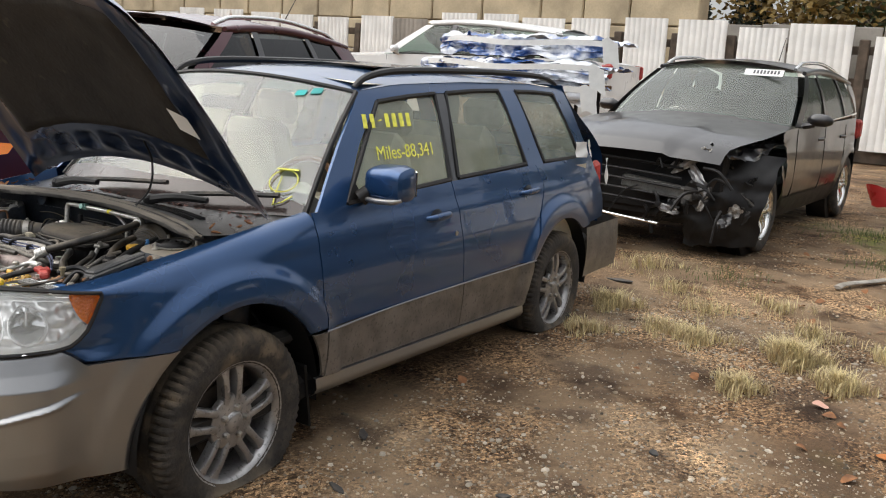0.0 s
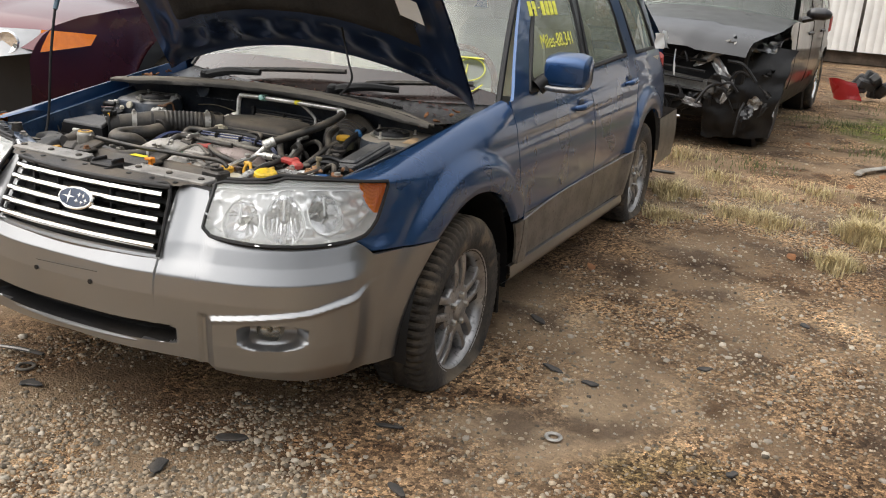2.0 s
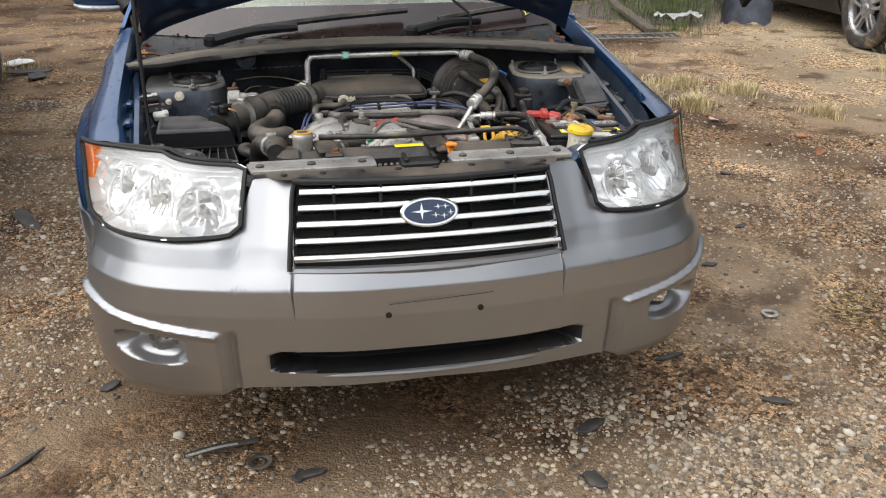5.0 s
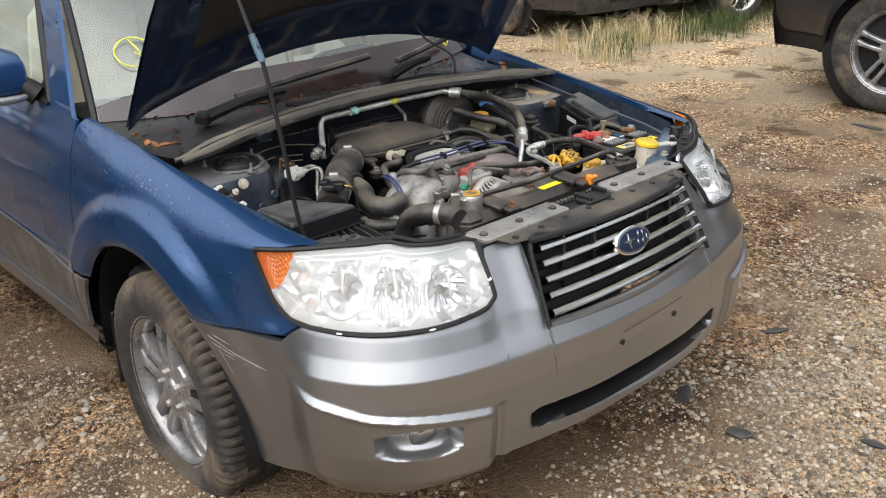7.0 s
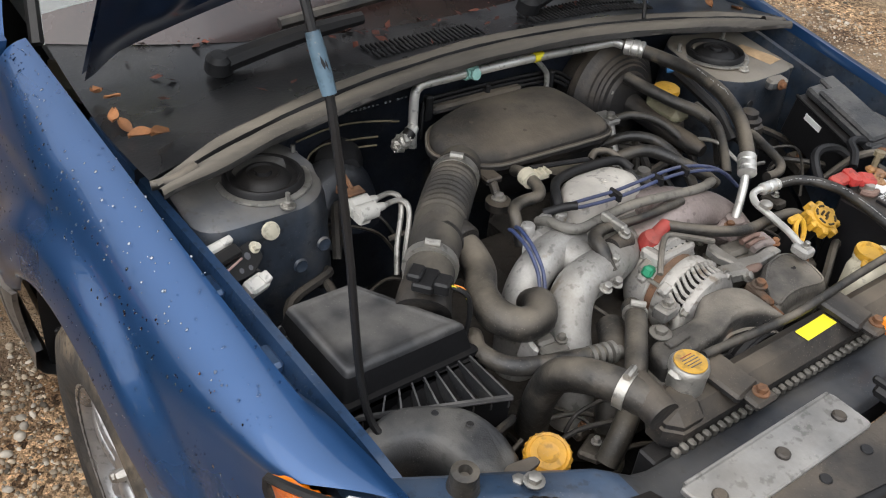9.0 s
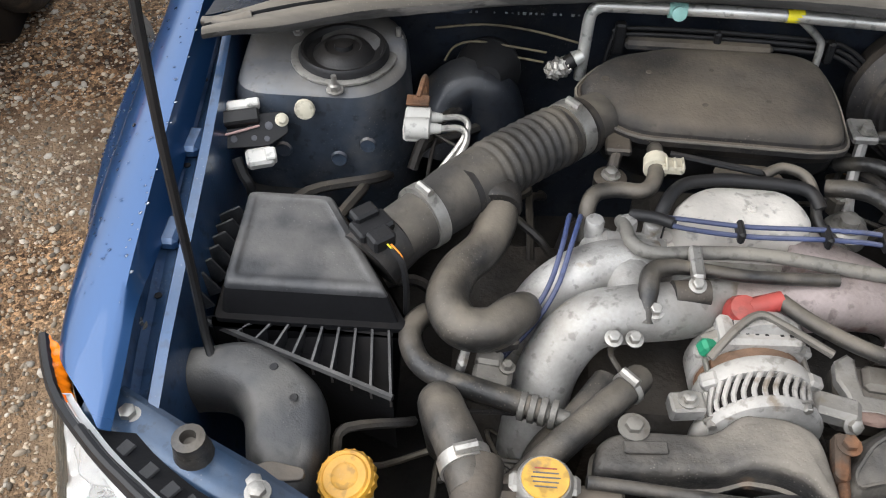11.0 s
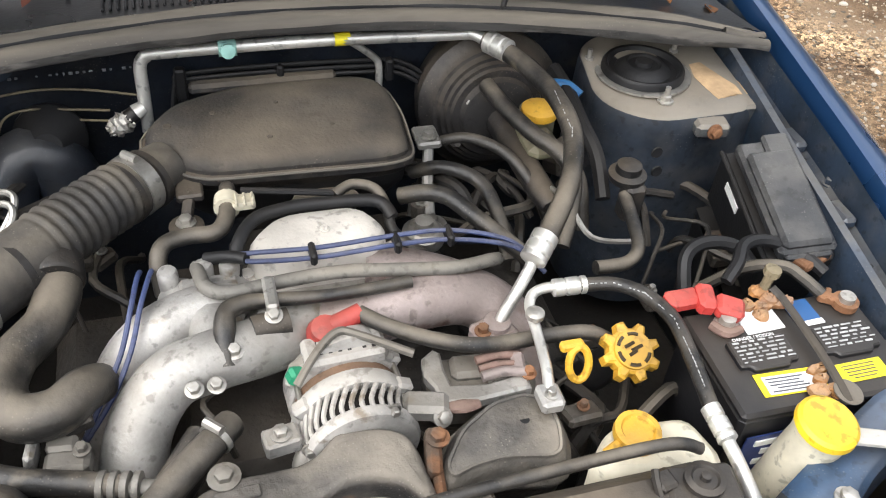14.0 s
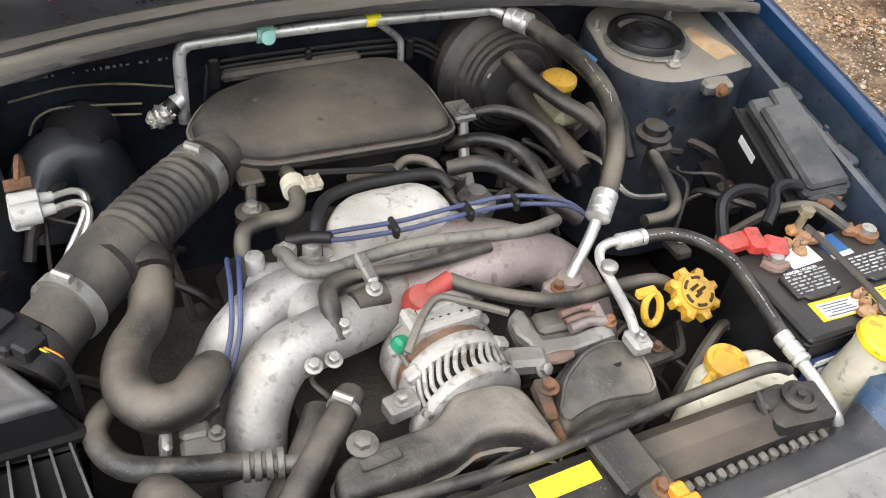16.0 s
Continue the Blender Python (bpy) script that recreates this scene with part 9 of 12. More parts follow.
for x in (-0.185, 0.075):
    g = Geo()
    g.box((x, -0.635, 0.752), (0.05, 0.07, 0.014), 0.004, (8, 0, 10))
    g.box((x + 0.015, -0.672, 0.745), (0.042, 0.045, 0.012), 0.004)
    rb_ = bay("radiator_bracket", g, DUSTY, "black radiator mounting bracket", rad)
    bolt((x + 0.018, -0.678, 0.751), parent=rb_, r=0.009, m=RUST)
g = Geo()
def sup(u, v):
    x = (u * 2 - 1) * 0.69
    f = smooth(0.40, 0.69, abs(x))
    y = lerp([(0, -0.70), (0.38, -0.692), (0.42, -0.676), (0.50, -0.635), (0.58, -0.600), (0.65, -0.566), (0.70, -0.540)], abs(x))
    fr = 0.046 - 0.020 * smooth(0.40, 0.48, abs(x))
    ring = [(0.045, -0.10), (0.040, 0.0), (0.030, 0.006), (0.016 - fr, 0.006), (0.006 - fr, 0.0), (-fr, -0.03)]
    k = v * 5
    i = min(4, int(k + 1e-6))
    a_, b_ = ring[i], ring[i + 1]
    return (x, y + (a_[0] + (b_[0] - a_[0]) * (k - i)) - 0.012 * smooth(0.40, 0.34, abs(x)), 0.722 - 0.022 * smooth(0.42, 0.36, abs(x)) + 0.018 * f + (a_[1] + (b_[1] - a_[1]) * (k - i)))
# middle in the darker blue: the gap's shade is painted on
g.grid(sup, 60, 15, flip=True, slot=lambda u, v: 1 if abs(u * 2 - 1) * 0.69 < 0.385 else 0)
spn = bay("radiator_support", g, [BLUE_SUP, BLUE_DARK], "blue radiator support panel")
for x, y in ((-0.643, -0.556), (-0.498, -0.627), (0.576, -0.609), (0.43, -0.685)):
    bolt((x, y, 0.742), parent=spn, r=0.010, m=STEEL)
for x, y in ((-0.569, -0.590), (0.622, -0.59)):
    g = Geo()
    g.lathe([(0.020, -0.012), (0.017, 0.006), (0.016, 0.018), (0.008, 0.02), (0.006, 0.01)], (x, y, 0.748), (0, 0, 1), 16)
    bay("hood_stop", g, RUBBER, "rubber hood stop", spn)
# dull plates over the grille's top edge
PLATE = mat("dull_grey_plate", (0.30, 0.29, 0.275), 0.5, 0.35, 0.2, 12, 160, 0.1, dust=0.4, dust_color=(0.33, 0.29, 0.235))
for x0, x1 in ((-0.37, -0.085), (0.085, 0.37)):
    g = Geo()
    pol = rounded([(x0, -0.724), (x0 + 0.012 * (x0 < 0), -0.787), (x1, -0.787), (x1, -0.724)], 0.008, 2)
    g.plate(pol, 0.008, Matrix.Translation((0, 0, 0.742)), 0.002)
    g.tube([(x0 + 0.008, -0.7245, 0.750), (x1 - 0.008, -0.7245, 0.750)], 0.0028, 6)
    pt = bay("support_plate", g, PLATE, "dull metal plate with black push clips")
    for k in range(3):
        h = Geo()
        h.lathe([(0.0095, 0), (0.0092, 0.004), (0.007, 0.006), (0.001, 0.0055)], (x0 + 0.03 + (x1 - x0 - 0.06) * k / 2, -0.757, 0.7495), (0, 0, 1), 14)
        bay("push_clip", h, DUSTY, "", pt)
g = Geo()
g.grid(lambda u, v: ((u * 2 - 1) * (0.335 - 0.02 * v), -0.784 - 0.078 * v + 0.165 * (u * 2 - 1) ** 2 * 0.25 * v, 0.744 - 0.005 * v), 30, 4, flip=True)
dc = bay("grille_top_cover", g, DUSTY, "dusty grey-black cover behind the grille")
for k in range(8):
    h = Geo()
    h.lathe([(0.008, 0), (0.007, 0.002), (0.001, 0.002)], (-0.29 + 0.083 * k, -0.805, 0.743), (0, 0, 1), 12)
    bay("cover_clip", h, BLACK, "", dc)
g = Geo()
g.box((0.012, -0.775, 0.745), (0.085, 0.05, 0.018), 0.005)
g.box((-0.02, -0.77, 0.757), (0.010, 0.055, 0.012), 0.003)
g.box((0.045, -0.765, 0.757), (0.010, 0.045, 0.016), 0.003)
bay("hood_latch", g, BLACK, "black hood latch")
g = Geo()
g.box((0.101, -0.690, 0.752), (0.016, 0.018, 0.026), 0.003)
g.box((0.101, -0.702, 0.762), (0.026, 0.010, 0.008), 0.002)
bay("orange_lever", g, ORANGE, "orange latch lever")
for sx in (-1, 1):
    g = Geo()
    def brow(u, v):
        s = 0.44 + 0.40 * u
        zt = lerp([(0.45, 0.758), (0.56, 0.766), (0.62, 0.778), (0.76, 0.776), (0.85, 0.770)], s)
        p = lamp_front(s, zt)
        _, _, nx, ny = plan(s)
        d = -0.002 + 0.048 * v
        return (sx * (p.x - nx * d), p.y - ny * d, zt + 0.006 - 0.031 * v)
    g.grid(brow, 24, 4, flip=sx > 0)
    lb = part("lamp_brow", g, BLACK, car, "black filler strip behind the lamp")
    q = Geo()
    q.tube([Vector(brow(k / 20, 0.06)) + Vector((0, 0, 0.001)) for k in range(21)], 0.0055, 8, fine=1)
    part("brow_bead", q, BLACK, lb)
    for k in range(9):
        p = Vector(brow(0.12 + 0.10 * k, 0.5))
        q = Geo()
        q.box((p.x, p.y, p.z + 0.0005), (0.024, 0.014, 0.004), 0.0015, (0, 0, -sx * (35 + 3 * k)))
        part("filler_tab", q, BLACK, lb)

# hood prop rod
pr = hose("prop_rod", [(-0.585, -0.47, 0.70), (-0.598, -0.445, 0.73), (-0.603, -0.425, 0.80), (-0.607, -0.40, 0.97), (-0.611, -0.363, 1.131), (-0.616, -0.33, 1.20), (-0.62, -0.144, 1.565)], 0.005, BLACK, "thin black hood prop rod", seg=8)
g = Geo()
a, b = Vector((-0.6105, -0.366, 1.122)), Vector((-0.615, -0.340, 1.178))
g.tube([a, a.lerp(b, 0.3), a.lerp(b, 0.7), b], [0.0075, 0.0085, 0.0085, 0.0075], 10, fine=2)
bay("rod_sleeve", g, BLUE_CLIP, "pale blue foam sleeve", pr)
hose("hood_cable", [(0.30, 0.02, 0.90), (0.32, 0.06, 0.95), (0.27, 0.12, 1.0), (0.24, 0.14, 1.06), (0.25, 0.10, 1.12)], 0.004, BLACK, "loose black washer tube hanging from the hood", None, seg=6)

# small hoses and wires low in the gaps round the engine
rng = random.Random(64)
LOOM = mat("taped_loom", (0.022, 0.021, 0.021), 0.65, 0.0, 0.3, 20, 200, 0.2, dust=0.5, dust_color=(0.16, 0.125, 0.085))
GREASE = mat("greasy_casting", (0.10, 0.09, 0.078), 0.55, 0.4, 0.4, 18, 160, 0.3, dust=0.6, dust_color=(0.17, 0.13, 0.09))
for x0, x1, y0, y1, z0, z1, n_ in ((-0.46, -0.20, -0.60, -0.42, 0.52, 0.64, 12), (-0.20, 0.22, -0.46, -0.30, 0.58, 0.655, 14), (0.20, 0.36, -0.52, -0.34, 0.55, 0.66, 12), (0.15, 0.42, -0.16, 0.02, 0.60, 0.69, 14), (-0.42, -0.22, -0.12, 0.06, 0.58, 0.68, 10), (-0.60, -0.40, -0.30, -0.14, 0.58, 0.68, 8), (0.40, 0.58, -0.30, -0.14, 0.60, 0.68, 8)):
    for k in range(n_):
        p = Vector((rng.uniform(x0, x1), rng.uniform(y0, y1), rng.uniform(z0, z1)))
        a = rng.uniform(0, math.pi)
        d = Vector((math.cos(a), math.sin(a), rng.uniform(-0.3, 0.3))) * rng.uniform(0.03, 0.07)
        b = Vector((rng.uniform(-0.03, 0.03), rng.uniform(-0.03, 0.03), rng.uniform(0.0, 0.02)))
        if k % 4 == 3:
            g = Geo()
            g.box(p, (rng.uniform(0.02, 0.05), rng.uniform(0.015, 0.04), rng.uniform(0.012, 0.03)), 0.004, (rng.uniform(-20, 20), rng.uniform(-20, 20), rng.uniform(0, 180)))
            cst = bay("casting_lug", g, GREASE)
            bolt(p + Vector((0, 0, 0.014)), parent=cst, r=0.006, m=RUST if k % 8 == 3 else STEEL)
        else:
            hose("wiring_loom", [p - d * 1.6 - Vector((0, 0, 0.03)), p - d + b * 0.5, p + b, p + d - b * 0.4, p + d * 1.7 - Vector((0, 0, 0.03))], rng.choice((0.003, 0.004, 0.006, 0.008)), LOOM if k % 3 else RUBBER, "", blk, seg=7, fine=4)

g = Geo()
g.box((0.297, -0.642, 0.735), (0.075, 0.05, 0.03), 0.006, (0, 0, -8))
g.lathe([(0.020, 0), (0.020, 0.006), (0.014, 0.008), (0.012, 0.005), (0.005, 0.005), (0.005, 0.011), (0.001, 0.012)], (0.298, -0.640, 0.750), (0, 0, 1), 20)
g.box((0.262, -0.630, 0.748), (0.020, 0.022, 0.012), 0.003, (0, 0, 10))
g.tube([(0.255, -0.62, 0.755), (0.252, -0.635, 0.75), (0.256, -0.65, 0.735)], 0.004, 6)
bay("relay_block", g, DUSTY, "dusty black relay block by the coolant tank")


# ---- mirrors, handles, tail, cabin ----
def mirror():
    g = Geo()
    base = rounded([(-0.045, -0.062), (-0.05, 0.055), (0.03, 0.075), (0.085, 0.07), (0.095, -0.05), (0.05, -0.07)], 0.035, 4)
    def ring(x, s):
        return [(0.785 + x, 0.735 + a * s, 0.985 + b * s) for a, b in base]
    loft(g, [ring(0.0, 0.5), ring(0.01, 0.85), ring(0.04, 1.0), ring(0.13, 1.02), ring(0.165, 0.9), ring(0.178, 0.6)])
    a, b = both("door_mirror", g, BLUE, car, "blue door mirror with a clear indicator")
    for o, sg in ((a, 1), (b, -1)):
        q = Geo()
        q.tube([(0.79, 0.698, 0.925), (0.84, 0.690, 0.921), (0.92, 0.694, 0.924), (0.955, 0.715, 0.933)], [0.008, 0.012, 0.012, 0.008], 10)
        part("indicator", q if sg > 0 else q.mirrored(), ALLOY, o, "clear indicator strip")
        q = Geo()
        q.tube([(0.77, 0.70, 0.92), (0.80, 0.72, 0.95), (0.83, 0.735, 0.96)], [0.035, 0.03, 0.025], 10)
        part("mirror_foot", q if sg > 0 else q.mirrored(), BLACK, o)
        q = Geo()
        q.box((0.875, 0.826, 0.985), (0.15, 0.006, 0.10), 0.003)
        part("mirror_glass", q if sg > 0 else q.mirrored(), CHROME, o)


mirror()
for y, z in ((1.215, 0.795), (2.112, 0.823)):
    g = Geo()
    x = side_x(y, z)
    g.tube([(x - 0.005, y - 0.085, z - 0.004), (x + 0.022, y - 0.06, z), (x + 0.026, y, z + 0.003), (x + 0.022, y + 0.06, z + 0.004), (x - 0.005, y + 0.09, z + 0.002)], [0.010, 0.015, 0.016, 0.015, 0.010], 10)
    both("door_handle", g, BLUE, car, "blue pull handle")
    # a dark disc on the door stands in for the shaded hollow
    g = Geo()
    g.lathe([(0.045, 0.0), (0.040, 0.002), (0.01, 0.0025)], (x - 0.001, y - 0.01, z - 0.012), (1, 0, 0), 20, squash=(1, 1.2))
    both("handle_shade_disc", g, BLUE_DARK, car)
g = Geo()
g.lathe([(0.011, 0), (0.011, 0.005), (0.003, 0.006)], (side_x(1.353, 0.70) - 0.001, 1.353, 0.703), (1, 0, 0), 14)
both("keyhole", g, STEEL, car, "bright lock barrel")

# tail: bumper corner, lamp, hatch
g = Geo()
def rb(u, v):
    a = u * 2 - 1
    x = math.copysign(min(0.84, 0.84 * (abs(a) * 1.35) ** 0.9), a) if abs(a) < 0.72 else math.copysign(0.84, a)
    y = 3.41 - 0.05 * (abs(x) / 0.84) ** 4 if abs(a) < 0.72 else 3.36 - (abs(a) - 0.72) / 0.28 * 0.52
    z = 0.24 + 0.30 * v + 0.01 * (y - 3)
    o = 0.012 * math.sin(math.pi * v)
    return (x + math.copysign(o, x) * (abs(a) >= 0.6), y + o * (abs(a) < 0.72), z)
g.grid(rb, 60, 10, flip=True)
part("rear_bumper", g, CLAD, car, "grey-brown rear bumper cover")
g = Geo()
g.grid(lambda u, v: ((u * 2 - 1) * (0.70 - 0.14 * smooth(0.45, 1, v)), 3.34 - 0.40 * smooth(0.4, 1.0, v) * v, 0.50 + 0.86 * v), 20, 24, flip=True, slot=lambda u, v: 1 if 0.52 < v < 0.93 and 0.1 < u < 0.9 else 0)
part("tailgate", g, [BLUE, DARK_GLASS], car)
g = Geo()
g.box((0.700, 3.22, 0.80), (0.06, 0.10, 0.20), 0.02, (12, 0, 0))
both("tail_lamp", g, RED, car, "red tail lamp")
for p, w_, h_, r_ in (((0.79, 2.865, 1.005), 0.10, 0.10, (0, 78, 25)), ((0.772, 2.80, 1.00), 0.09, 0.08, (0, 80, -30)), ((0.815, 3.10, 0.86), 0.16, 0.05, (0, 86, 8))):
    g = Geo()
    m_ = Matrix.Translation(p) @ pose(0, 0, 0, *r_)
    g.grid(lambda u, v: m_ @ Vector(((u - 0.5) * w_, (v - 0.5) * h_, 0.012 + 0.006 * math.sin(u * 7 + v * 3))), 6, 5)
    g.grid(lambda u, v: m_ @ Vector(((u - 0.5) * w_, (v - 0.5) * h_, 0.011 + 0.006 * math.sin(u * 7 + v * 3))), 6, 5, flip=True)
    part("torn_tape", g, PAPER, car, "torn white tape on the rear corner")

# cabin
def seat(x, y, wide=0.50):
    g = Geo()
    g.box((x, y + 0.02, 0.58), (wide, 0.50, 0.16), 0.05, (-6, 0, 0))
    s = part("seat", g, SEAT, car, "beige cloth seat")
    g = Geo()
    g.box((x, y + 0.30, 0.86), (wide * 0.96, 0.15, 0.55), 0.06, (14, 0, 0), taper=0.86)
    part("backrest", g, SEAT, s)
    for hx in ((x,) if wide < 0.8 else (x - 0.36, x + 0.36)):
        g = Geo()
        g.box((hx, y + 0.40, 1.185), (0.26, 0.09, 0.17), 0.04, (10, 0, 0))
        part("headrest", g, SEAT, s)


seat(0.36, 1.05), seat(-0.36, 1.05), seat(0, 1.95, 1.25)
g = Geo()
def dash_fn(u, v):
    x = (u * 2 - 1) * 0.70
    y = 0.33 + 0.52 * v + 0.10 * (x / 0.7) ** 2
    return (x, y, 0.84 + 0.02 * math.sin(v * 3) - 0.30 * smooth(0.75, 1.0, v) + 0.035 * smooth(0.18, 0.1, abs(x - 0.36)) * smooth(0.3, 0.6, v) * smooth(0.95, 0.8, v))
g.grid(dash_fn, 30, 20)
part("dashboard", g, DASH, car, "dark grey dashboard")
g = Geo()
c, q = Vector((0.36, 0.80, 0.86)), pose(0, 0, 0, 62, 0, 0)
ring = [c + q.to_3x3() @ Vector((0.185 * math.cos(a), 0.185 * math.sin(a), 0)) for a in [2 * math.pi * k / 24 for k in range(25)]]
g.tube(ring, 0.015, 8, fine=2)
sw = part("steering_wheel", g, WOOD, car, "wood-rimmed steering wheel")
g = Geo()
g.lathe([(0.07, -0.03), (0.075, 0.0), (0.06, 0.02), (0.002, 0.025)], c, q.to_3x3() @ Vector((0, 0, 1)), 20)
for a in (0, 180, 270):
    g.tube([c, c + q.to_3x3() @ Vector((0.18 * math.cos(radians(a)), 0.18 * math.sin(radians(a)), 0))], 0.018, 8)
part("wheel_hub", g, BEIGE, sw)
g = Geo()
g.box((0, 1.7, 0.42), (1.45, 2.9, 0.06), 0.02)
part("cabin_floor", g, DASH, car)
g = Geo()
g.grid(lambda u, v: ((v * 2 - 1) * 0.55, 0.95 + 1.85 * u, 1.35 + 0.03 * math.sin(math.pi * v)), 10, 8)
part("headliner", g, BEIGE, car)
for sx in (1, -1):
    g = Geo()
    g.grid(lambda u, v: (sx * (0.735 + 0.02 * v), 0.55 + 2.4 * u, 0.45 + 0.46 * v), 10, 6)
    part("door_card", g, BEIGE, car)
g = Geo()
g.box((0, 2.55, 0.72), (1.3, 0.6, 0.40), 0.04)
part("load_cover", g, DASH, car)
g = Geo()
g.box((0, 0.70, 1.24), (0.22, 0.03, 0.06), 0.015)
part("inside_mirror", g, BLACK, car)


# yellow marker writing
def words(text, size, m, parent, ink=None, label="yellow marker writing"):
    cu = bpy.data.curves.new("writing", "FONT")
    cu.body, cu.size, cu.extrude, cu.align_x, cu.align_y, cu.shear = text, size, 0.0006 if not ink else 0.0002, "CENTER", "CENTER", 0.0 if ink else 0.2
    tmp = bpy.data.objects.new("writing", cu)
    me = bpy.data.meshes.new_from_object(tmp)
    bpy.data.objects.remove(tmp)
    me.transform(m)
    me.materials.append(ink or MARKER)
    ob = new("writing", me)
    ob.parent = parent
    return tagged(ob, label)


def on_glass(y, z):
    return Matrix.Translation((side_x(y, z) + 0.004, y, z)) @ pose(0, 0, 0, 0, 0, 90) @ pose(0, 0, 0, 90 - 24, 0, 0)
words("DANGER / POISON", 0.0062, Matrix.Translation((0.436, -0.4790, 0.7428)), bt, PAPER, "white warning print")
words("Miles-88,341", 0.085, on_glass(1.10, 1.075), car)
m_ = on_glass(1.03, 1.205)
for k in range(7):
    g = Geo()
    x = -0.16 + 0.052 * k
    if k == 2:
        g.tube([m_ @ Vector((x - 0.012, 0.0, 0)), m_ @ Vector((x + 0.012, 0.004, 0))], 0.0035, 5)
        part("marker_stroke", g, MARKER, car, "yellow marker stroke")
        continue
    g.tube([m_ @ Vector((x + 0.006, 0.030, 0)), m_ @ Vector((x - 0.006, -0.030, 0))], 0.010, 6, flat=0.25)
    part("marker_stroke", g, MARKER, car, "yellow marker stroke")
for u0, v0, kind in ((0.84, 0.22, 0), (-0.80, 0.32, 1)):
    g = Geo()
    def on_screen(a, b):
        p = Vector(screen_point(u0 + a / 0.66, v0 + b / 0.62))
        return p + Vector((0, -0.010, 0.008))
    g.tube([on_screen(0.050 * math.cos(a), 0.046 * math.sin(a)) for a in [0.3 + 2 * math.pi * k / 18 for k in range(19)]], 0.0026, 5, fine=2)
    if kind:
        g.tube([on_screen(-0.005, 0.04), on_screen(0.025, -0.02), on_screen(0.002, 0.0)], 0.0024, 5, fine=2)
    else:
        g.tube([on_screen(-0.012, 0.02), on_screen(-0.005, -0.10), on_screen(0.05, -0.06)], 0.003, 5, fine=2)
        g.tube([on_screen(-0.04, 0.05), on_screen(0.04, 0.05)], 0.014, 5, fine=2, flat=0.2)
    part("writing", g, MARKER, windscreen, "yellow marker circle")
g = Geo()
for u0, v0 in ((0.72, 0.90), (0.62, 0.86)):
    g.grid(lambda a, b: Vector(screen_point(u0 + 0.07 * a, v0 + 0.05 * b + 0.02 * a)) + Vector((0, -0.004, 0.004)), 3, 2)
part("sticker", g, mat("teal_sticker", (0.02, 0.38, 0.36), 0.6), windscreen, "torn teal sticker")
g = Geo()
g.grid(lambda a, b: Vector(screen_point((a * 2 - 1) * 0.97, 0.90 + 0.09 * b)) + Vector((0, 0.004, -0.004)), 24, 2)
o = part("tint_band", g, glass_mat("tint_band", (0.20, 0.50, 0.50), 0.1, 1.3), windscreen, "blue-green tint band")
o.visible_shadow = False
# damp drops on the passenger-side fender and hood edge
rng = random.Random(5)
g = Geo()
for k in range(700):
    y = rng.uniform(-0.45, 0.40)
    t = rng.random()
    z1 = lerp([(-0.60, 0.778), (-0.49, 0.778), (-0.2, 0.818), (0.18, 0.868), (0.41, 0.895)], y)
    xe = lerp([(-0.62, 0.645), (-0.558, 0.657), (-0.4, 0.690), (0.0, 0.715), (0.41, 0.735)], y)
    if t < 0.55:
        a = rng.random() * math.pi / 2
        rl = 0.022 + 0.063 * smooth(-0.52, -0.15, y) - 0.045 * smooth(0.12, 0.40, y)
        x0 = side_x(y, z1 - rl)
        x, z, nrm = xe + (x0 - xe) * math.cos(a) ** 1.2, z1 - rl + rl * math.sin(a) ** 1.05, (-(0.3 + math.cos(a)), 0, 0.4 + math.sin(a))
    else:
        z = rng.uniform(0.62, z1 - 0.09)
        if math.hypot(y, z - 0.235) < 0.43:
            continue
        x, nrm = side_x(y, z), (-1, 0, 0.15)
    r = rng.choice((0.0010, 0.0013, 0.0016, 0.002, 0.0026))
    g.lathe([(r, 0.0), (r * 0.8, r * 0.45), (r * 0.3, r * 0.62)], (-x, y, z), nrm, 7)
tagged(part("rain_spatter", g, glass_mat("water", (0.8, 0.83, 0.86), 0.0, 1.33), car, "scattered water drops"), kind="stuff")


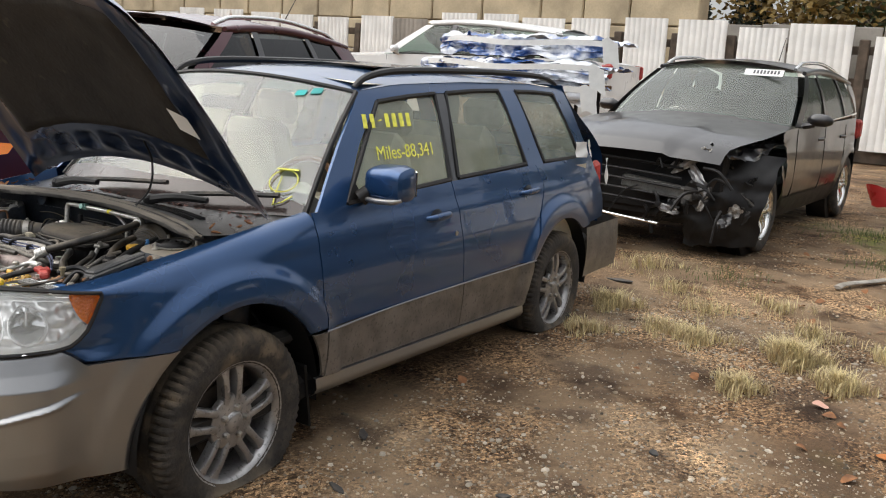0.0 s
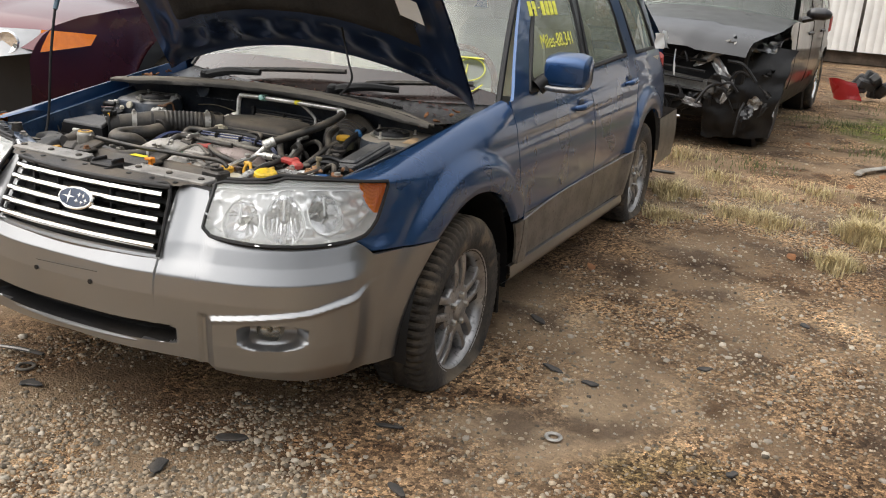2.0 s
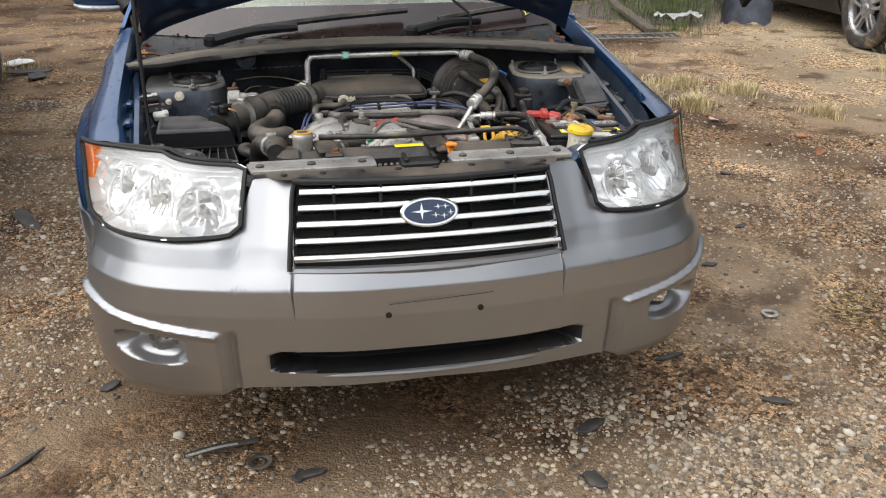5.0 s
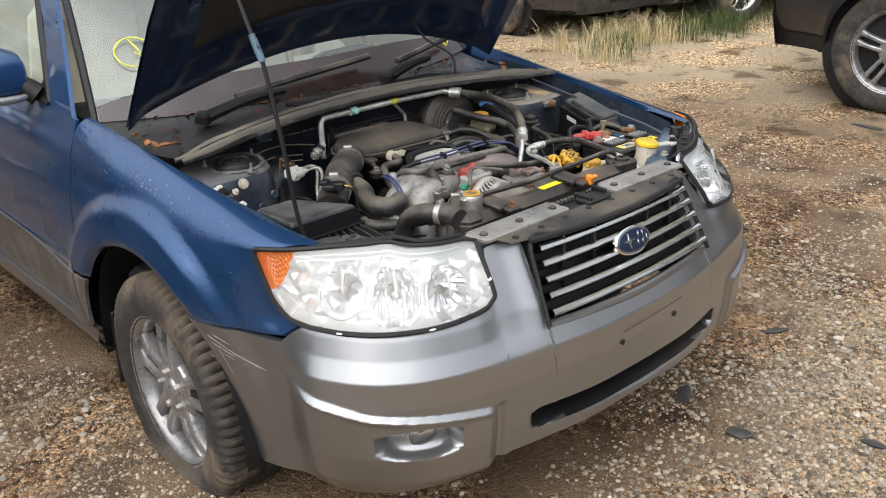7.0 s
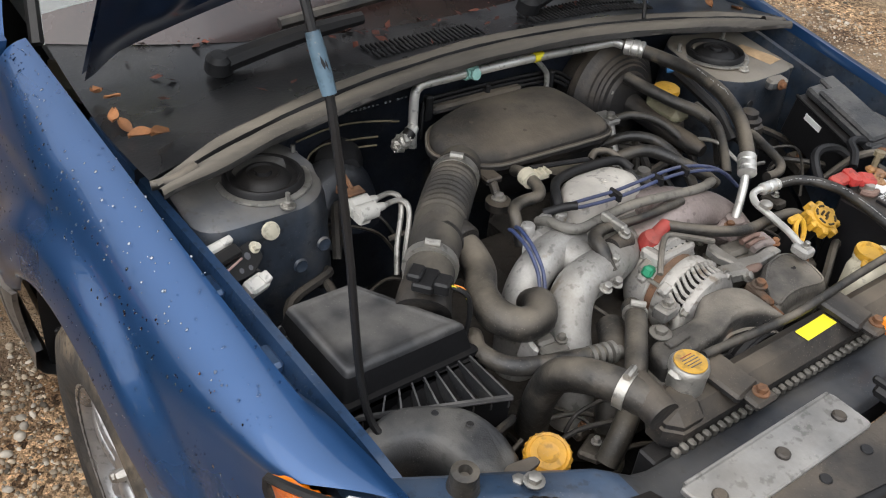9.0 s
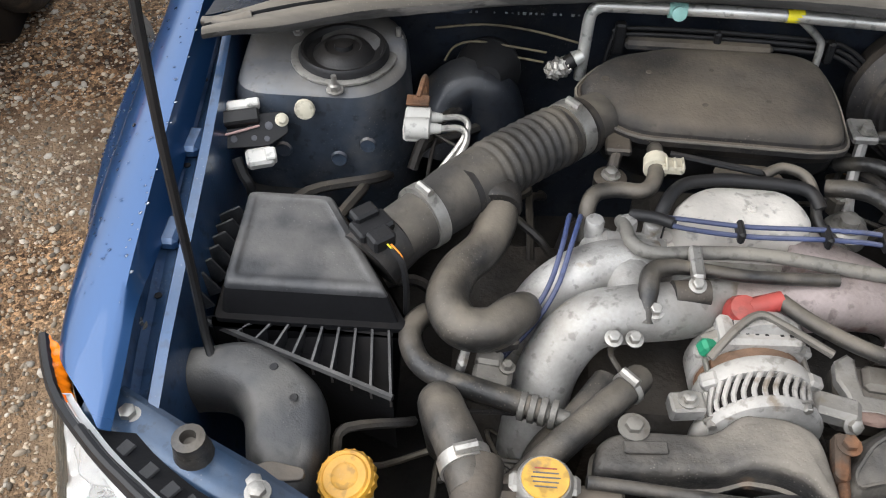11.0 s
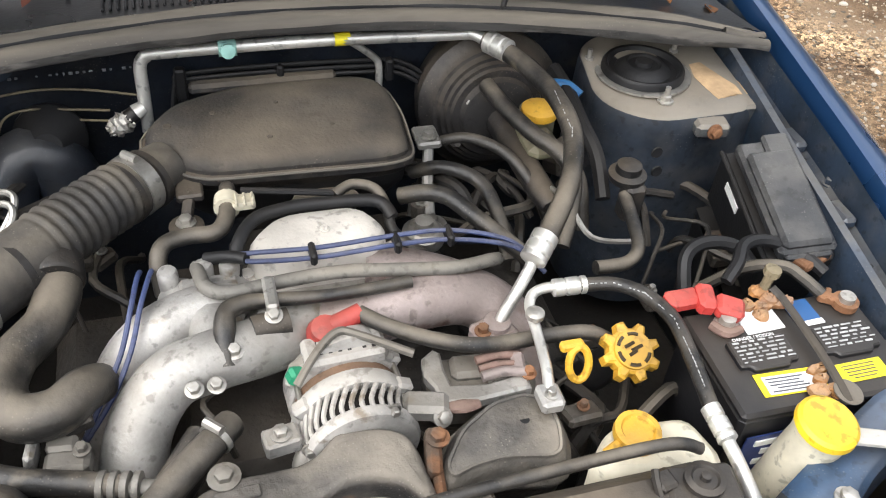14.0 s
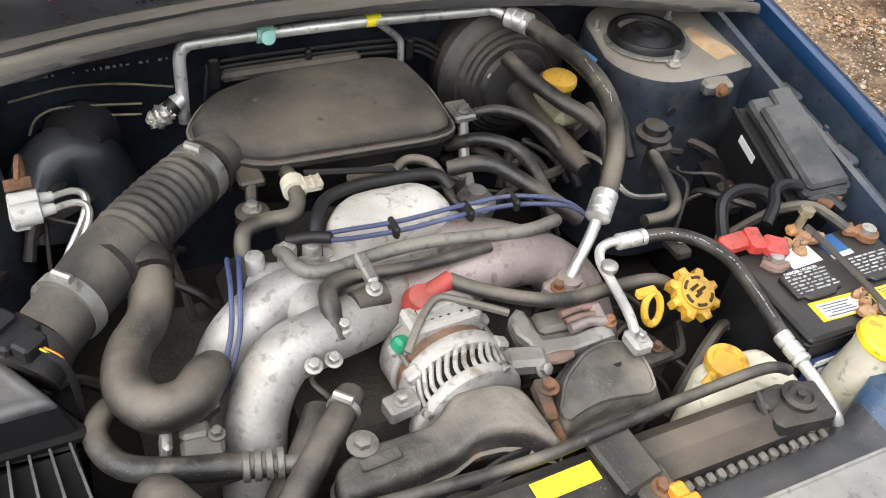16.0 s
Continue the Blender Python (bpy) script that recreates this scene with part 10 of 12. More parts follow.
# ---- other vehicles ----
def vehicle(name, label, paint, at, W=0.90, L=4.5, wb=2.70, front=0.90, hood_z=0.98, belt=1.08, roof=1.66, base=0.28,
            wheel_r=0.35, glass=None, clad=None, rails=None, rim_mat=None, nose_open=False, cabin=(0.62, 3.30), rake=0.75, cut=None):
    """A road car about its front axle, nose towards -y. Body sides, hood, nose, tail, roof, panes, pillars and wheels."""
    v = thing(name, label, "car", at=at)
    glass = glass or DARK_GLASS
    rear = L - front
    hub, R = wheel_r, wheel_r + 0.055
    def w(y):
        return W - 0.16 * smooth(-front + 0.75, -front, y) ** 1.6 - 0.10 * smooth(rear - 0.6, rear, y)
    def top(y):
        return lerp([(-front, hood_z - 0.24), (-front + 0.06, hood_z - 0.15), (-front + 0.16, hood_z - 0.085), (-front + 0.30, hood_z - 0.045), (-front + 0.5, hood_z - 0.012), (cabin[0] - 0.1, hood_z + 0.06), (cabin[0] + 0.4, belt), (rear - 0.3, belt + 0.05), (rear, belt)], y)
    def low(y):
        z = base
        for hy in (0.0, wb):
            d = R * R - (y - hy) ** 2
            if d > 0:
                z = max(z, hub + math.sqrt(d) - 0.02)
        return z
    def sx(y, z):
        t = (z - base) / (belt - base)
        bulge = 1 - 0.10 * (1 - min(1, t * 2.2)) ** 2 - 0.05 * max(0, t - 0.6) ** 1.5
        for hy in (0.0, wb):
            bulge += 0.018 * smooth(R + 0.10, R + 0.02, math.hypot(y - hy, z - hub))
        return w(y) * bulge - 0.008 * smooth(0.02, 0.0, abs(z - belt * 0.86))
    def side(u, q):
        y = -front + L * u
        z = low(y) + (top(y) - low(y)) * q
        return (sx(y, z), y, z)
    for sg in (1, -1):
        g = Geo()
        g.grid(side, 110, 18, skip=(lambda u, q: -front + L * u < cut - 0.12 * math.sin(q * 9)) if cut is not None and sg > 0 else None)
        part("body_side", g if sg > 0 else g.mirrored(), paint, v)
        if clad:
            g = Geo()
            g.grid(lambda u, q: (sx(-front + L * u, low(-front + L * u) + 0.10 * q) + 0.012, -front + L * u, low(-front + L * u) + 0.10 * q), 110, 3)
            part("wheel_trim", g if sg > 0 else g.mirrored(), clad, v, "dark lower trim")
        for y in (cabin[0] + 0.12, cabin[0] + 1.15, cabin[0] + 2.05):
            g = Geo()
            g.tube([(sx(y, z) + 0.001, y - 0.04 * (z - 0.5), z) for z in (base + 0.08, 0.5, 0.75, belt - 0.02)], 0.004, 5)
            part("door_gap", g if sg > 0 else g.mirrored(), BLACK, v)
        for y in (cabin[0] + 0.98, cabin[0] + 1.92):
            g = Geo()
            g.tube([(sx(y, belt - 0.14), y - 0.1, belt - 0.14), (sx(y, belt - 0.14) + 0.03, y, belt - 0.138), (sx(y, belt - 0.14), y + 0.1, belt - 0.136)], 0.014, 8)
            part("door_handle", g if sg > 0 else g.mirrored(), paint, v)
    g = Geo()
    def hood_fn(u, q):
        y = -front + 0.03 + (cabin[0] + 0.14 + front - 0.03) * u
        a = q * 2 - 1
        x = a * (sx(y, top(y)))
        return (x, y - 0.10 * (1 - a * a) * (1 - u), top(y) + 0.075 * (1 - a * a) * (0.5 + 0.5 * u) + 0.020 * smooth(0.50, 0.42, abs(a)) * (1 - 0.6 * u))
    g.grid(hood_fn, 24, 24)
    part("hood", g, paint, v)
    if not nose_open:
        g = Geo()
        def nose(u, q):
            a = u * 2 - 1
            z = base - 0.02 + (hood_z - 0.10 - base) * q
            return (a * (W - 0.15), -front - 0.10 * (1 - a ** 4) - 0.05 * math.sin(math.pi * q) + 0.05, z)
        g.grid(nose, 24, 14, slot=lambda u, q: 1 if 0.22 < u < 0.78 and (0.62 < q < 0.85 or 0.15 < q < 0.33) else 0)
        part("front_bumper", g, [paint, BLACK], v)
        for sg in (1, -1):
            g = Geo()
            g.box((sg * (W - 0.22), -front + 0.02, hood_z - 0.16), (0.30, 0.16, 0.13), 0.04, (0, 0, sg * 28))
            part("headlight", g, LAMP_IN, v, "clear headlight")
    g = Geo()
    def tail(u, q):
        a = u * 2 - 1
        return (a * (W - 0.08), rear + 0.05 * (1 - a ** 4), base + (belt - base) * q)
    g.grid(tail, 20, 10, flip=True)
    part("rear_panel", g, paint, v)
    if rear - cabin[1] > 0.2:
        g = Geo()
        g.grid(lambda u, q: ((u * 2 - 1) * (sx(cabin[1] + 0.08 + (rear + 0.03 - cabin[1] - 0.08) * q, belt) - 0.004), cabin[1] + 0.08 + (rear + 0.045 * (1 - (u * 2 - 1) ** 4) - cabin[1] - 0.08) * q, belt + 0.012 + 0.03 * (1 - (u * 2 - 1) ** 2) * (1 - q)), 20, 8)
        part("tail_deck", g, paint, v)
    for sg in (1, -1):
        g = Geo()
        g.box((sg * (W - 0.09), rear - 0.03, belt - 0.10), (0.10, 0.16, 0.22), 0.03)
        part("tail_lamp", g, RED, v, "red tail lamp")
    # cabin
    wr = W - 0.24
    yA0, yA1, yR1, yR0 = cabin[0], cabin[0] + rake, cabin[1] - 0.25, cabin[1] + 0.12
    def rz(y):
        return roof - 0.13 * smooth(yA1 + 0.5, yR0 + 0.1, y) ** 1.4 - 0.035 * smooth(yA1 + 0.7, yA1 - 0.1, y)
    def bz(y):
        return belt + 0.085 * smooth(yA0 + 0.2, yR0, y)
    def cab(y, z):
        t = (z - belt) / (roof - belt)
        return (sx(y, belt) - 0.015) * (1 - t) + wr * t + 0.03 * math.sin(math.pi * min(1, max(0, t)))
    g = Geo()
    g.grid(lambda u, q: ((u * 2 - 1) * cab(yA0 + rake * q, belt + (roof - belt) * q) * 0.965, yA0 + rake * q - 0.24 * (1 - abs(u * 2 - 1) ** 2.2) * (1 - 0.35 * q) + 0.04 * q, belt - 0.03 + (rz(yA1) + 0.01 - belt) * q + 0.05 * (1 - (u * 2 - 1) ** 2) * q + 0.02 * math.sin(math.pi * q)), 24, 12)
    o = part("windscreen", g, glass, v, "windscreen reflecting the sky")
    g = Geo()
    g.grid(lambda u, q: ((u * 2 - 1) * wr * (1 - 0.05 * q), yA1 - 0.15 * (1 - (u * 2 - 1) ** 2) * (1 - q) + (yR1 + 0.06 - yA1) * q, rz(yA1 + (yR1 - yA1) * q) - 0.01 + 0.075 * (1 - abs(u * 2 - 1) ** 2.3)), 24, 24)
    part("roof", g, paint, v)
    g = Geo()
    g.grid(lambda u, q: ((u * 2 - 1) * cab(yR0, belt + (roof - belt) * q) * 0.96, yR0 + (yR1 + 0.06 - yR0) * q + 0.05 * (1 - (u * 2 - 1) ** 2), belt + (rz(yR1) + 0.02 - belt) * q), 14, 8, flip=True)
    part("rear_window", g, glass, v)
    for sg in (1, -1):
        def edge(y0, y1, drop=0.045):
            return ((y0, bz(y0)), (y1, rz(y1) - drop))
        lines = [((yA0, belt), (yA1, rz(yA1))), edge(yA0 + 0.20, yA1 + 0.14), edge(cabin[0] + 1.12, cabin[0] + 1.18), edge(cabin[0] + 1.20, cabin[0] + 1.26), edge(cabin[0] + 2.02, cabin[0] + 1.93), edge(cabin[0] + 2.10, cabin[0] + 2.00), edge(yR0 - 0.34, yR1 - 0.30, 0.055), ((yR0, belt), (yR1, rz(yR1)))]
        for k, (a, b) in enumerate(zip(lines, lines[1:])):
            g = Geo()
            pillar = k % 2 == 0
            def fn(u, q, a=a, b=b, pillar=pillar, k=k):
                y = (a[0][0] + (a[1][0] - a[0][0]) * q) * (1 - u) + (b[0][0] + (b[1][0] - b[0][0]) * q) * u
                z0, z1 = bz(y) if 0 < k < 6 else belt, rz(y) - (0.045 if k < 6 else 0.02)
                z = z0 + (z1 - z0) * q
                return (cab(y, z) + (0.012 if pillar else -0.004), y, z)
            g.grid(fn, 10, 10)
            part("pillar" if pillar else "side_window", g if sg > 0 else g.mirrored(), (paint if k in (0, 6) else BLACK_GLOSS) if pillar else glass, v)
        g = Geo()
        g.tube([(cab(yA1 + (yR1 - yA1) * t, rz(yA1 + (yR1 - yA1) * t) - 0.03) + 0.002, yA1 + (yR1 - yA1) * t, rz(yA1 + (yR1 - yA1) * t) - 0.025) for t in (0.03, 0.1, 0.25, 0.5, 0.75, 1.0)], [0.02, 0.032, 0.034, 0.034, 0.034, 0.02], 10)
        part("roof_edge", g if sg > 0 else g.mirrored(), paint, v)
        g = Geo()
        g.tube([(cab(y_, bz(y_)) + 0.010, y_, bz(y_) + 0.004) for y_ in (yA0 + 0.2, yA0 + 0.9, yA0 + 1.6, yA0 + 2.3, yR0 - 0.30)], 0.012, 8)
        part("belt_trim", g if sg > 0 else g.mirrored(), BLACK if not rails else rails, v, "bright window sill strip" if rails else "")
        g = Geo()
        y0_, y1_ = R + 0.02, wb - R - 0.02
        g.grid(lambda u, q: (sx(y0_ + (y1_ - y0_) * u, base + 0.14 * q) + 0.012 - 0.03 * (1 - q) ** 2, y0_ + (y1_ - y0_) * u, base - 0.05 + 0.20 * q), 24, 4)
        part("sill", g if sg > 0 else g.mirrored(), BLACK, v, "dark lower sill")
        if rails:
            g = Geo()
            g.tube([(wr - 0.04, y_, rz(y_) + 0.035 + h_) for y_, h_ in ((yA1 + 0.02, -0.03), (yA1 + 0.12, 0.0), (yA1 + 0.30, 0.022), ((yA1 + yR1) / 2, 0.028), (yR1 - 0.30, 0.022), (yR1 - 0.12, 0.0), (yR1 - 0.02, -0.03))], 0.018, 10)
            part("roof_rail", g if sg > 0 else g.mirrored(), rails, v, "roof rail")
        g = Geo()
        g.tube([(W + 0.02, cabin[0] + 0.30, belt + 0.06), (W + 0.08, cabin[0] + 0.29, belt + 0.07), (W + 0.17, cabin[0] + 0.30, belt + 0.068), (W + 0.22, cabin[0] + 0.33, belt + 0.06)], [0.03, 0.062, 0.060, 0.028], 14, flat=0.95)
        g.tube([(W - 0.04, cabin[0] + 0.28, belt + 0.0), (W + 0.08, cabin[0] + 0.29, belt + 0.03)], 0.03, 8)
        part("door_mirror", g if sg > 0 else g.mirrored(), paint, v)
    g = Geo()
    g.box((0, rear / 2 - front / 2 + 0.0, base + 0.12), (W * 1.6, L - 0.5, 0.30), 0.05)
    part("underbody", g, BLACK, v)
    g = Geo()
    for x in (-0.38, 0.38):
        g.box((x, cabin[0] + 1.15, belt - 0.02), (0.48, 0.16, 0.62), 0.06, (12, 0, 0))
        g.box((x, cabin[0] + 1.24, belt + 0.36), (0.26, 0.09, 0.17), 0.04)
    g.box((0, cabin[0] + 2.0, belt - 0.05), (1.3, 0.16, 0.6), 0.06, (12, 0, 0))
    part("seats", g, DASH, v)
    g = Geo()
    g.box((0, cabin[0] + 0.35, belt - 0.09), (W * 1.7, 0.5, 0.16), 0.05)
    part("dashboard", g, DASH, v)
    for sg in (1, -1):
        for hy in (0.0, wb):
            wheel_parts(v, sg * (W - 0.125), hy, hub, sg, R=wheel_r, rim=wheel_r * 0.66, width=0.225, rim_mat=rim_mat, spokes=5, tread=False)
            g = Geo()
            g.lathe([(R + 0.03, -0.18), (R + 0.03, 0.02), (R + 0.01, 0.03)], (sg * (W - 0.12), hy, hub), (sg, 0, 0), 30)
            part("wheel_well", g, BLACK, v)
    return v


SCREEN_FAR = glass_mat("far_windscreen", (0.55, 0.70, 0.62), 0.16, 1.75, haze=0.12)
black_suv = vehicle("wrecked_suv", "black sport utility vehicle with a crushed front corner", BLACK_GLOSS, pose(0.33, 5.86, 0.0, 0, 0, -3.6), W=0.93, L=4.55, wb=2.95, front=0.92, hood_z=0.99, belt=1.06, roof=1.60, wheel_r=0.345, glass=SCREEN_FAR, rails=CHROME, rim_mat=CHROME, nose_open=True, cabin=(0.58, 3.50), cut=0.34)
rng = random.Random(11)


def wreck_front():
    v = black_suv
    # a solid black block stands in for the shade inside the nose
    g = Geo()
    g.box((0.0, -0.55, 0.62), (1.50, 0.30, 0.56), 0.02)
    part("cavity_block", g, BLACK, v, "black block standing for the shaded engine cavity")
    for z, y in ((0.44, -0.86), (0.52, -0.88), (0.60, -0.885), (0.68, -0.88), (0.76, -0.86)):
        g = Geo()
        g.tube([(-0.72, y + 0.10, z), (-0.35, y, z + 0.01), (0.10, y, z - 0.005), (0.46, y + 0.03, z - 0.03)], 0.016, 8, flat=0.7)
        part("grille_bar", g, BLACK, v)
    g = Geo()
    g.tube([(-0.60, -0.86, 0.33), (-0.1, -0.93, 0.30), (0.32, -0.90, 0.27)], 0.014, 8)
    part("lower_trim", g, CHROME, v, "bright lower trim strip")
    g = Geo()
    g.box((0.25, -0.80, 0.55), (0.62, 0.07, 0.11), 0.015, (0, 6, 4))
    part("crash_beam", g, mat("dull_steel", (0.22, 0.22, 0.21), 0.55, 0.6, dust=0.3), v, "exposed grey crash beam")
    def torn(name, p, size, turn, m_, seed, label, rough=0.35):
        """A sheet torn and folded in the crash."""
        g = Geo()
        mm = Matrix.Translation(p) @ pose(0, 0, 0, *turn)
        def f(u, q, d=0.0):
            w = 0.55 + 0.45 * math.sin(math.pi * (0.15 + 0.7 * q)) + 0.25 * noise.noise((q * 4, seed, 7))
            fold = rough * size[0] * (noise.noise((u * 2.2, q * 3.0, seed)) + 0.5 * abs(noise.noise((u * 5, q * 6, seed + 3))))
            return mm @ Vector(((u - 0.5) * size[0] * w, fold + d, (q - 0.5) * size[1] + 0.12 * size[1] * noise.noise((u * 3, seed, 1))))
        g.grid(f, 9, 12)
        g.grid(lambda u, q: f(u, q, 0.004), 9, 12, flip=True)
        part(name, g, m_, v, label, sharp=25)
    for k in range(26):
        p = Vector((rng.uniform(0.20, 0.88), rng.uniform(-0.90, -0.45), rng.uniform(0.34, 0.84)))
        torn("crushed_part", p, (rng.uniform(0.08, 0.22), rng.uniform(0.08, 0.24)), tuple(rng.uniform(-50, 50) for _ in range(3)), (BLACK, BLACK_GLOSS, SCRAP, BLACK)[k % 4], k * 3.7, "crushed black part")
    for k in range(14):
        g = Geo()
        p = Vector((rng.uniform(0.10, 0.85), rng.uniform(-0.92, -0.70), rng.uniform(0.36, 0.80)))
        d = Vector((rng.uniform(-1, 1), rng.uniform(-0.4, 0.2), rng.uniform(-1, 0.3))) * 0.13
        g.tube([p, p + d + Vector((0, -0.03, 0.02)), p + d * 1.9 + Vector((0, -0.03, -0.07))], rng.uniform(0.006, 0.016), 7, fine=5)
        part("torn_hose", g, BLACK, v)
    torn("bent_lamp_piece", (0.50, -0.82, 0.80), (0.10, 0.36), (10, 58, 8), ALU, 4.1, "bent bright piece of a lamp")
    torn("bent_lamp_piece", (0.60, -0.85, 0.66), (0.09, 0.26), (-14, -38, 12), ALLOY, 9.3, "bent bright piece of a lamp")
    torn("bent_bracket", (0.66, -0.84, 0.50), (0.05, 0.18), (0, 22, 20), ALU, 14.9, "bent bright bracket", 0.2)
    torn("bent_bracket", (0.40, -0.92, 0.40), (0.18, 0.06), (0, 12, 4), ALLOY, 21.0, "bent bright bracket", 0.2)
    torn("bent_bracket", (0.86, -0.66, 0.42), (0.10, 0.10), (20, 40, 20), ALU, 33.0, "bent bright bracket", 0.4)
    g = Geo()
    def liner(u, q):
        fold = 0.09 * noise.noise((u * 3, q * 3.4, 5)) + 0.045 * abs(noise.noise((u * 6, q * 7, 2)))
        x = 0.46 + 0.60 * u - 0.10 * u * (1 - q) + 0.04 * noise.noise((q * 5, 3, 1)) * (u > 0.5)
        y = -0.66 + 0.34 * u ** 3 + 0.22 * q ** 3 - 0.10 * math.sin(math.pi * q) + fold
        z = 0.10 + 0.80 * q - 0.06 * u * q + 0.05 * noise.noise((u * 4, 9, 2)) * (1 - q)
        return (x, y, z)
    g.grid(liner, 26, 34)
    g.grid(lambda u, q: Vector(liner(u, q)) + Vector((0, 0.006, 0)), 26, 34, flip=True)
    part("wheel_liner", g, BLACK, v, "torn black wheel arch liner hanging over the wheel")
    g = Geo()
    def crumple(u, q):
        y = -0.75 + 1.15 * u
        x = 0.62 + 0.30 * q + 0.06 * noise.noise((u * 6, q * 5, 9))
        return (x, y, 0.93 - 0.10 * q + 0.10 * u * q + 0.07 * noise.noise((u * 5, q * 6, 3)))
    g.grid(crumple, 24, 12)
    part("crumpled_fender", g, BLACK_GLOSS, v, "crumpled black fender")
    g = Geo()
    m_ = Matrix.Translation((0.42, 1.13, 1.53)) @ pose(0, 0, 0, 42, 0, 6)
    g.grid(lambda u, q: m_ @ Vector(((u - 0.5) * 0.36, (q - 0.5) * 0.09, 0.0)), 4, 2)
    st = part("lot_sticker", g, PAPER, v, "white sticker with dark print")
    for k in range(8):
        g = Geo()
        g.grid(lambda u, q: m_ @ Vector((-0.10 + 0.032 * k + 0.02 * u, -0.02 + 0.05 * q, 0.002)), 1, 1)
        part("print_bar", g, INK, st)
    g = Geo()
    g.box((0.12, -0.46, 1.005), (0.055, 0.06, 0.002), 0.0005)
    part("paper_tag", g, PAPER, v)
    g = Geo()
    for k in range(3):
        g.tube([(-0.22 + 0.08 * k, -0.60, 0.99), (-0.20 + 0.08 * k, -0.56, 1.0), (-0.17 + 0.08 * k, -0.60, 0.99)], 0.005, 5, flat=0.3)
    part("orange_marking", g, mat("orange_marker", (0.5, 0.12, 0.05), 0.7), v, "orange marker strokes")
    g = Geo()
    g.tube([(-0.05, 0.15, 1.035), (0.25, 0.42, 1.05), (0.60, 0.48, 1.05)], 0.012, 6)
    part("wiper", g, BLACK, v)
    g = Geo()
    g.tube([(0.3, 2.0, 1.66), (0.3, 2.16, 1.90)], [0.006, 0.003], 5)
    part("aerial", g, BLACK, v)


wreck_front()
maroon = vehicle("maroon_suv", "maroon sport utility vehicle without its front bumper", MAROON, pose(-2.60, 1.22, 0.0, 0, 0, 9.5), W=0.94, L=4.6, wb=2.80, front=0.95, hood_z=1.03, belt=1.14, roof=1.66, wheel_r=0.37, clad=BLACK, rails=CHROME, rim_mat=ALLOY, nose_open=True, cabin=(0.60, 3.50), rake=0.8)
for sg in (1, -1):
    g = Geo()
    def lampf(u, q):
        s = u
        x = 0.34 + 0.81 * s - 0.24 * s * s
        y = -1.06 + 0.40 * s ** 2.2
        z = 0.76 + 0.09 * s + (0.15 - 0.10 * s ** 2) * q
        return (x, y + 0.05 * q, z)
    g.grid(lampf, 24, 8, slot=lambda u, q: 1 if u > 0.66 else 0)
    o = part("headlight", g if sg > 0 else g.mirrored(), [LAMP_IN, AMBER], maroon, "headlight with an amber outer end")
    for s, r in ((0.25, 0.06), (0.48, 0.055)):
        g = Geo()
        p = lampf(s, 0.5)
        g.lathe([(r, 0), (r * 0.9, 0.012), (r * 0.5, 0.0), (0.001, -0.004)], (p[0], p[1] - 0.004, p[2]), (0.3, -1, 0), 20)
        part("projector", g if sg > 0 else g.mirrored(), REFLECTOR, o)
# another black block gives the dark of the open front
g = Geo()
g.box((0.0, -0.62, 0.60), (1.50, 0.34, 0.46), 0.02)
part("cavity_block", g, BLACK, maroon, "black block for the shade where the bumper is missing")
for k in range(18):
    g = Geo()
    p = Vector((rng.uniform(-0.6, 0.86), rng.uniform(-0.86, -0.5), rng.uniform(0.35, 0.72)))
    g.box(p, (rng.uniform(0.05, 0.25), 0.05, rng.uniform(0.02, 0.08)), 0.006, tuple(rng.uniform(-30, 30) for _ in range(3)))
    part("exposed_part", g, BLACK, maroon)
g = Geo()
g.tube([(0.5, 2.6, 1.70), (0.5, 2.8, 1.92)], [0.006, 0.003], 5)
part("aerial", g, BLACK, maroon)
charcoal = vehicle("charcoal_car", "charcoal car parked at the edge of tall grass", GREY_PAINT, pose(5.70, 4.25, 0.0, 0, 0, -4), W=0.93, L=4.7, wb=2.8, front=1.0, wheel_r=0.35, rim_mat=ALLOY)
dark_suv = vehicle("black_suv", "black sport utility vehicle with alloy wheels", BLACK_GLOSS, pose(5.00, 0.24, 0.0, 0, 0, 183), W=0.95, L=4.7, wb=2.8, front=0.85, wheel_r=0.385, clad=BLACK, rim_mat=ALLOY, base=0.33)
far_car = vehicle("far_car", "dark car standing in long dry grass", GREY_PAINT, pose(9.6, 3.2, 0.0, 0, 0, 80), W=0.90, L=4.5, wheel_r=0.34, rim_mat=CHROME)
pickup = vehicle("white_truck", "large white pickup truck by the fence", WHITE_PAINT, pose(-6.8, 10.9, 0.0, 0, 0, -84), W=1.0, L=5.6, wb=3.6, front=1.05, hood_z=1.45, belt=1.55, roof=2.10, base=0.5, wheel_r=0.42, cabin=(0.75, 3.9), glass=glass_mat("green_tinted_glass", (0.42, 0.52, 0.46), 0.0, 1.6, haze=0.10), rake=0.7)

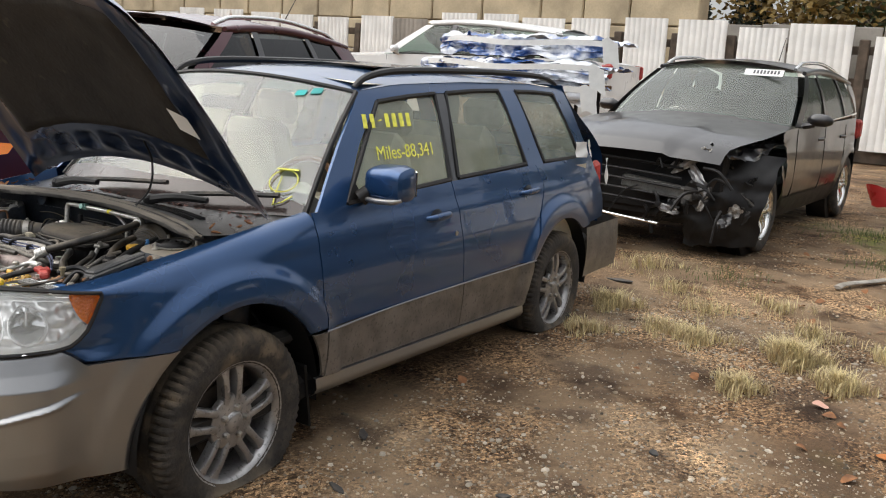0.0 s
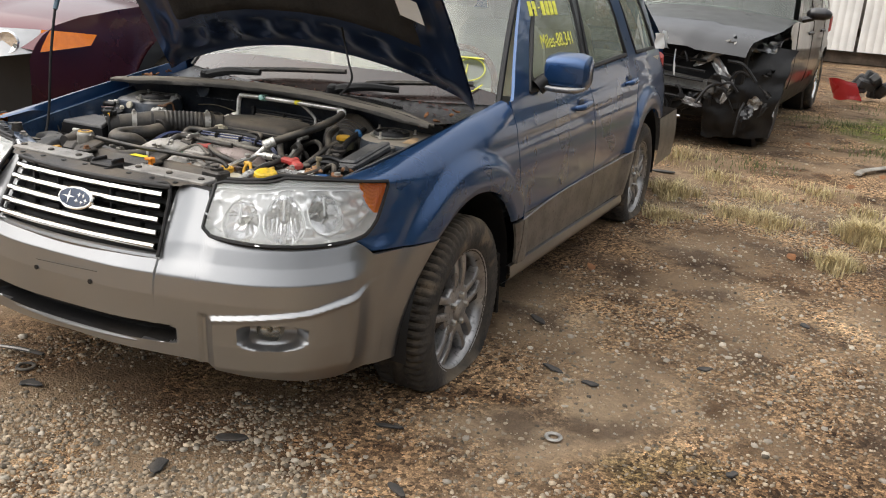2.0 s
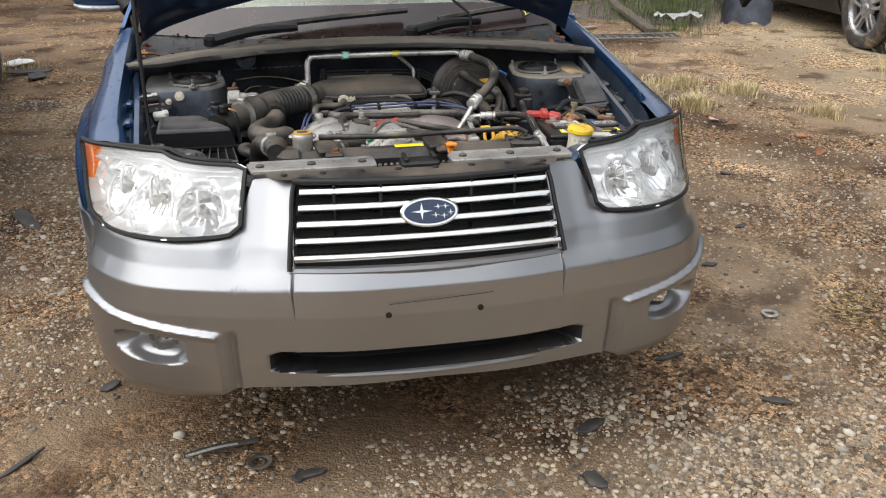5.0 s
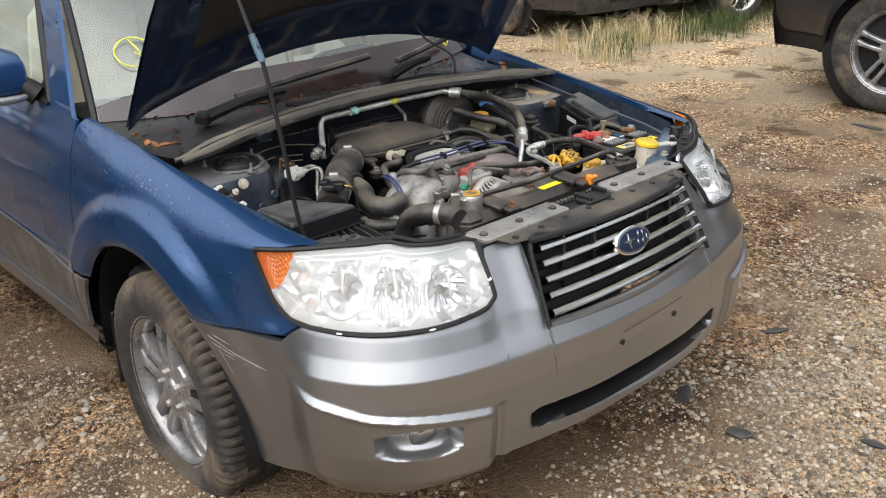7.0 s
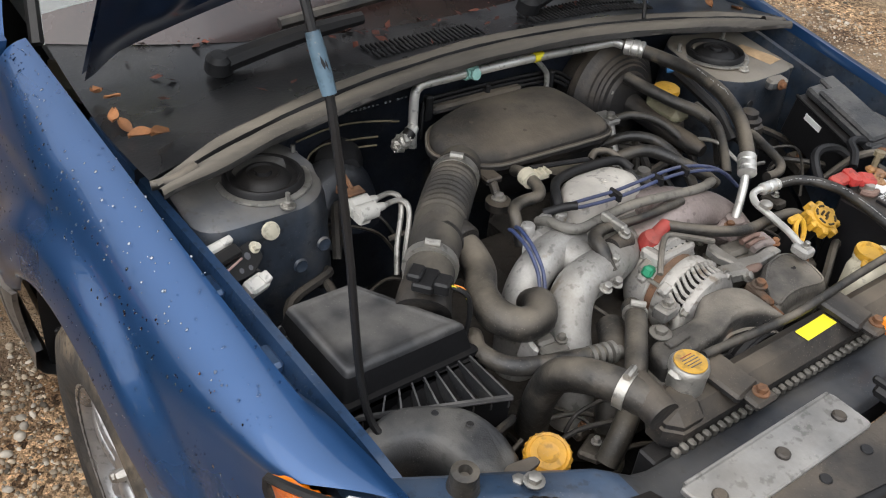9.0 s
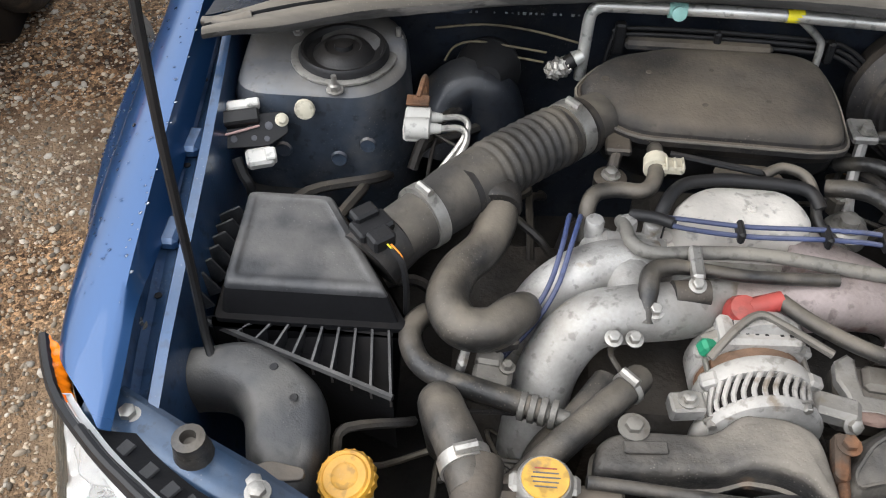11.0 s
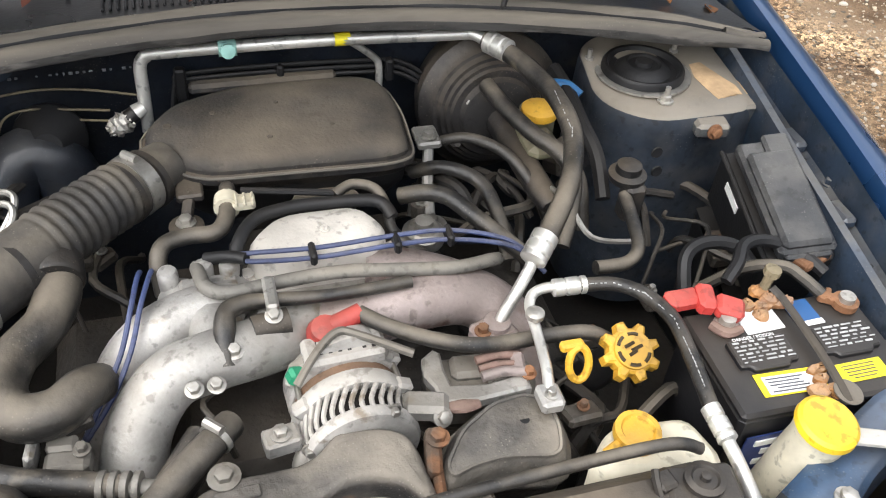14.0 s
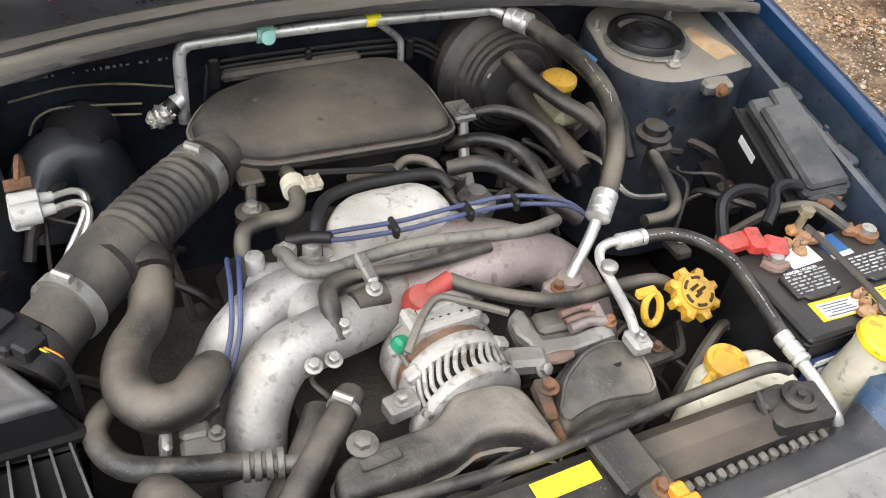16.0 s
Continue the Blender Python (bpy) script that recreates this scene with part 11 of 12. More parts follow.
# wrapped bumper covers on a rack
rack = thing("bumper_rack", "blue bumper covers wrapped in clear film on a rack", "rack", at=pose(-2.65, 8.5, 0.0, 0, 0, -4))
WRAPPED = mat("film_over_blue_paint", (0.72, 0.75, 0.80), 0.15, 0.0, 0.15, 5, 40, 0.6, coat=0.6, spots=(2.2, 0.47, (0.03, 0.085, 0.26)))
for k, (z0, h_, y0) in enumerate(((1.30, 0.20, -0.25), (1.58, 0.24, 0.05), (1.02, 0.24, -0.42))):
    g = Geo()
    def cover(u, q):
        x = (u * 2 - 1) * (1.42 - 0.1 * k)
        return (x, y0 - 0.35 * math.sin(math.pi * u) * (1 - 0.3 * q) + 0.09 * noise.noise((u * 9, q * 4, k)) + 0.03 * noise.noise((u * 30, q * 9, k)), z0 + h_ * q * (0.8 + 0.2 * math.sin(math.pi * u)) + 0.06 * noise.noise((u * 7, q * 4, k + 3)) + 0.02 * noise.noise((u * 25, q * 8, k)))
    g.grid(cover, 110, 22)
    g.grid(lambda u, q: Vector(cover(u, 1.0)) + Vector((0, 0.75 * q, 0.03 * math.sin(3 * q) + 0.09 * noise.noise((u * 7, q * 5, 4)) + 0.03 * noise.noise((u * 22, q * 15, 4)))), 90, 24)
    part("wrapped_bumper", g, WRAPPED, rack, "blue bumper cover under torn clear film")
    g = Geo()
    g.grid(lambda u, q: (1.30 + 0.16 * u + 0.05 * q, y0 - 0.30 + 0.1 * u, z0 + h_ - 0.30 * q + 0.03 * math.sin(5 * u)), 8, 8)
    g.grid(lambda u, q: ((u * 2 - 1) * 1.3, y0 - 0.37 * math.sin(math.pi * u) - 0.01, z0 + h_ * 0.62 + 0.07 * q + 0.02 * math.sin(9 * u)), 40, 3)
    part("foam_strip", g, PAPER, rack, "white foam wrapping strip")
for x in (-1.1, 1.0):
    for y in (-0.2, 0.4):
        g = Geo()
        g.tube([(x, y, 0.0), (x, y, 1.45)], 0.025, 8)
        part("rack_post", g, BLACK, rack)
g = Geo()
g.box((0, 0.1, 1.25), (2.3, 0.7, 0.05), 0.01)
part("rack_shelf", g, RUST, rack)

# ---- fence, wall, trees, house ----
FENCE = mat("white_metal_panel", (0.80, 0.79, 0.76), 0.5, 0.1, 0.1, 2.5, 60, 0.05, dust=0.1, spots=(1.6, 0.70, (0.34, 0.20, 0.10)))
OLDWOOD = mat("weathered_wood", (0.10, 0.075, 0.055), 0.9, 0, 0.4, 6, 50, 0.4)
TANBOARD = mat("tan_boards", (0.62, 0.50, 0.33), 0.85, 0, 0.3, 1.2, 30, 0.2, island=0.3)
GREYBOARD = mat("grey_board", (0.33, 0.30, 0.26), 0.85, 0, 0.25, 2.0, 40, 0.2, island=0.25)
fence = tagged(new("fence"), "patched yard fence of white metal sheets and old timber", "fence", kind="structure")
rng = random.Random(21)
x = -26.0
while x < 14:
    w_ = rng.uniform(0.85, 1.15)
    h_ = rng.uniform(2.35, 2.62)
    kind = rng.random()
    g = Geo()
    lean = rng.uniform(-1.0, 1.0)
    def sheet(u, q, x=x, w_=w_, h_=h_, lean=lean):
        return (x + w_ * u + 0.02 * lean * q, 16.4 + 0.012 * math.cos(u * 50) + 0.05 * lean * q, 0.25 + (h_ - 0.25) * q)
    g.grid(sheet, 24, 2, flip=False)
    g.grid(lambda u, q: Vector(sheet(u, q)) + Vector((0, 0.03, 0)), 8, 1, flip=True)
    part("fence_panel", g, FENCE if kind < 0.9 else GREYBOARD, fence)
    gap = rng.choice((0.06, 0.22, 0.36))
    if gap > 0.2:
        g = Geo()
        g.box((x + w_ + gap / 2, 16.55, 1.15), (0.18, 0.18, 2.3), 0.02, (0, rng.uniform(-3, 3), 0))
        part("fence_post", g, OLDWOOD, fence)
    x += w_ + gap
for z in (0.6, 1.5, 2.1):
    g = Geo()
    g.box((-6, 16.62, z), (40, 0.06, 0.16), 0.01)
    part("fence_rail", g, OLDWOOD, fence)
g = Geo()
g.box((-6, 16.6, 0.12), (40, 0.10, 0.24), 0.02)
part("kick_board", g, OLDWOOD, fence)
wall = tagged(new("wall_back"), "stacked tan blocks and boards behind the fence", "wall", kind="structure")
for row in range(4):
    x = -27 + 0.4 * (row % 2)
    while x < -3.2:
        w_ = rng.uniform(1.0, 1.7)
        g = Geo()
        g.box((x + w_ / 2, 18.2, 0.45 + 0.82 * row), (w_ - 0.03, 0.7, 0.80), 0.03)
        part("block", g, TANBOARD, wall)
        x += w_
x = -3
while x < 14:
    w_ = rng.uniform(0.9, 1.5)
    g = Geo()
    g.box((x + w_ / 2, 17.2, 1.29 + rng.uniform(-0.03, 0.03)), (w_ - 0.03, 0.08, 2.56), 0.01)
    part("board", g, GREYBOARD, wall)
    x += w_
BARK = mat("bark", (0.09, 0.07, 0.055), 0.95, 0, 0.4, 8, 40, 0.6)


def tree(x, y, h, spread, leaf, seed, label, cone=False):
    r = random.Random(seed)
    t = thing("tree", label, "tree", "trees behind the yard", at=pose(x, y, 0))
    g = Geo()
    g.tube([(0, 0, 0), (0.1, 0, h * 0.35), (0, 0.1, h * 0.75)], [h * 0.03, h * 0.022, h * 0.008], 8)
    limbs = []
    for k in range(14):
        a, z = r.uniform(0, 6.28), h * r.uniform(0.25, 0.75)
        d = spread * r.uniform(0.5, 0.95) * ((1.15 - z / h) if cone else 1)
        e = Vector((math.cos(a) * d, math.sin(a) * d, z + h * r.uniform(0.03, 0.2) * (0.2 if cone else 1)))
        g.tube([(0, 0, z - h * 0.05), e * 0.5 + Vector((0, 0, z * 0.48)), e], [h * 0.01, h * 0.006, h * 0.003], 5, fine=3)
        limbs.append(e)
    part("trunk", g, BARK, t)
    vs, fs = [], []
    for k in range(2600):
        e = r.choice(limbs) if not cone else Vector((0, 0, 0))
        if cone:
            z = h * (0.12 + 0.88 * r.random() ** 1.3)
            rr = spread * (1.05 - z / h) * r.random() ** 0.5
            a = r.uniform(0, 6.28)
            p = Vector((rr * math.cos(a), rr * math.sin(a), z - rr * 0.25))
        else:
            p = e * r.uniform(0.75, 1.12) + Vector((r.gauss(0, 1), r.gauss(0, 1), r.gauss(0, 0.8))) * spread * 0.23
        s = r.uniform(0.08, 0.20)
        u = Vector((r.gauss(0, 1), r.gauss(0, 1), r.gauss(0, 0.6))).normalized() * s
        q = u.cross(Vector((r.gauss(0, 1), r.gauss(0, 1), r.gauss(0, 1)))).normalized() * s * 0.6
        n0 = len(vs)
        vs += [p - u, p + q, p + u, p - q]
        fs.append((n0, n0 + 1, n0 + 2, n0 + 3))
    g = Geo()
    g.add(vs, fs)
    tagged(part("crown", g, leaf, t), kind="stuff")


LEAF_G = mat("green_leaves", (0.055, 0.085, 0.025), 0.8, 0, 0.4, 3, 40, 0.0, island=0.6)
LEAF_Y = mat("autumn_leaves", (0.20, 0.13, 0.025), 0.8, 0, 0.4, 3, 40, 0.0, island=0.6)
LEAF_D = mat("conifer_needles", (0.018, 0.032, 0.016), 0.85, 0, 0.4, 3, 40, 0.0, island=0.5)
for x, y, h, s, m_, lab, cone in ((-9, 36, 7.5, 1.5, LEAF_D, "tall dark green conifer tree", True), (-6.8, 37, 8.0, 1.6, LEAF_D, "tall dark green conifer tree", True), (-5, 36, 8, 3, LEAF_Y, "broad tree with yellowing autumn leaves", False), (0.5, 34, 9, 3.4, LEAF_G, "broad tree with green and yellow leaves", False), (-1.8, 33, 7, 2.6, LEAF_Y, "broad tree with yellowing autumn leaves", False), (5, 36, 10, 3.8, LEAF_G, "broad leafy green tree", False), (10, 30, 9, 3.5, LEAF_G, "broad leafy green tree", False), (16, 22, 9, 3.5, LEAF_Y, "broad tree with yellowing autumn leaves", False), (18, 12, 8, 3.2, LEAF_G, "broad leafy green tree", False), (21, 3, 9, 3.6, LEAF_Y, "broad tree with yellowing autumn leaves", False), (16, -9, 9, 3.6, LEAF_G, "broad leafy green tree", False), (8, -17, 9, 3.8, LEAF_G, "broad leafy green tree", False), (-3, -20, 8, 3.6, LEAF_Y, "broad tree with yellowing autumn leaves", False), (-14, -14, 9, 3.8, LEAF_G, "broad leafy green tree", False), (-17, 0, 8, 3.4, LEAF_G, "broad leafy green tree", False), (-24, 30, 8, 3.2, LEAF_G, "broad leafy green tree", False), (-15, 38, 8, 3.4, LEAF_Y, "broad tree with yellowing autumn leaves", False)):
    tree(x, y, h, s, m_, int(x * 7 + y), lab, cone)
def woods(name, n, seed, a0, a1, r0, r1, h0, m_):
    """A belt of distant trees: many leaf clumps over dark stems, joined."""
    r = random.Random(seed)
    vs, fs = [], []
    for k in range(n):
        a = radians(r.uniform(a0, a1))
        d = r.uniform(r0, r1)
        tall = h0 * (0.62 + 0.45 * noise.noise((a * 9, 0.3, seed)) + 0.25 * noise.noise((a * 31, 0.7, seed)))
        p = Vector((d * math.cos(a), d * math.sin(a), max(0.2, tall * r.random() ** 0.7)))
        s_ = r.uniform(0.25, 0.55)
        u = Vector((r.gauss(0, 1), r.gauss(0, 1), r.gauss(0, 0.6))).normalized() * s_
        q = u.cross(Vector((r.gauss(0, 1), r.gauss(0, 1), r.gauss(0, 1)))).normalized() * s_ * 0.7
        n0 = len(vs)
        vs += [p - u, p + q, p + u, p - q]
        fs.append((n0, n0 + 1, n0 + 2, n0 + 3))
    g = Geo()
    g.add(vs, fs)
    return solo(name, g, m_, "unseen belt of green and yellowing trees, added to darken reflections", "woods", kind="stuff")


# out of view; added so that paint and glass reflect dark trees
woods("far_woods", 20000, 5, -100, 86, 27, 32, 8.5, LEAF_G)
woods("far_woods", 11000, 6, 152, 262, 27, 32, 8.0, LEAF_G)
woods("yellowing_woods", 5000, 9, -100, 52, 25, 27, 5.5, LEAF_Y)
house = thing("house", "low white house with a brown shingled roof", "house", at=pose(4.5, 33, 0))
g = Geo()
g.box((0, 0, 1.9), (7, 5, 3.8), 0.03)
part("wall", g, WHITE_PAINT, house)
g = Geo()
g.add([(-3.9, -3, 3.7), (3.9, -3, 3.7), (3.9, 3, 3.7), (-3.9, 3, 3.7), (-3.9, 0, 5.0), (3.9, 0, 5.0)], [(0, 1, 5, 4), (2, 3, 4, 5), (0, 4, 3), (1, 2, 5), (3, 2, 1, 0)])
part("roof", g, mat("brown_shingles", (0.12, 0.065, 0.05), 0.9, 0, 0.3, 4, 30, 0.3), house)

# ---- litter, scrap and plants on the ground ----
def scrap(name, label, category, pts, h, m_, at, bend=0.0, group="", mats=None):
    g = Geo()
    g.plate(pts, h, Matrix(), min(0.002, h * 0.4))
    if bend:
        g.v = [(x, y, z + bend * math.sin(x * 9) + bend * 0.5 * math.sin(y * 23)) for x, y, z in g.v]
    ob = solo(name, g, mats or m_, label, category, group)
    ob.matrix_basis = at
    return ob


rng = random.Random(33)
def shard(l, w_):
    pts = []
    n = 9
    for k in range(n):
        a = 2 * math.pi * k / n
        pts.append((l / 2 * math.cos(a) * rng.uniform(0.8, 1.1), w_ / 2 * math.sin(a) * rng.uniform(0.6, 1.2)))
    return pts
for x, y, l, w_, r_ in ((0.915, 0.60, 0.15, 0.035, -50), (0.46, -0.79, 0.11, 0.05, 20), (1.005, -0.784, 0.10, 0.03, -30), (-0.28, -0.847, 0.09, 0.04, 0), (0.39, -1.015, 0.08, 0.05, -60), (1.12, 0.18, 0.09, 0.03, -20), (1.274, 0.135, 0.07, 0.03, 0), (0.82, -0.49, 0.10, 0.025, 5), (-0.81, -0.335, 0.07, 0.04, 30), (-0.97, -0.669, 0.16, 0.015, 50), (0.70, 3.89, 0.28, 0.10, -20), (-1.342, 1.152, 0.30, 0.07, -60), (-0.303, -0.85, 0.06, 0.03, 80), (3.75, 0.15, 0.22, 0.06, 80), (1.6, 0.5, 0.06, 0.03, 20), (1.8, -0.2, 0.05, 0.03, 60), (0.6, -1.3, 0.07, 0.04, 110), (-0.2, -1.5, 0.06, 0.03, 40), (2.9, -0.5, 0.08, 0.04, 10), (1.9, 1.2, 0.06, 0.04, 130)):
    scrap("plastic_shard", "broken black plastic shard lying on the dirt", "debris", shard(l, w_), 0.006, SCRAP, pose(x, y, ground_z(x, y) + 0.004, rng.uniform(-5, 5), rng.uniform(-5, 5), r_), 0.004, "broken plastic on the ground")
g = Geo()
g.tube([(-0.58, -0.735, 0.012), (-0.50, -0.715, 0.014), (-0.40, -0.70, 0.012)], [0.008, 0.012, 0.008], 8, flat=0.5)
solo("wiper_scrap", g, SCRAP, "broken strip with a bright edge on the dirt", "debris", "broken plastic on the ground")
g = Geo()
g.tube([(-0.575, -0.742, 0.016), (-0.50, -0.722, 0.018), (-0.45, -0.712, 0.016)], 0.004, 6)
solo("metal_strip", g, STEEL, "bright bent metal strip on the dirt", "debris")
for cx, cy, r in ((1.279, -0.279, 0.022), (-0.396, -0.775, 0.026)):
    g = Geo()
    ring = [(cx + r * math.cos(a), cy + r * math.sin(a), ground_z(cx, cy) + 0.008) for a in [2 * math.pi * k / 18 for k in range(19)]]
    g.tube(ring, 0.007, 8, fine=2, flat=0.6)
    solo("washer", g, STEEL if cx > 0 else RUBBER, "flat ring washer lying on the gravel", "washer", "rings on the ground")
# fallen moulding, bumper insert, red bumper corner, board
g = Geo()
g.tube([(2.02, 4.80, 0.02), (2.06, 4.93, 0.03), (2.22, 5.20, 0.03), (2.42, 5.56, 0.03), (2.7, 5.75, 0.03), (2.97, 5.90, 0.02)], 0.030, 8, flat=0.4)
solo("bent_moulding", g, mat("pale_grey_plastic", (0.33, 0.31, 0.27), 0.7, 0, 0.2, dust=0.3), "pale bent strip of trim lying on the dirt", "debris")
insert = thing("grille_insert", "broken grey grille insert lying on the dirt", "debris", at=pose(2.98, 5.02, 0.03, 0, 0, -6))
g = Geo()
g.box((0, 0, 0.01), (0.92, 0.04, 0.012), 0.004)
g.box((0, 0.12, 0.03), (0.92, 0.03, 0.012), 0.004)
part("frame", g, mat("grey_plastic", (0.16, 0.165, 0.175), 0.6, 0, 0.2, dust=0.3), insert)
for k in range(13):
    g = Geo()
    g.box((-0.45 + 0.075 * k, 0.06, 0.02), (0.018, 0.12, 0.014), 0.004)
    part("slat", g, SCRAP, insert)
g = Geo()
def redb(u, q):
    a = u * math.pi * 0.8
    return (1.95 + 0.34 * math.cos(a + 2.2) - 0.1 * q, 10.15 + 0.20 * math.sin(a + 2.9), 0.02 + 0.26 * q * (0.6 + 0.4 * math.sin(a)) + 0.03 * noise.noise((u * 4, q * 4, 2)))
g.grid(redb, 20, 10)
g.grid(lambda u, q: Vector(redb(u, q)) + Vector((0.0, 0.012, 0)), 20, 10, flip=True)
solo("red_bumper_piece", g, mat("red_paint", (0.42, 0.02, 0.02), 0.3, 0.1, 0.15, coat=0.7), "broken red bumper corner lying on the ground", "bumper")
crushed = thing("crushed_plastic", "crushed black plastic behind the red bumper piece", "debris")
for k in range(7):
    g = Geo()
    g.box((1.85 + 0.11 * (k % 4), 10.25 + 0.05 * (k // 2), 0.16 + 0.05 * (k % 3)), (0.26, 0.12, 0.12), 0.02, (20 * k, 13 * k, 40 * k))
    part("crushed_piece", g, SCRAP, crushed)
g = Geo()
g.box((3.55, 6.4, 0.05), (0.10, 2.2, 0.05), 0.008, (0, 0, -12))
solo("timber", g, OLDWOOD, "old grey timber lying on the ground", "timber")
g = Geo()
def blue_scrap(u, q):
    return (4.25 + 0.5 * u, 5.75 + 0.1 * math.sin(u * 5), 0.03 + 0.28 * q * (0.5 + 0.5 * abs(math.sin(u * 6))) + 0.02 * math.sin(u * 20))
g.grid(blue_scrap, 16, 6)
g.grid(lambda u, q: Vector(blue_scrap(u, q)) + Vector((0, 0.01, 0)), 16, 6, flip=True)
solo("blue_panel_scrap", g, mat("slate_plastic", (0.07, 0.08, 0.11), 0.6, 0, 0.2, dust=0.2), "torn slate-blue plastic panel in the grass", "debris")
g = Geo()
def wscrap(u, q):
    return (3.7 + 0.45 * u, 5.95 + 0.2 * q, 0.04 + 0.06 * noise.noise((u * 5, q * 5, 0)) + 0.05)
g.grid(wscrap, 10, 6)
solo("grey_sheet_scrap", g, mat("grey_sheet", (0.4, 0.4, 0.38), 0.6), "crumpled grey sheet in the grass", "debris")
for k, (x, y) in enumerate(((-2.05, 4.5), (-2.2, 4.9), (-1.95, 4.3))):
    scrap("sheet_scrap", "torn scrap of sheet lying on the dirt", "debris", shard(0.34 - 0.06 * k, 0.12), 0.008, SCRAP if k % 2 == 0 else PAPER, pose(x, y, 0.02, 4, 3, 40 * k), 0.01, "scraps by the maroon car")

# pebbles: near ones of real shape, all in one sheet of loose stones
def pebbles(name, n, seed, area, sizes, m_, label):
    r = random.Random(seed)
    vs, fs = [], []
    ico_v = [(0, 0, 1)] + [(0.894 * math.cos(2 * math.pi * k / 5), 0.894 * math.sin(2 * math.pi * k / 5), 0.447) for k in range(5)] + [(0.894 * math.cos(2 * math.pi * (k + 0.5) / 5), 0.894 * math.sin(2 * math.pi * (k + 0.5) / 5), -0.447) for k in range(5)]
    ico_f = [(0, 1 + k, 1 + (k + 1) % 5) for k in range(5)] + [(1 + k, 6 + k, 1 + (k + 1) % 5) for k in range(5)] + [(6 + k, 6 + (k + 1) % 5, 1 + (k + 1) % 5) for k in range(5)]
    cnt = 0
    while cnt < n:
        x, y = area(r)
        dens = 0.55 + 0.8 * noise.noise((x * 0.8, y * 0.8, 11.0)) + 0.6 * noise.noise((x * 2.5, y * 2.5, 4.0))
        if r.random() > dens:
            continue
        s = sizes(r)
        a = r.uniform(0, 6.28)
        ca, sa = math.cos(a), math.sin(a)
        sx_, sy_, sz_ = s * r.uniform(0.75, 1.35), s * r.uniform(0.6, 1.0), s * r.uniform(0.4, 0.75)
        z = ground_z(x, y) + sz_ * 0.25
        n0 = len(vs)
        for p in ico_v:
            k = r.uniform(0.8, 1.15)
            px, py = p[0] * sx_ * k, p[1] * sy_ * k
            vs.append((x + px * ca - py * sa, y + px * sa + py * ca, z + p[2] * sz_ * k))
        fs += [tuple(i + n0 for i in f) for f in ico_f]
        cnt += 1
    me = bpy.data.meshes.new(name)
    me.from_pydata(vs, [], fs)
    me.materials.append(m_)
    me.shade_smooth()
    return tagged(new(name, me), label, "gravel", kind="stuff")


STONE = mat("pebble_stone", (0.54, 0.435, 0.31), 0.85, 0, 0.3, 60, 200, 0.2, island=0.85)
STONE_W = mat("pale_pebble", (0.60, 0.53, 0.43), 0.8, 0, 0.2, 60, 200, 0.2, island=0.55)
def near_area(r):
    while True:
        x, y = r.uniform(-2.6, 3.2), r.uniform(-2.3, 3.6)
        if x > 0.7 and y > -0.5 and r.random() < 0.62:
            continue
        if not (-0.8 < x < 0.8 and 0.2 < y < 3.2):
            return x, y
pebbles("gravel", 80000, 3, near_area, lambda r: 0.0027 + 0.0065 * r.random() ** 2.6, STONE, "loose brown and grey gravel on the dirt")
pebbles("pale_gravel", 8000, 4, near_area, lambda r: 0.003 + 0.013 * r.random() ** 4, STONE_W, "pale scattered pebbles on the dirt")
pebbles("front_gravel", 18000, 6, lambda r: (r.gauss(0.3, 0.9), r.gauss(-1.0, 0.5)), lambda r: 0.0027 + 0.009 * r.random() ** 3, STONE, "pale gravel in front of the car")
pebbles("far_gravel", 16000, 5, lambda r: (r.uniform(-4, 7), r.uniform(0.5, 12)), lambda r: 0.004 + 0.011 * r.random() ** 3, STONE, "loose gravel further across the yard")

# grass tufts
def tuft(x, y, n, h_, spread, m_, seed, label):
    r = random.Random(seed)
    vs, fs = [], []
    for k in range(n):
        a, d = r.uniform(0, 6.28), spread * r.random()
        px, py = x + d * math.cos(a), y + d * math.sin(a)
        hh = h_ * r.uniform(0.45, 1.1)
        b = r.uniform(0, 6.28)
        out = hh * r.uniform(0.15, 1.0)
        w_ = r.uniform(0.0016, 0.0034)
        z = ground_z(px, py)
        dx, dy = math.cos(b), math.sin(b)
        nx, ny = -dy * w_, dx * w_
        n0 = len(vs)
        for t, lift, go in ((0, 0, 0), (0.5, 0.62, 0.3), (1, 0.9, 1.0)):
            k_ = 1 - t * 0.8
            vs += [(px + dx * out * go + nx * k_, py + dy * out * go + ny * k_, z + hh * lift), (px + dx * out * go - nx * k_, py + dy * out * go - ny * k_, z + hh * lift)]
        fs += [(n0, n0 + 2, n0 + 3, n0 + 1), (n0 + 2, n0 + 4, n0 + 5, n0 + 3)]
    g = Geo()
    g.add(vs, fs)
    return solo("grass_tuft", g, m_, label, "grass", kind="stuff")


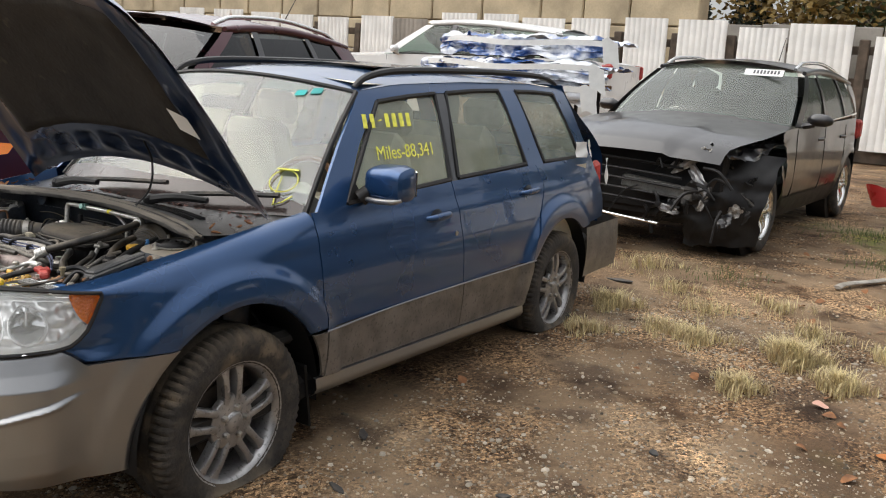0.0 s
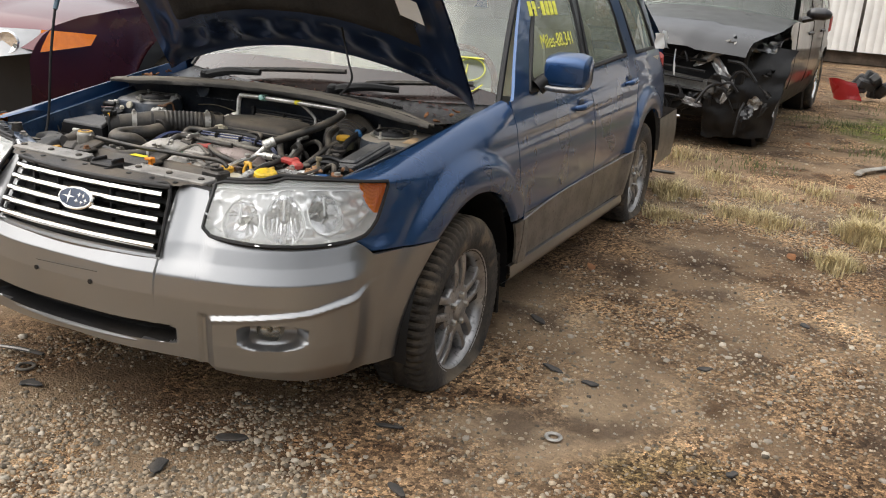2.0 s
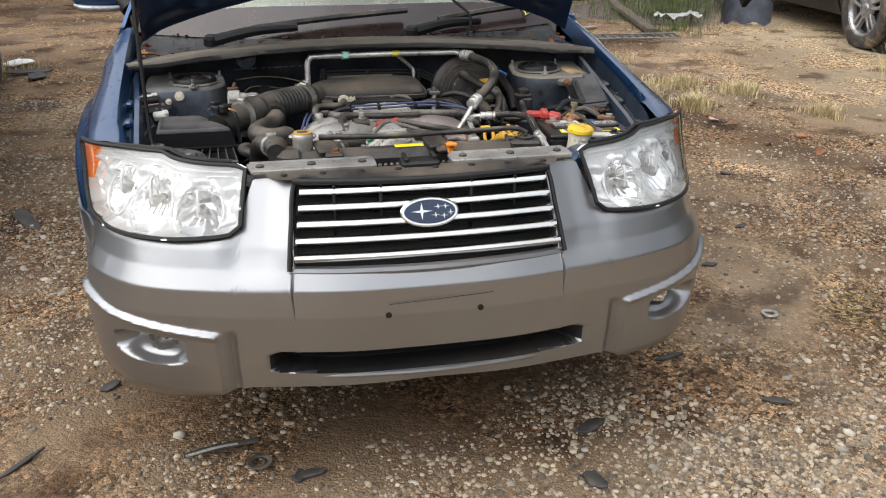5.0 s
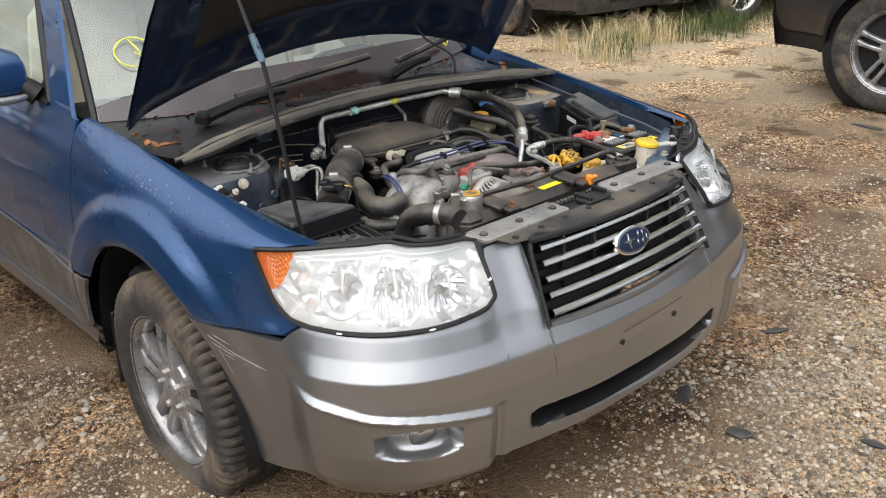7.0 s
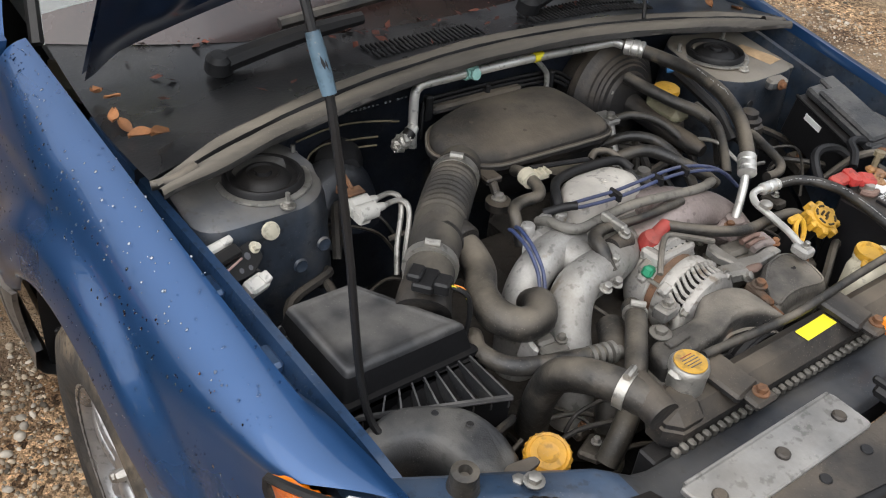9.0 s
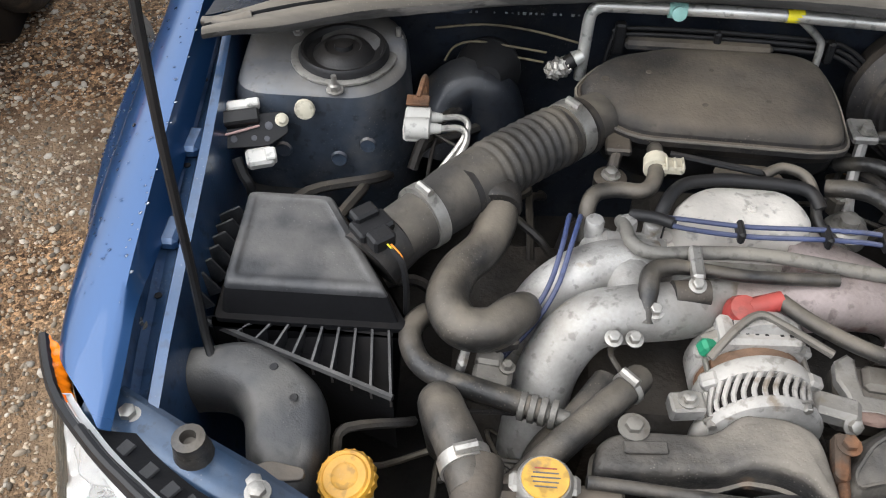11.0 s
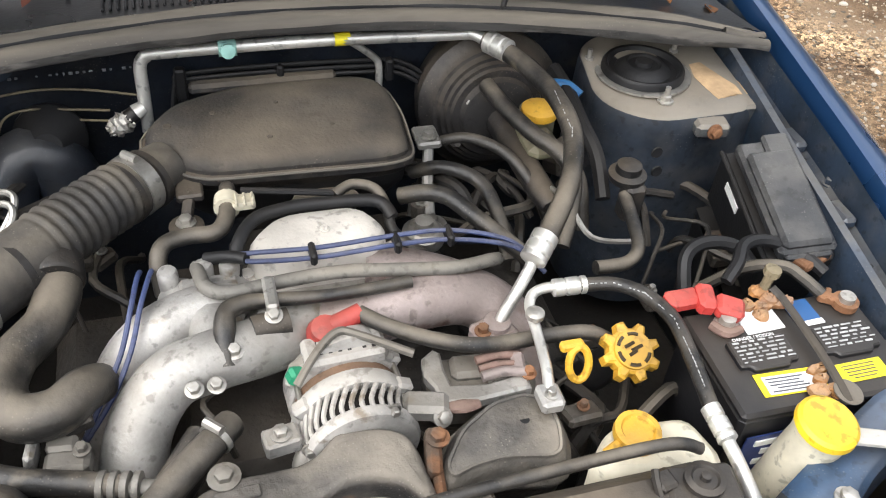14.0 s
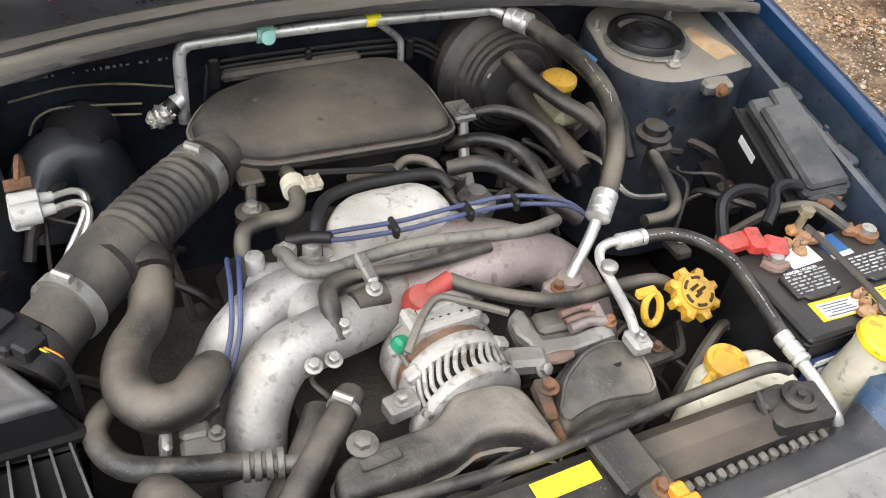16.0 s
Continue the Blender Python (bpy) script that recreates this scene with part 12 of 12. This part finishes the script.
STRAW = mat("dry_straw_grass", (0.88, 0.66, 0.36), 0.85, 0, 0.3, 12, 60, 0.0, island=0.55)
GRASS = mat("green_grass", (0.10, 0.14, 0.035), 0.85, 0, 0.3, 12, 60, 0.0, island=0.5)
rng = random.Random(77)
for x, y, n, h_, s in ((2.10, 2.80, 700, 0.15, 0.24), (2.37, 2.5, 350, 0.12, 0.2), (1.97, 2.15, 300, 0.10, 0.2), (1.57, 2.84, 350, 0.09, 0.28), (2.12, 3.34, 350, 0.12, 0.25), (0.92, 3.19, 350, 0.12, 0.25), (1.44, 3.5, 400, 0.09, 0.35), (0.70, 4.5, 400, 0.12, 0.4), (1.1, 3.9, 350, 0.10, 0.35), (2.6, 3.2, 300, 0.10, 0.3), (1.8, 3.9, 350, 0.09, 0.35), (2.9, 2.9, 250, 0.10, 0.25), (1.0, 2.6, 250, 0.07, 0.25), (2.5, 4.2, 250, 0.09, 0.3), (0.3, 4.2, 200, 0.10, 0.3), (1.35, 2.9, 200, 0.08, 0.25), (-2.3, 4.6, 300, 0.15, 0.4), (3.1, 2.2, 160, 0.09, 0.2)):
    n = n if y < 3.3 else n * 0.35
    for j, (dx, dy) in enumerate(((0, 0), (0.6, 0.3), (-0.5, 0.5), (0.1, -0.7))):
        tuft(x + dx * s, y + dy * s, int(n * (1.5, 0.22, 0.16, 0.12)[j]), h_ * (0.95, 0.6, 0.65, 0.55)[j], s * (0.50, 0.34, 0.30, 0.26)[j], STRAW, int(x * 100 + y * 10) + j, "tuft of dry straw-coloured grass")
for x, y, n, h_, s in ((2.2, 6.0, 350, 0.05, 0.5), (1.9, 7.6, 500, 0.06, 0.7), (2.5, 9.3, 400, 0.06, 0.7), (1.3, 4.6, 200, 0.05, 0.4), (4.0, 6.6, 700, 0.18, 0.8), (4.6, 7.6, 900, 0.28, 0.9), (3.6, 8.2, 600, 0.15, 0.8), (3.7, 5.6, 300, 0.09, 0.5)):
    tuft(x, y, n, h_, s, GRASS, int(x * 100 + y * 10), "patch of short green grass")
for k in range(26):
    x, y = rng.uniform(6.8, 9.5), rng.uniform(0.6, 5.2)
    tuft(x, y, 130, rng.uniform(0.2, 0.5), 0.45, STRAW if k % 3 else GRASS, 900 + k, "tall dry grass by the parked cars")
for k in range(14):
    tuft(rng.uniform(4.4, 6.6), rng.uniform(2.6, 3.2), 120, 0.28, 0.3, STRAW if k % 2 else GRASS, 950 + k, "tall dry grass by the parked cars")
# fallen leaves
for k in range(46):
    x, y = rng.uniform(0.9, 3.0), rng.uniform(1.2, 6.5)
    g = Geo()
    s_ = rng.uniform(0.02, 0.045)
    m_ = Matrix.Translation((x, y, ground_z(x, y) + 0.012)) @ pose(0, 0, 0, rng.uniform(-25, 25), rng.uniform(-25, 25), rng.uniform(0, 360))
    g.grid(lambda u, q: m_ @ Vector(((u - 0.5) * s_ * 1.6, (q - 0.5) * s_ * (0.2 + math.sin(math.pi * u)), 0.2 * s_ * math.sin(u * 4))), 5, 3)
    solo("fallen_leaf", g, LEAF if k % 3 else mat("orange_leaf", (0.45, 0.16, 0.04), 0.85, 0, 0.3, 30, 100, 0.1) if k == 0 else LEAF, "small curled brown leaf on the dirt", "leaf", "fallen leaves")
g = Geo()
m_ = Matrix.Translation((2.35, 2.19, 0.012)) @ pose(0, 0, 0, 8, 5, 20)
g.grid(lambda u, q: m_ @ Vector(((u - 0.5) * 0.075, (q - 0.5) * 0.05 * (0.3 + math.sin(math.pi * u)), 0.006 * math.sin(u * 5))), 6, 4)
solo("pale_leaf", g, mat("pale_pink_leaf", (0.55, 0.32, 0.24), 0.8), "pale pinkish leaf lying on the dirt", "leaf", "fallen leaves")
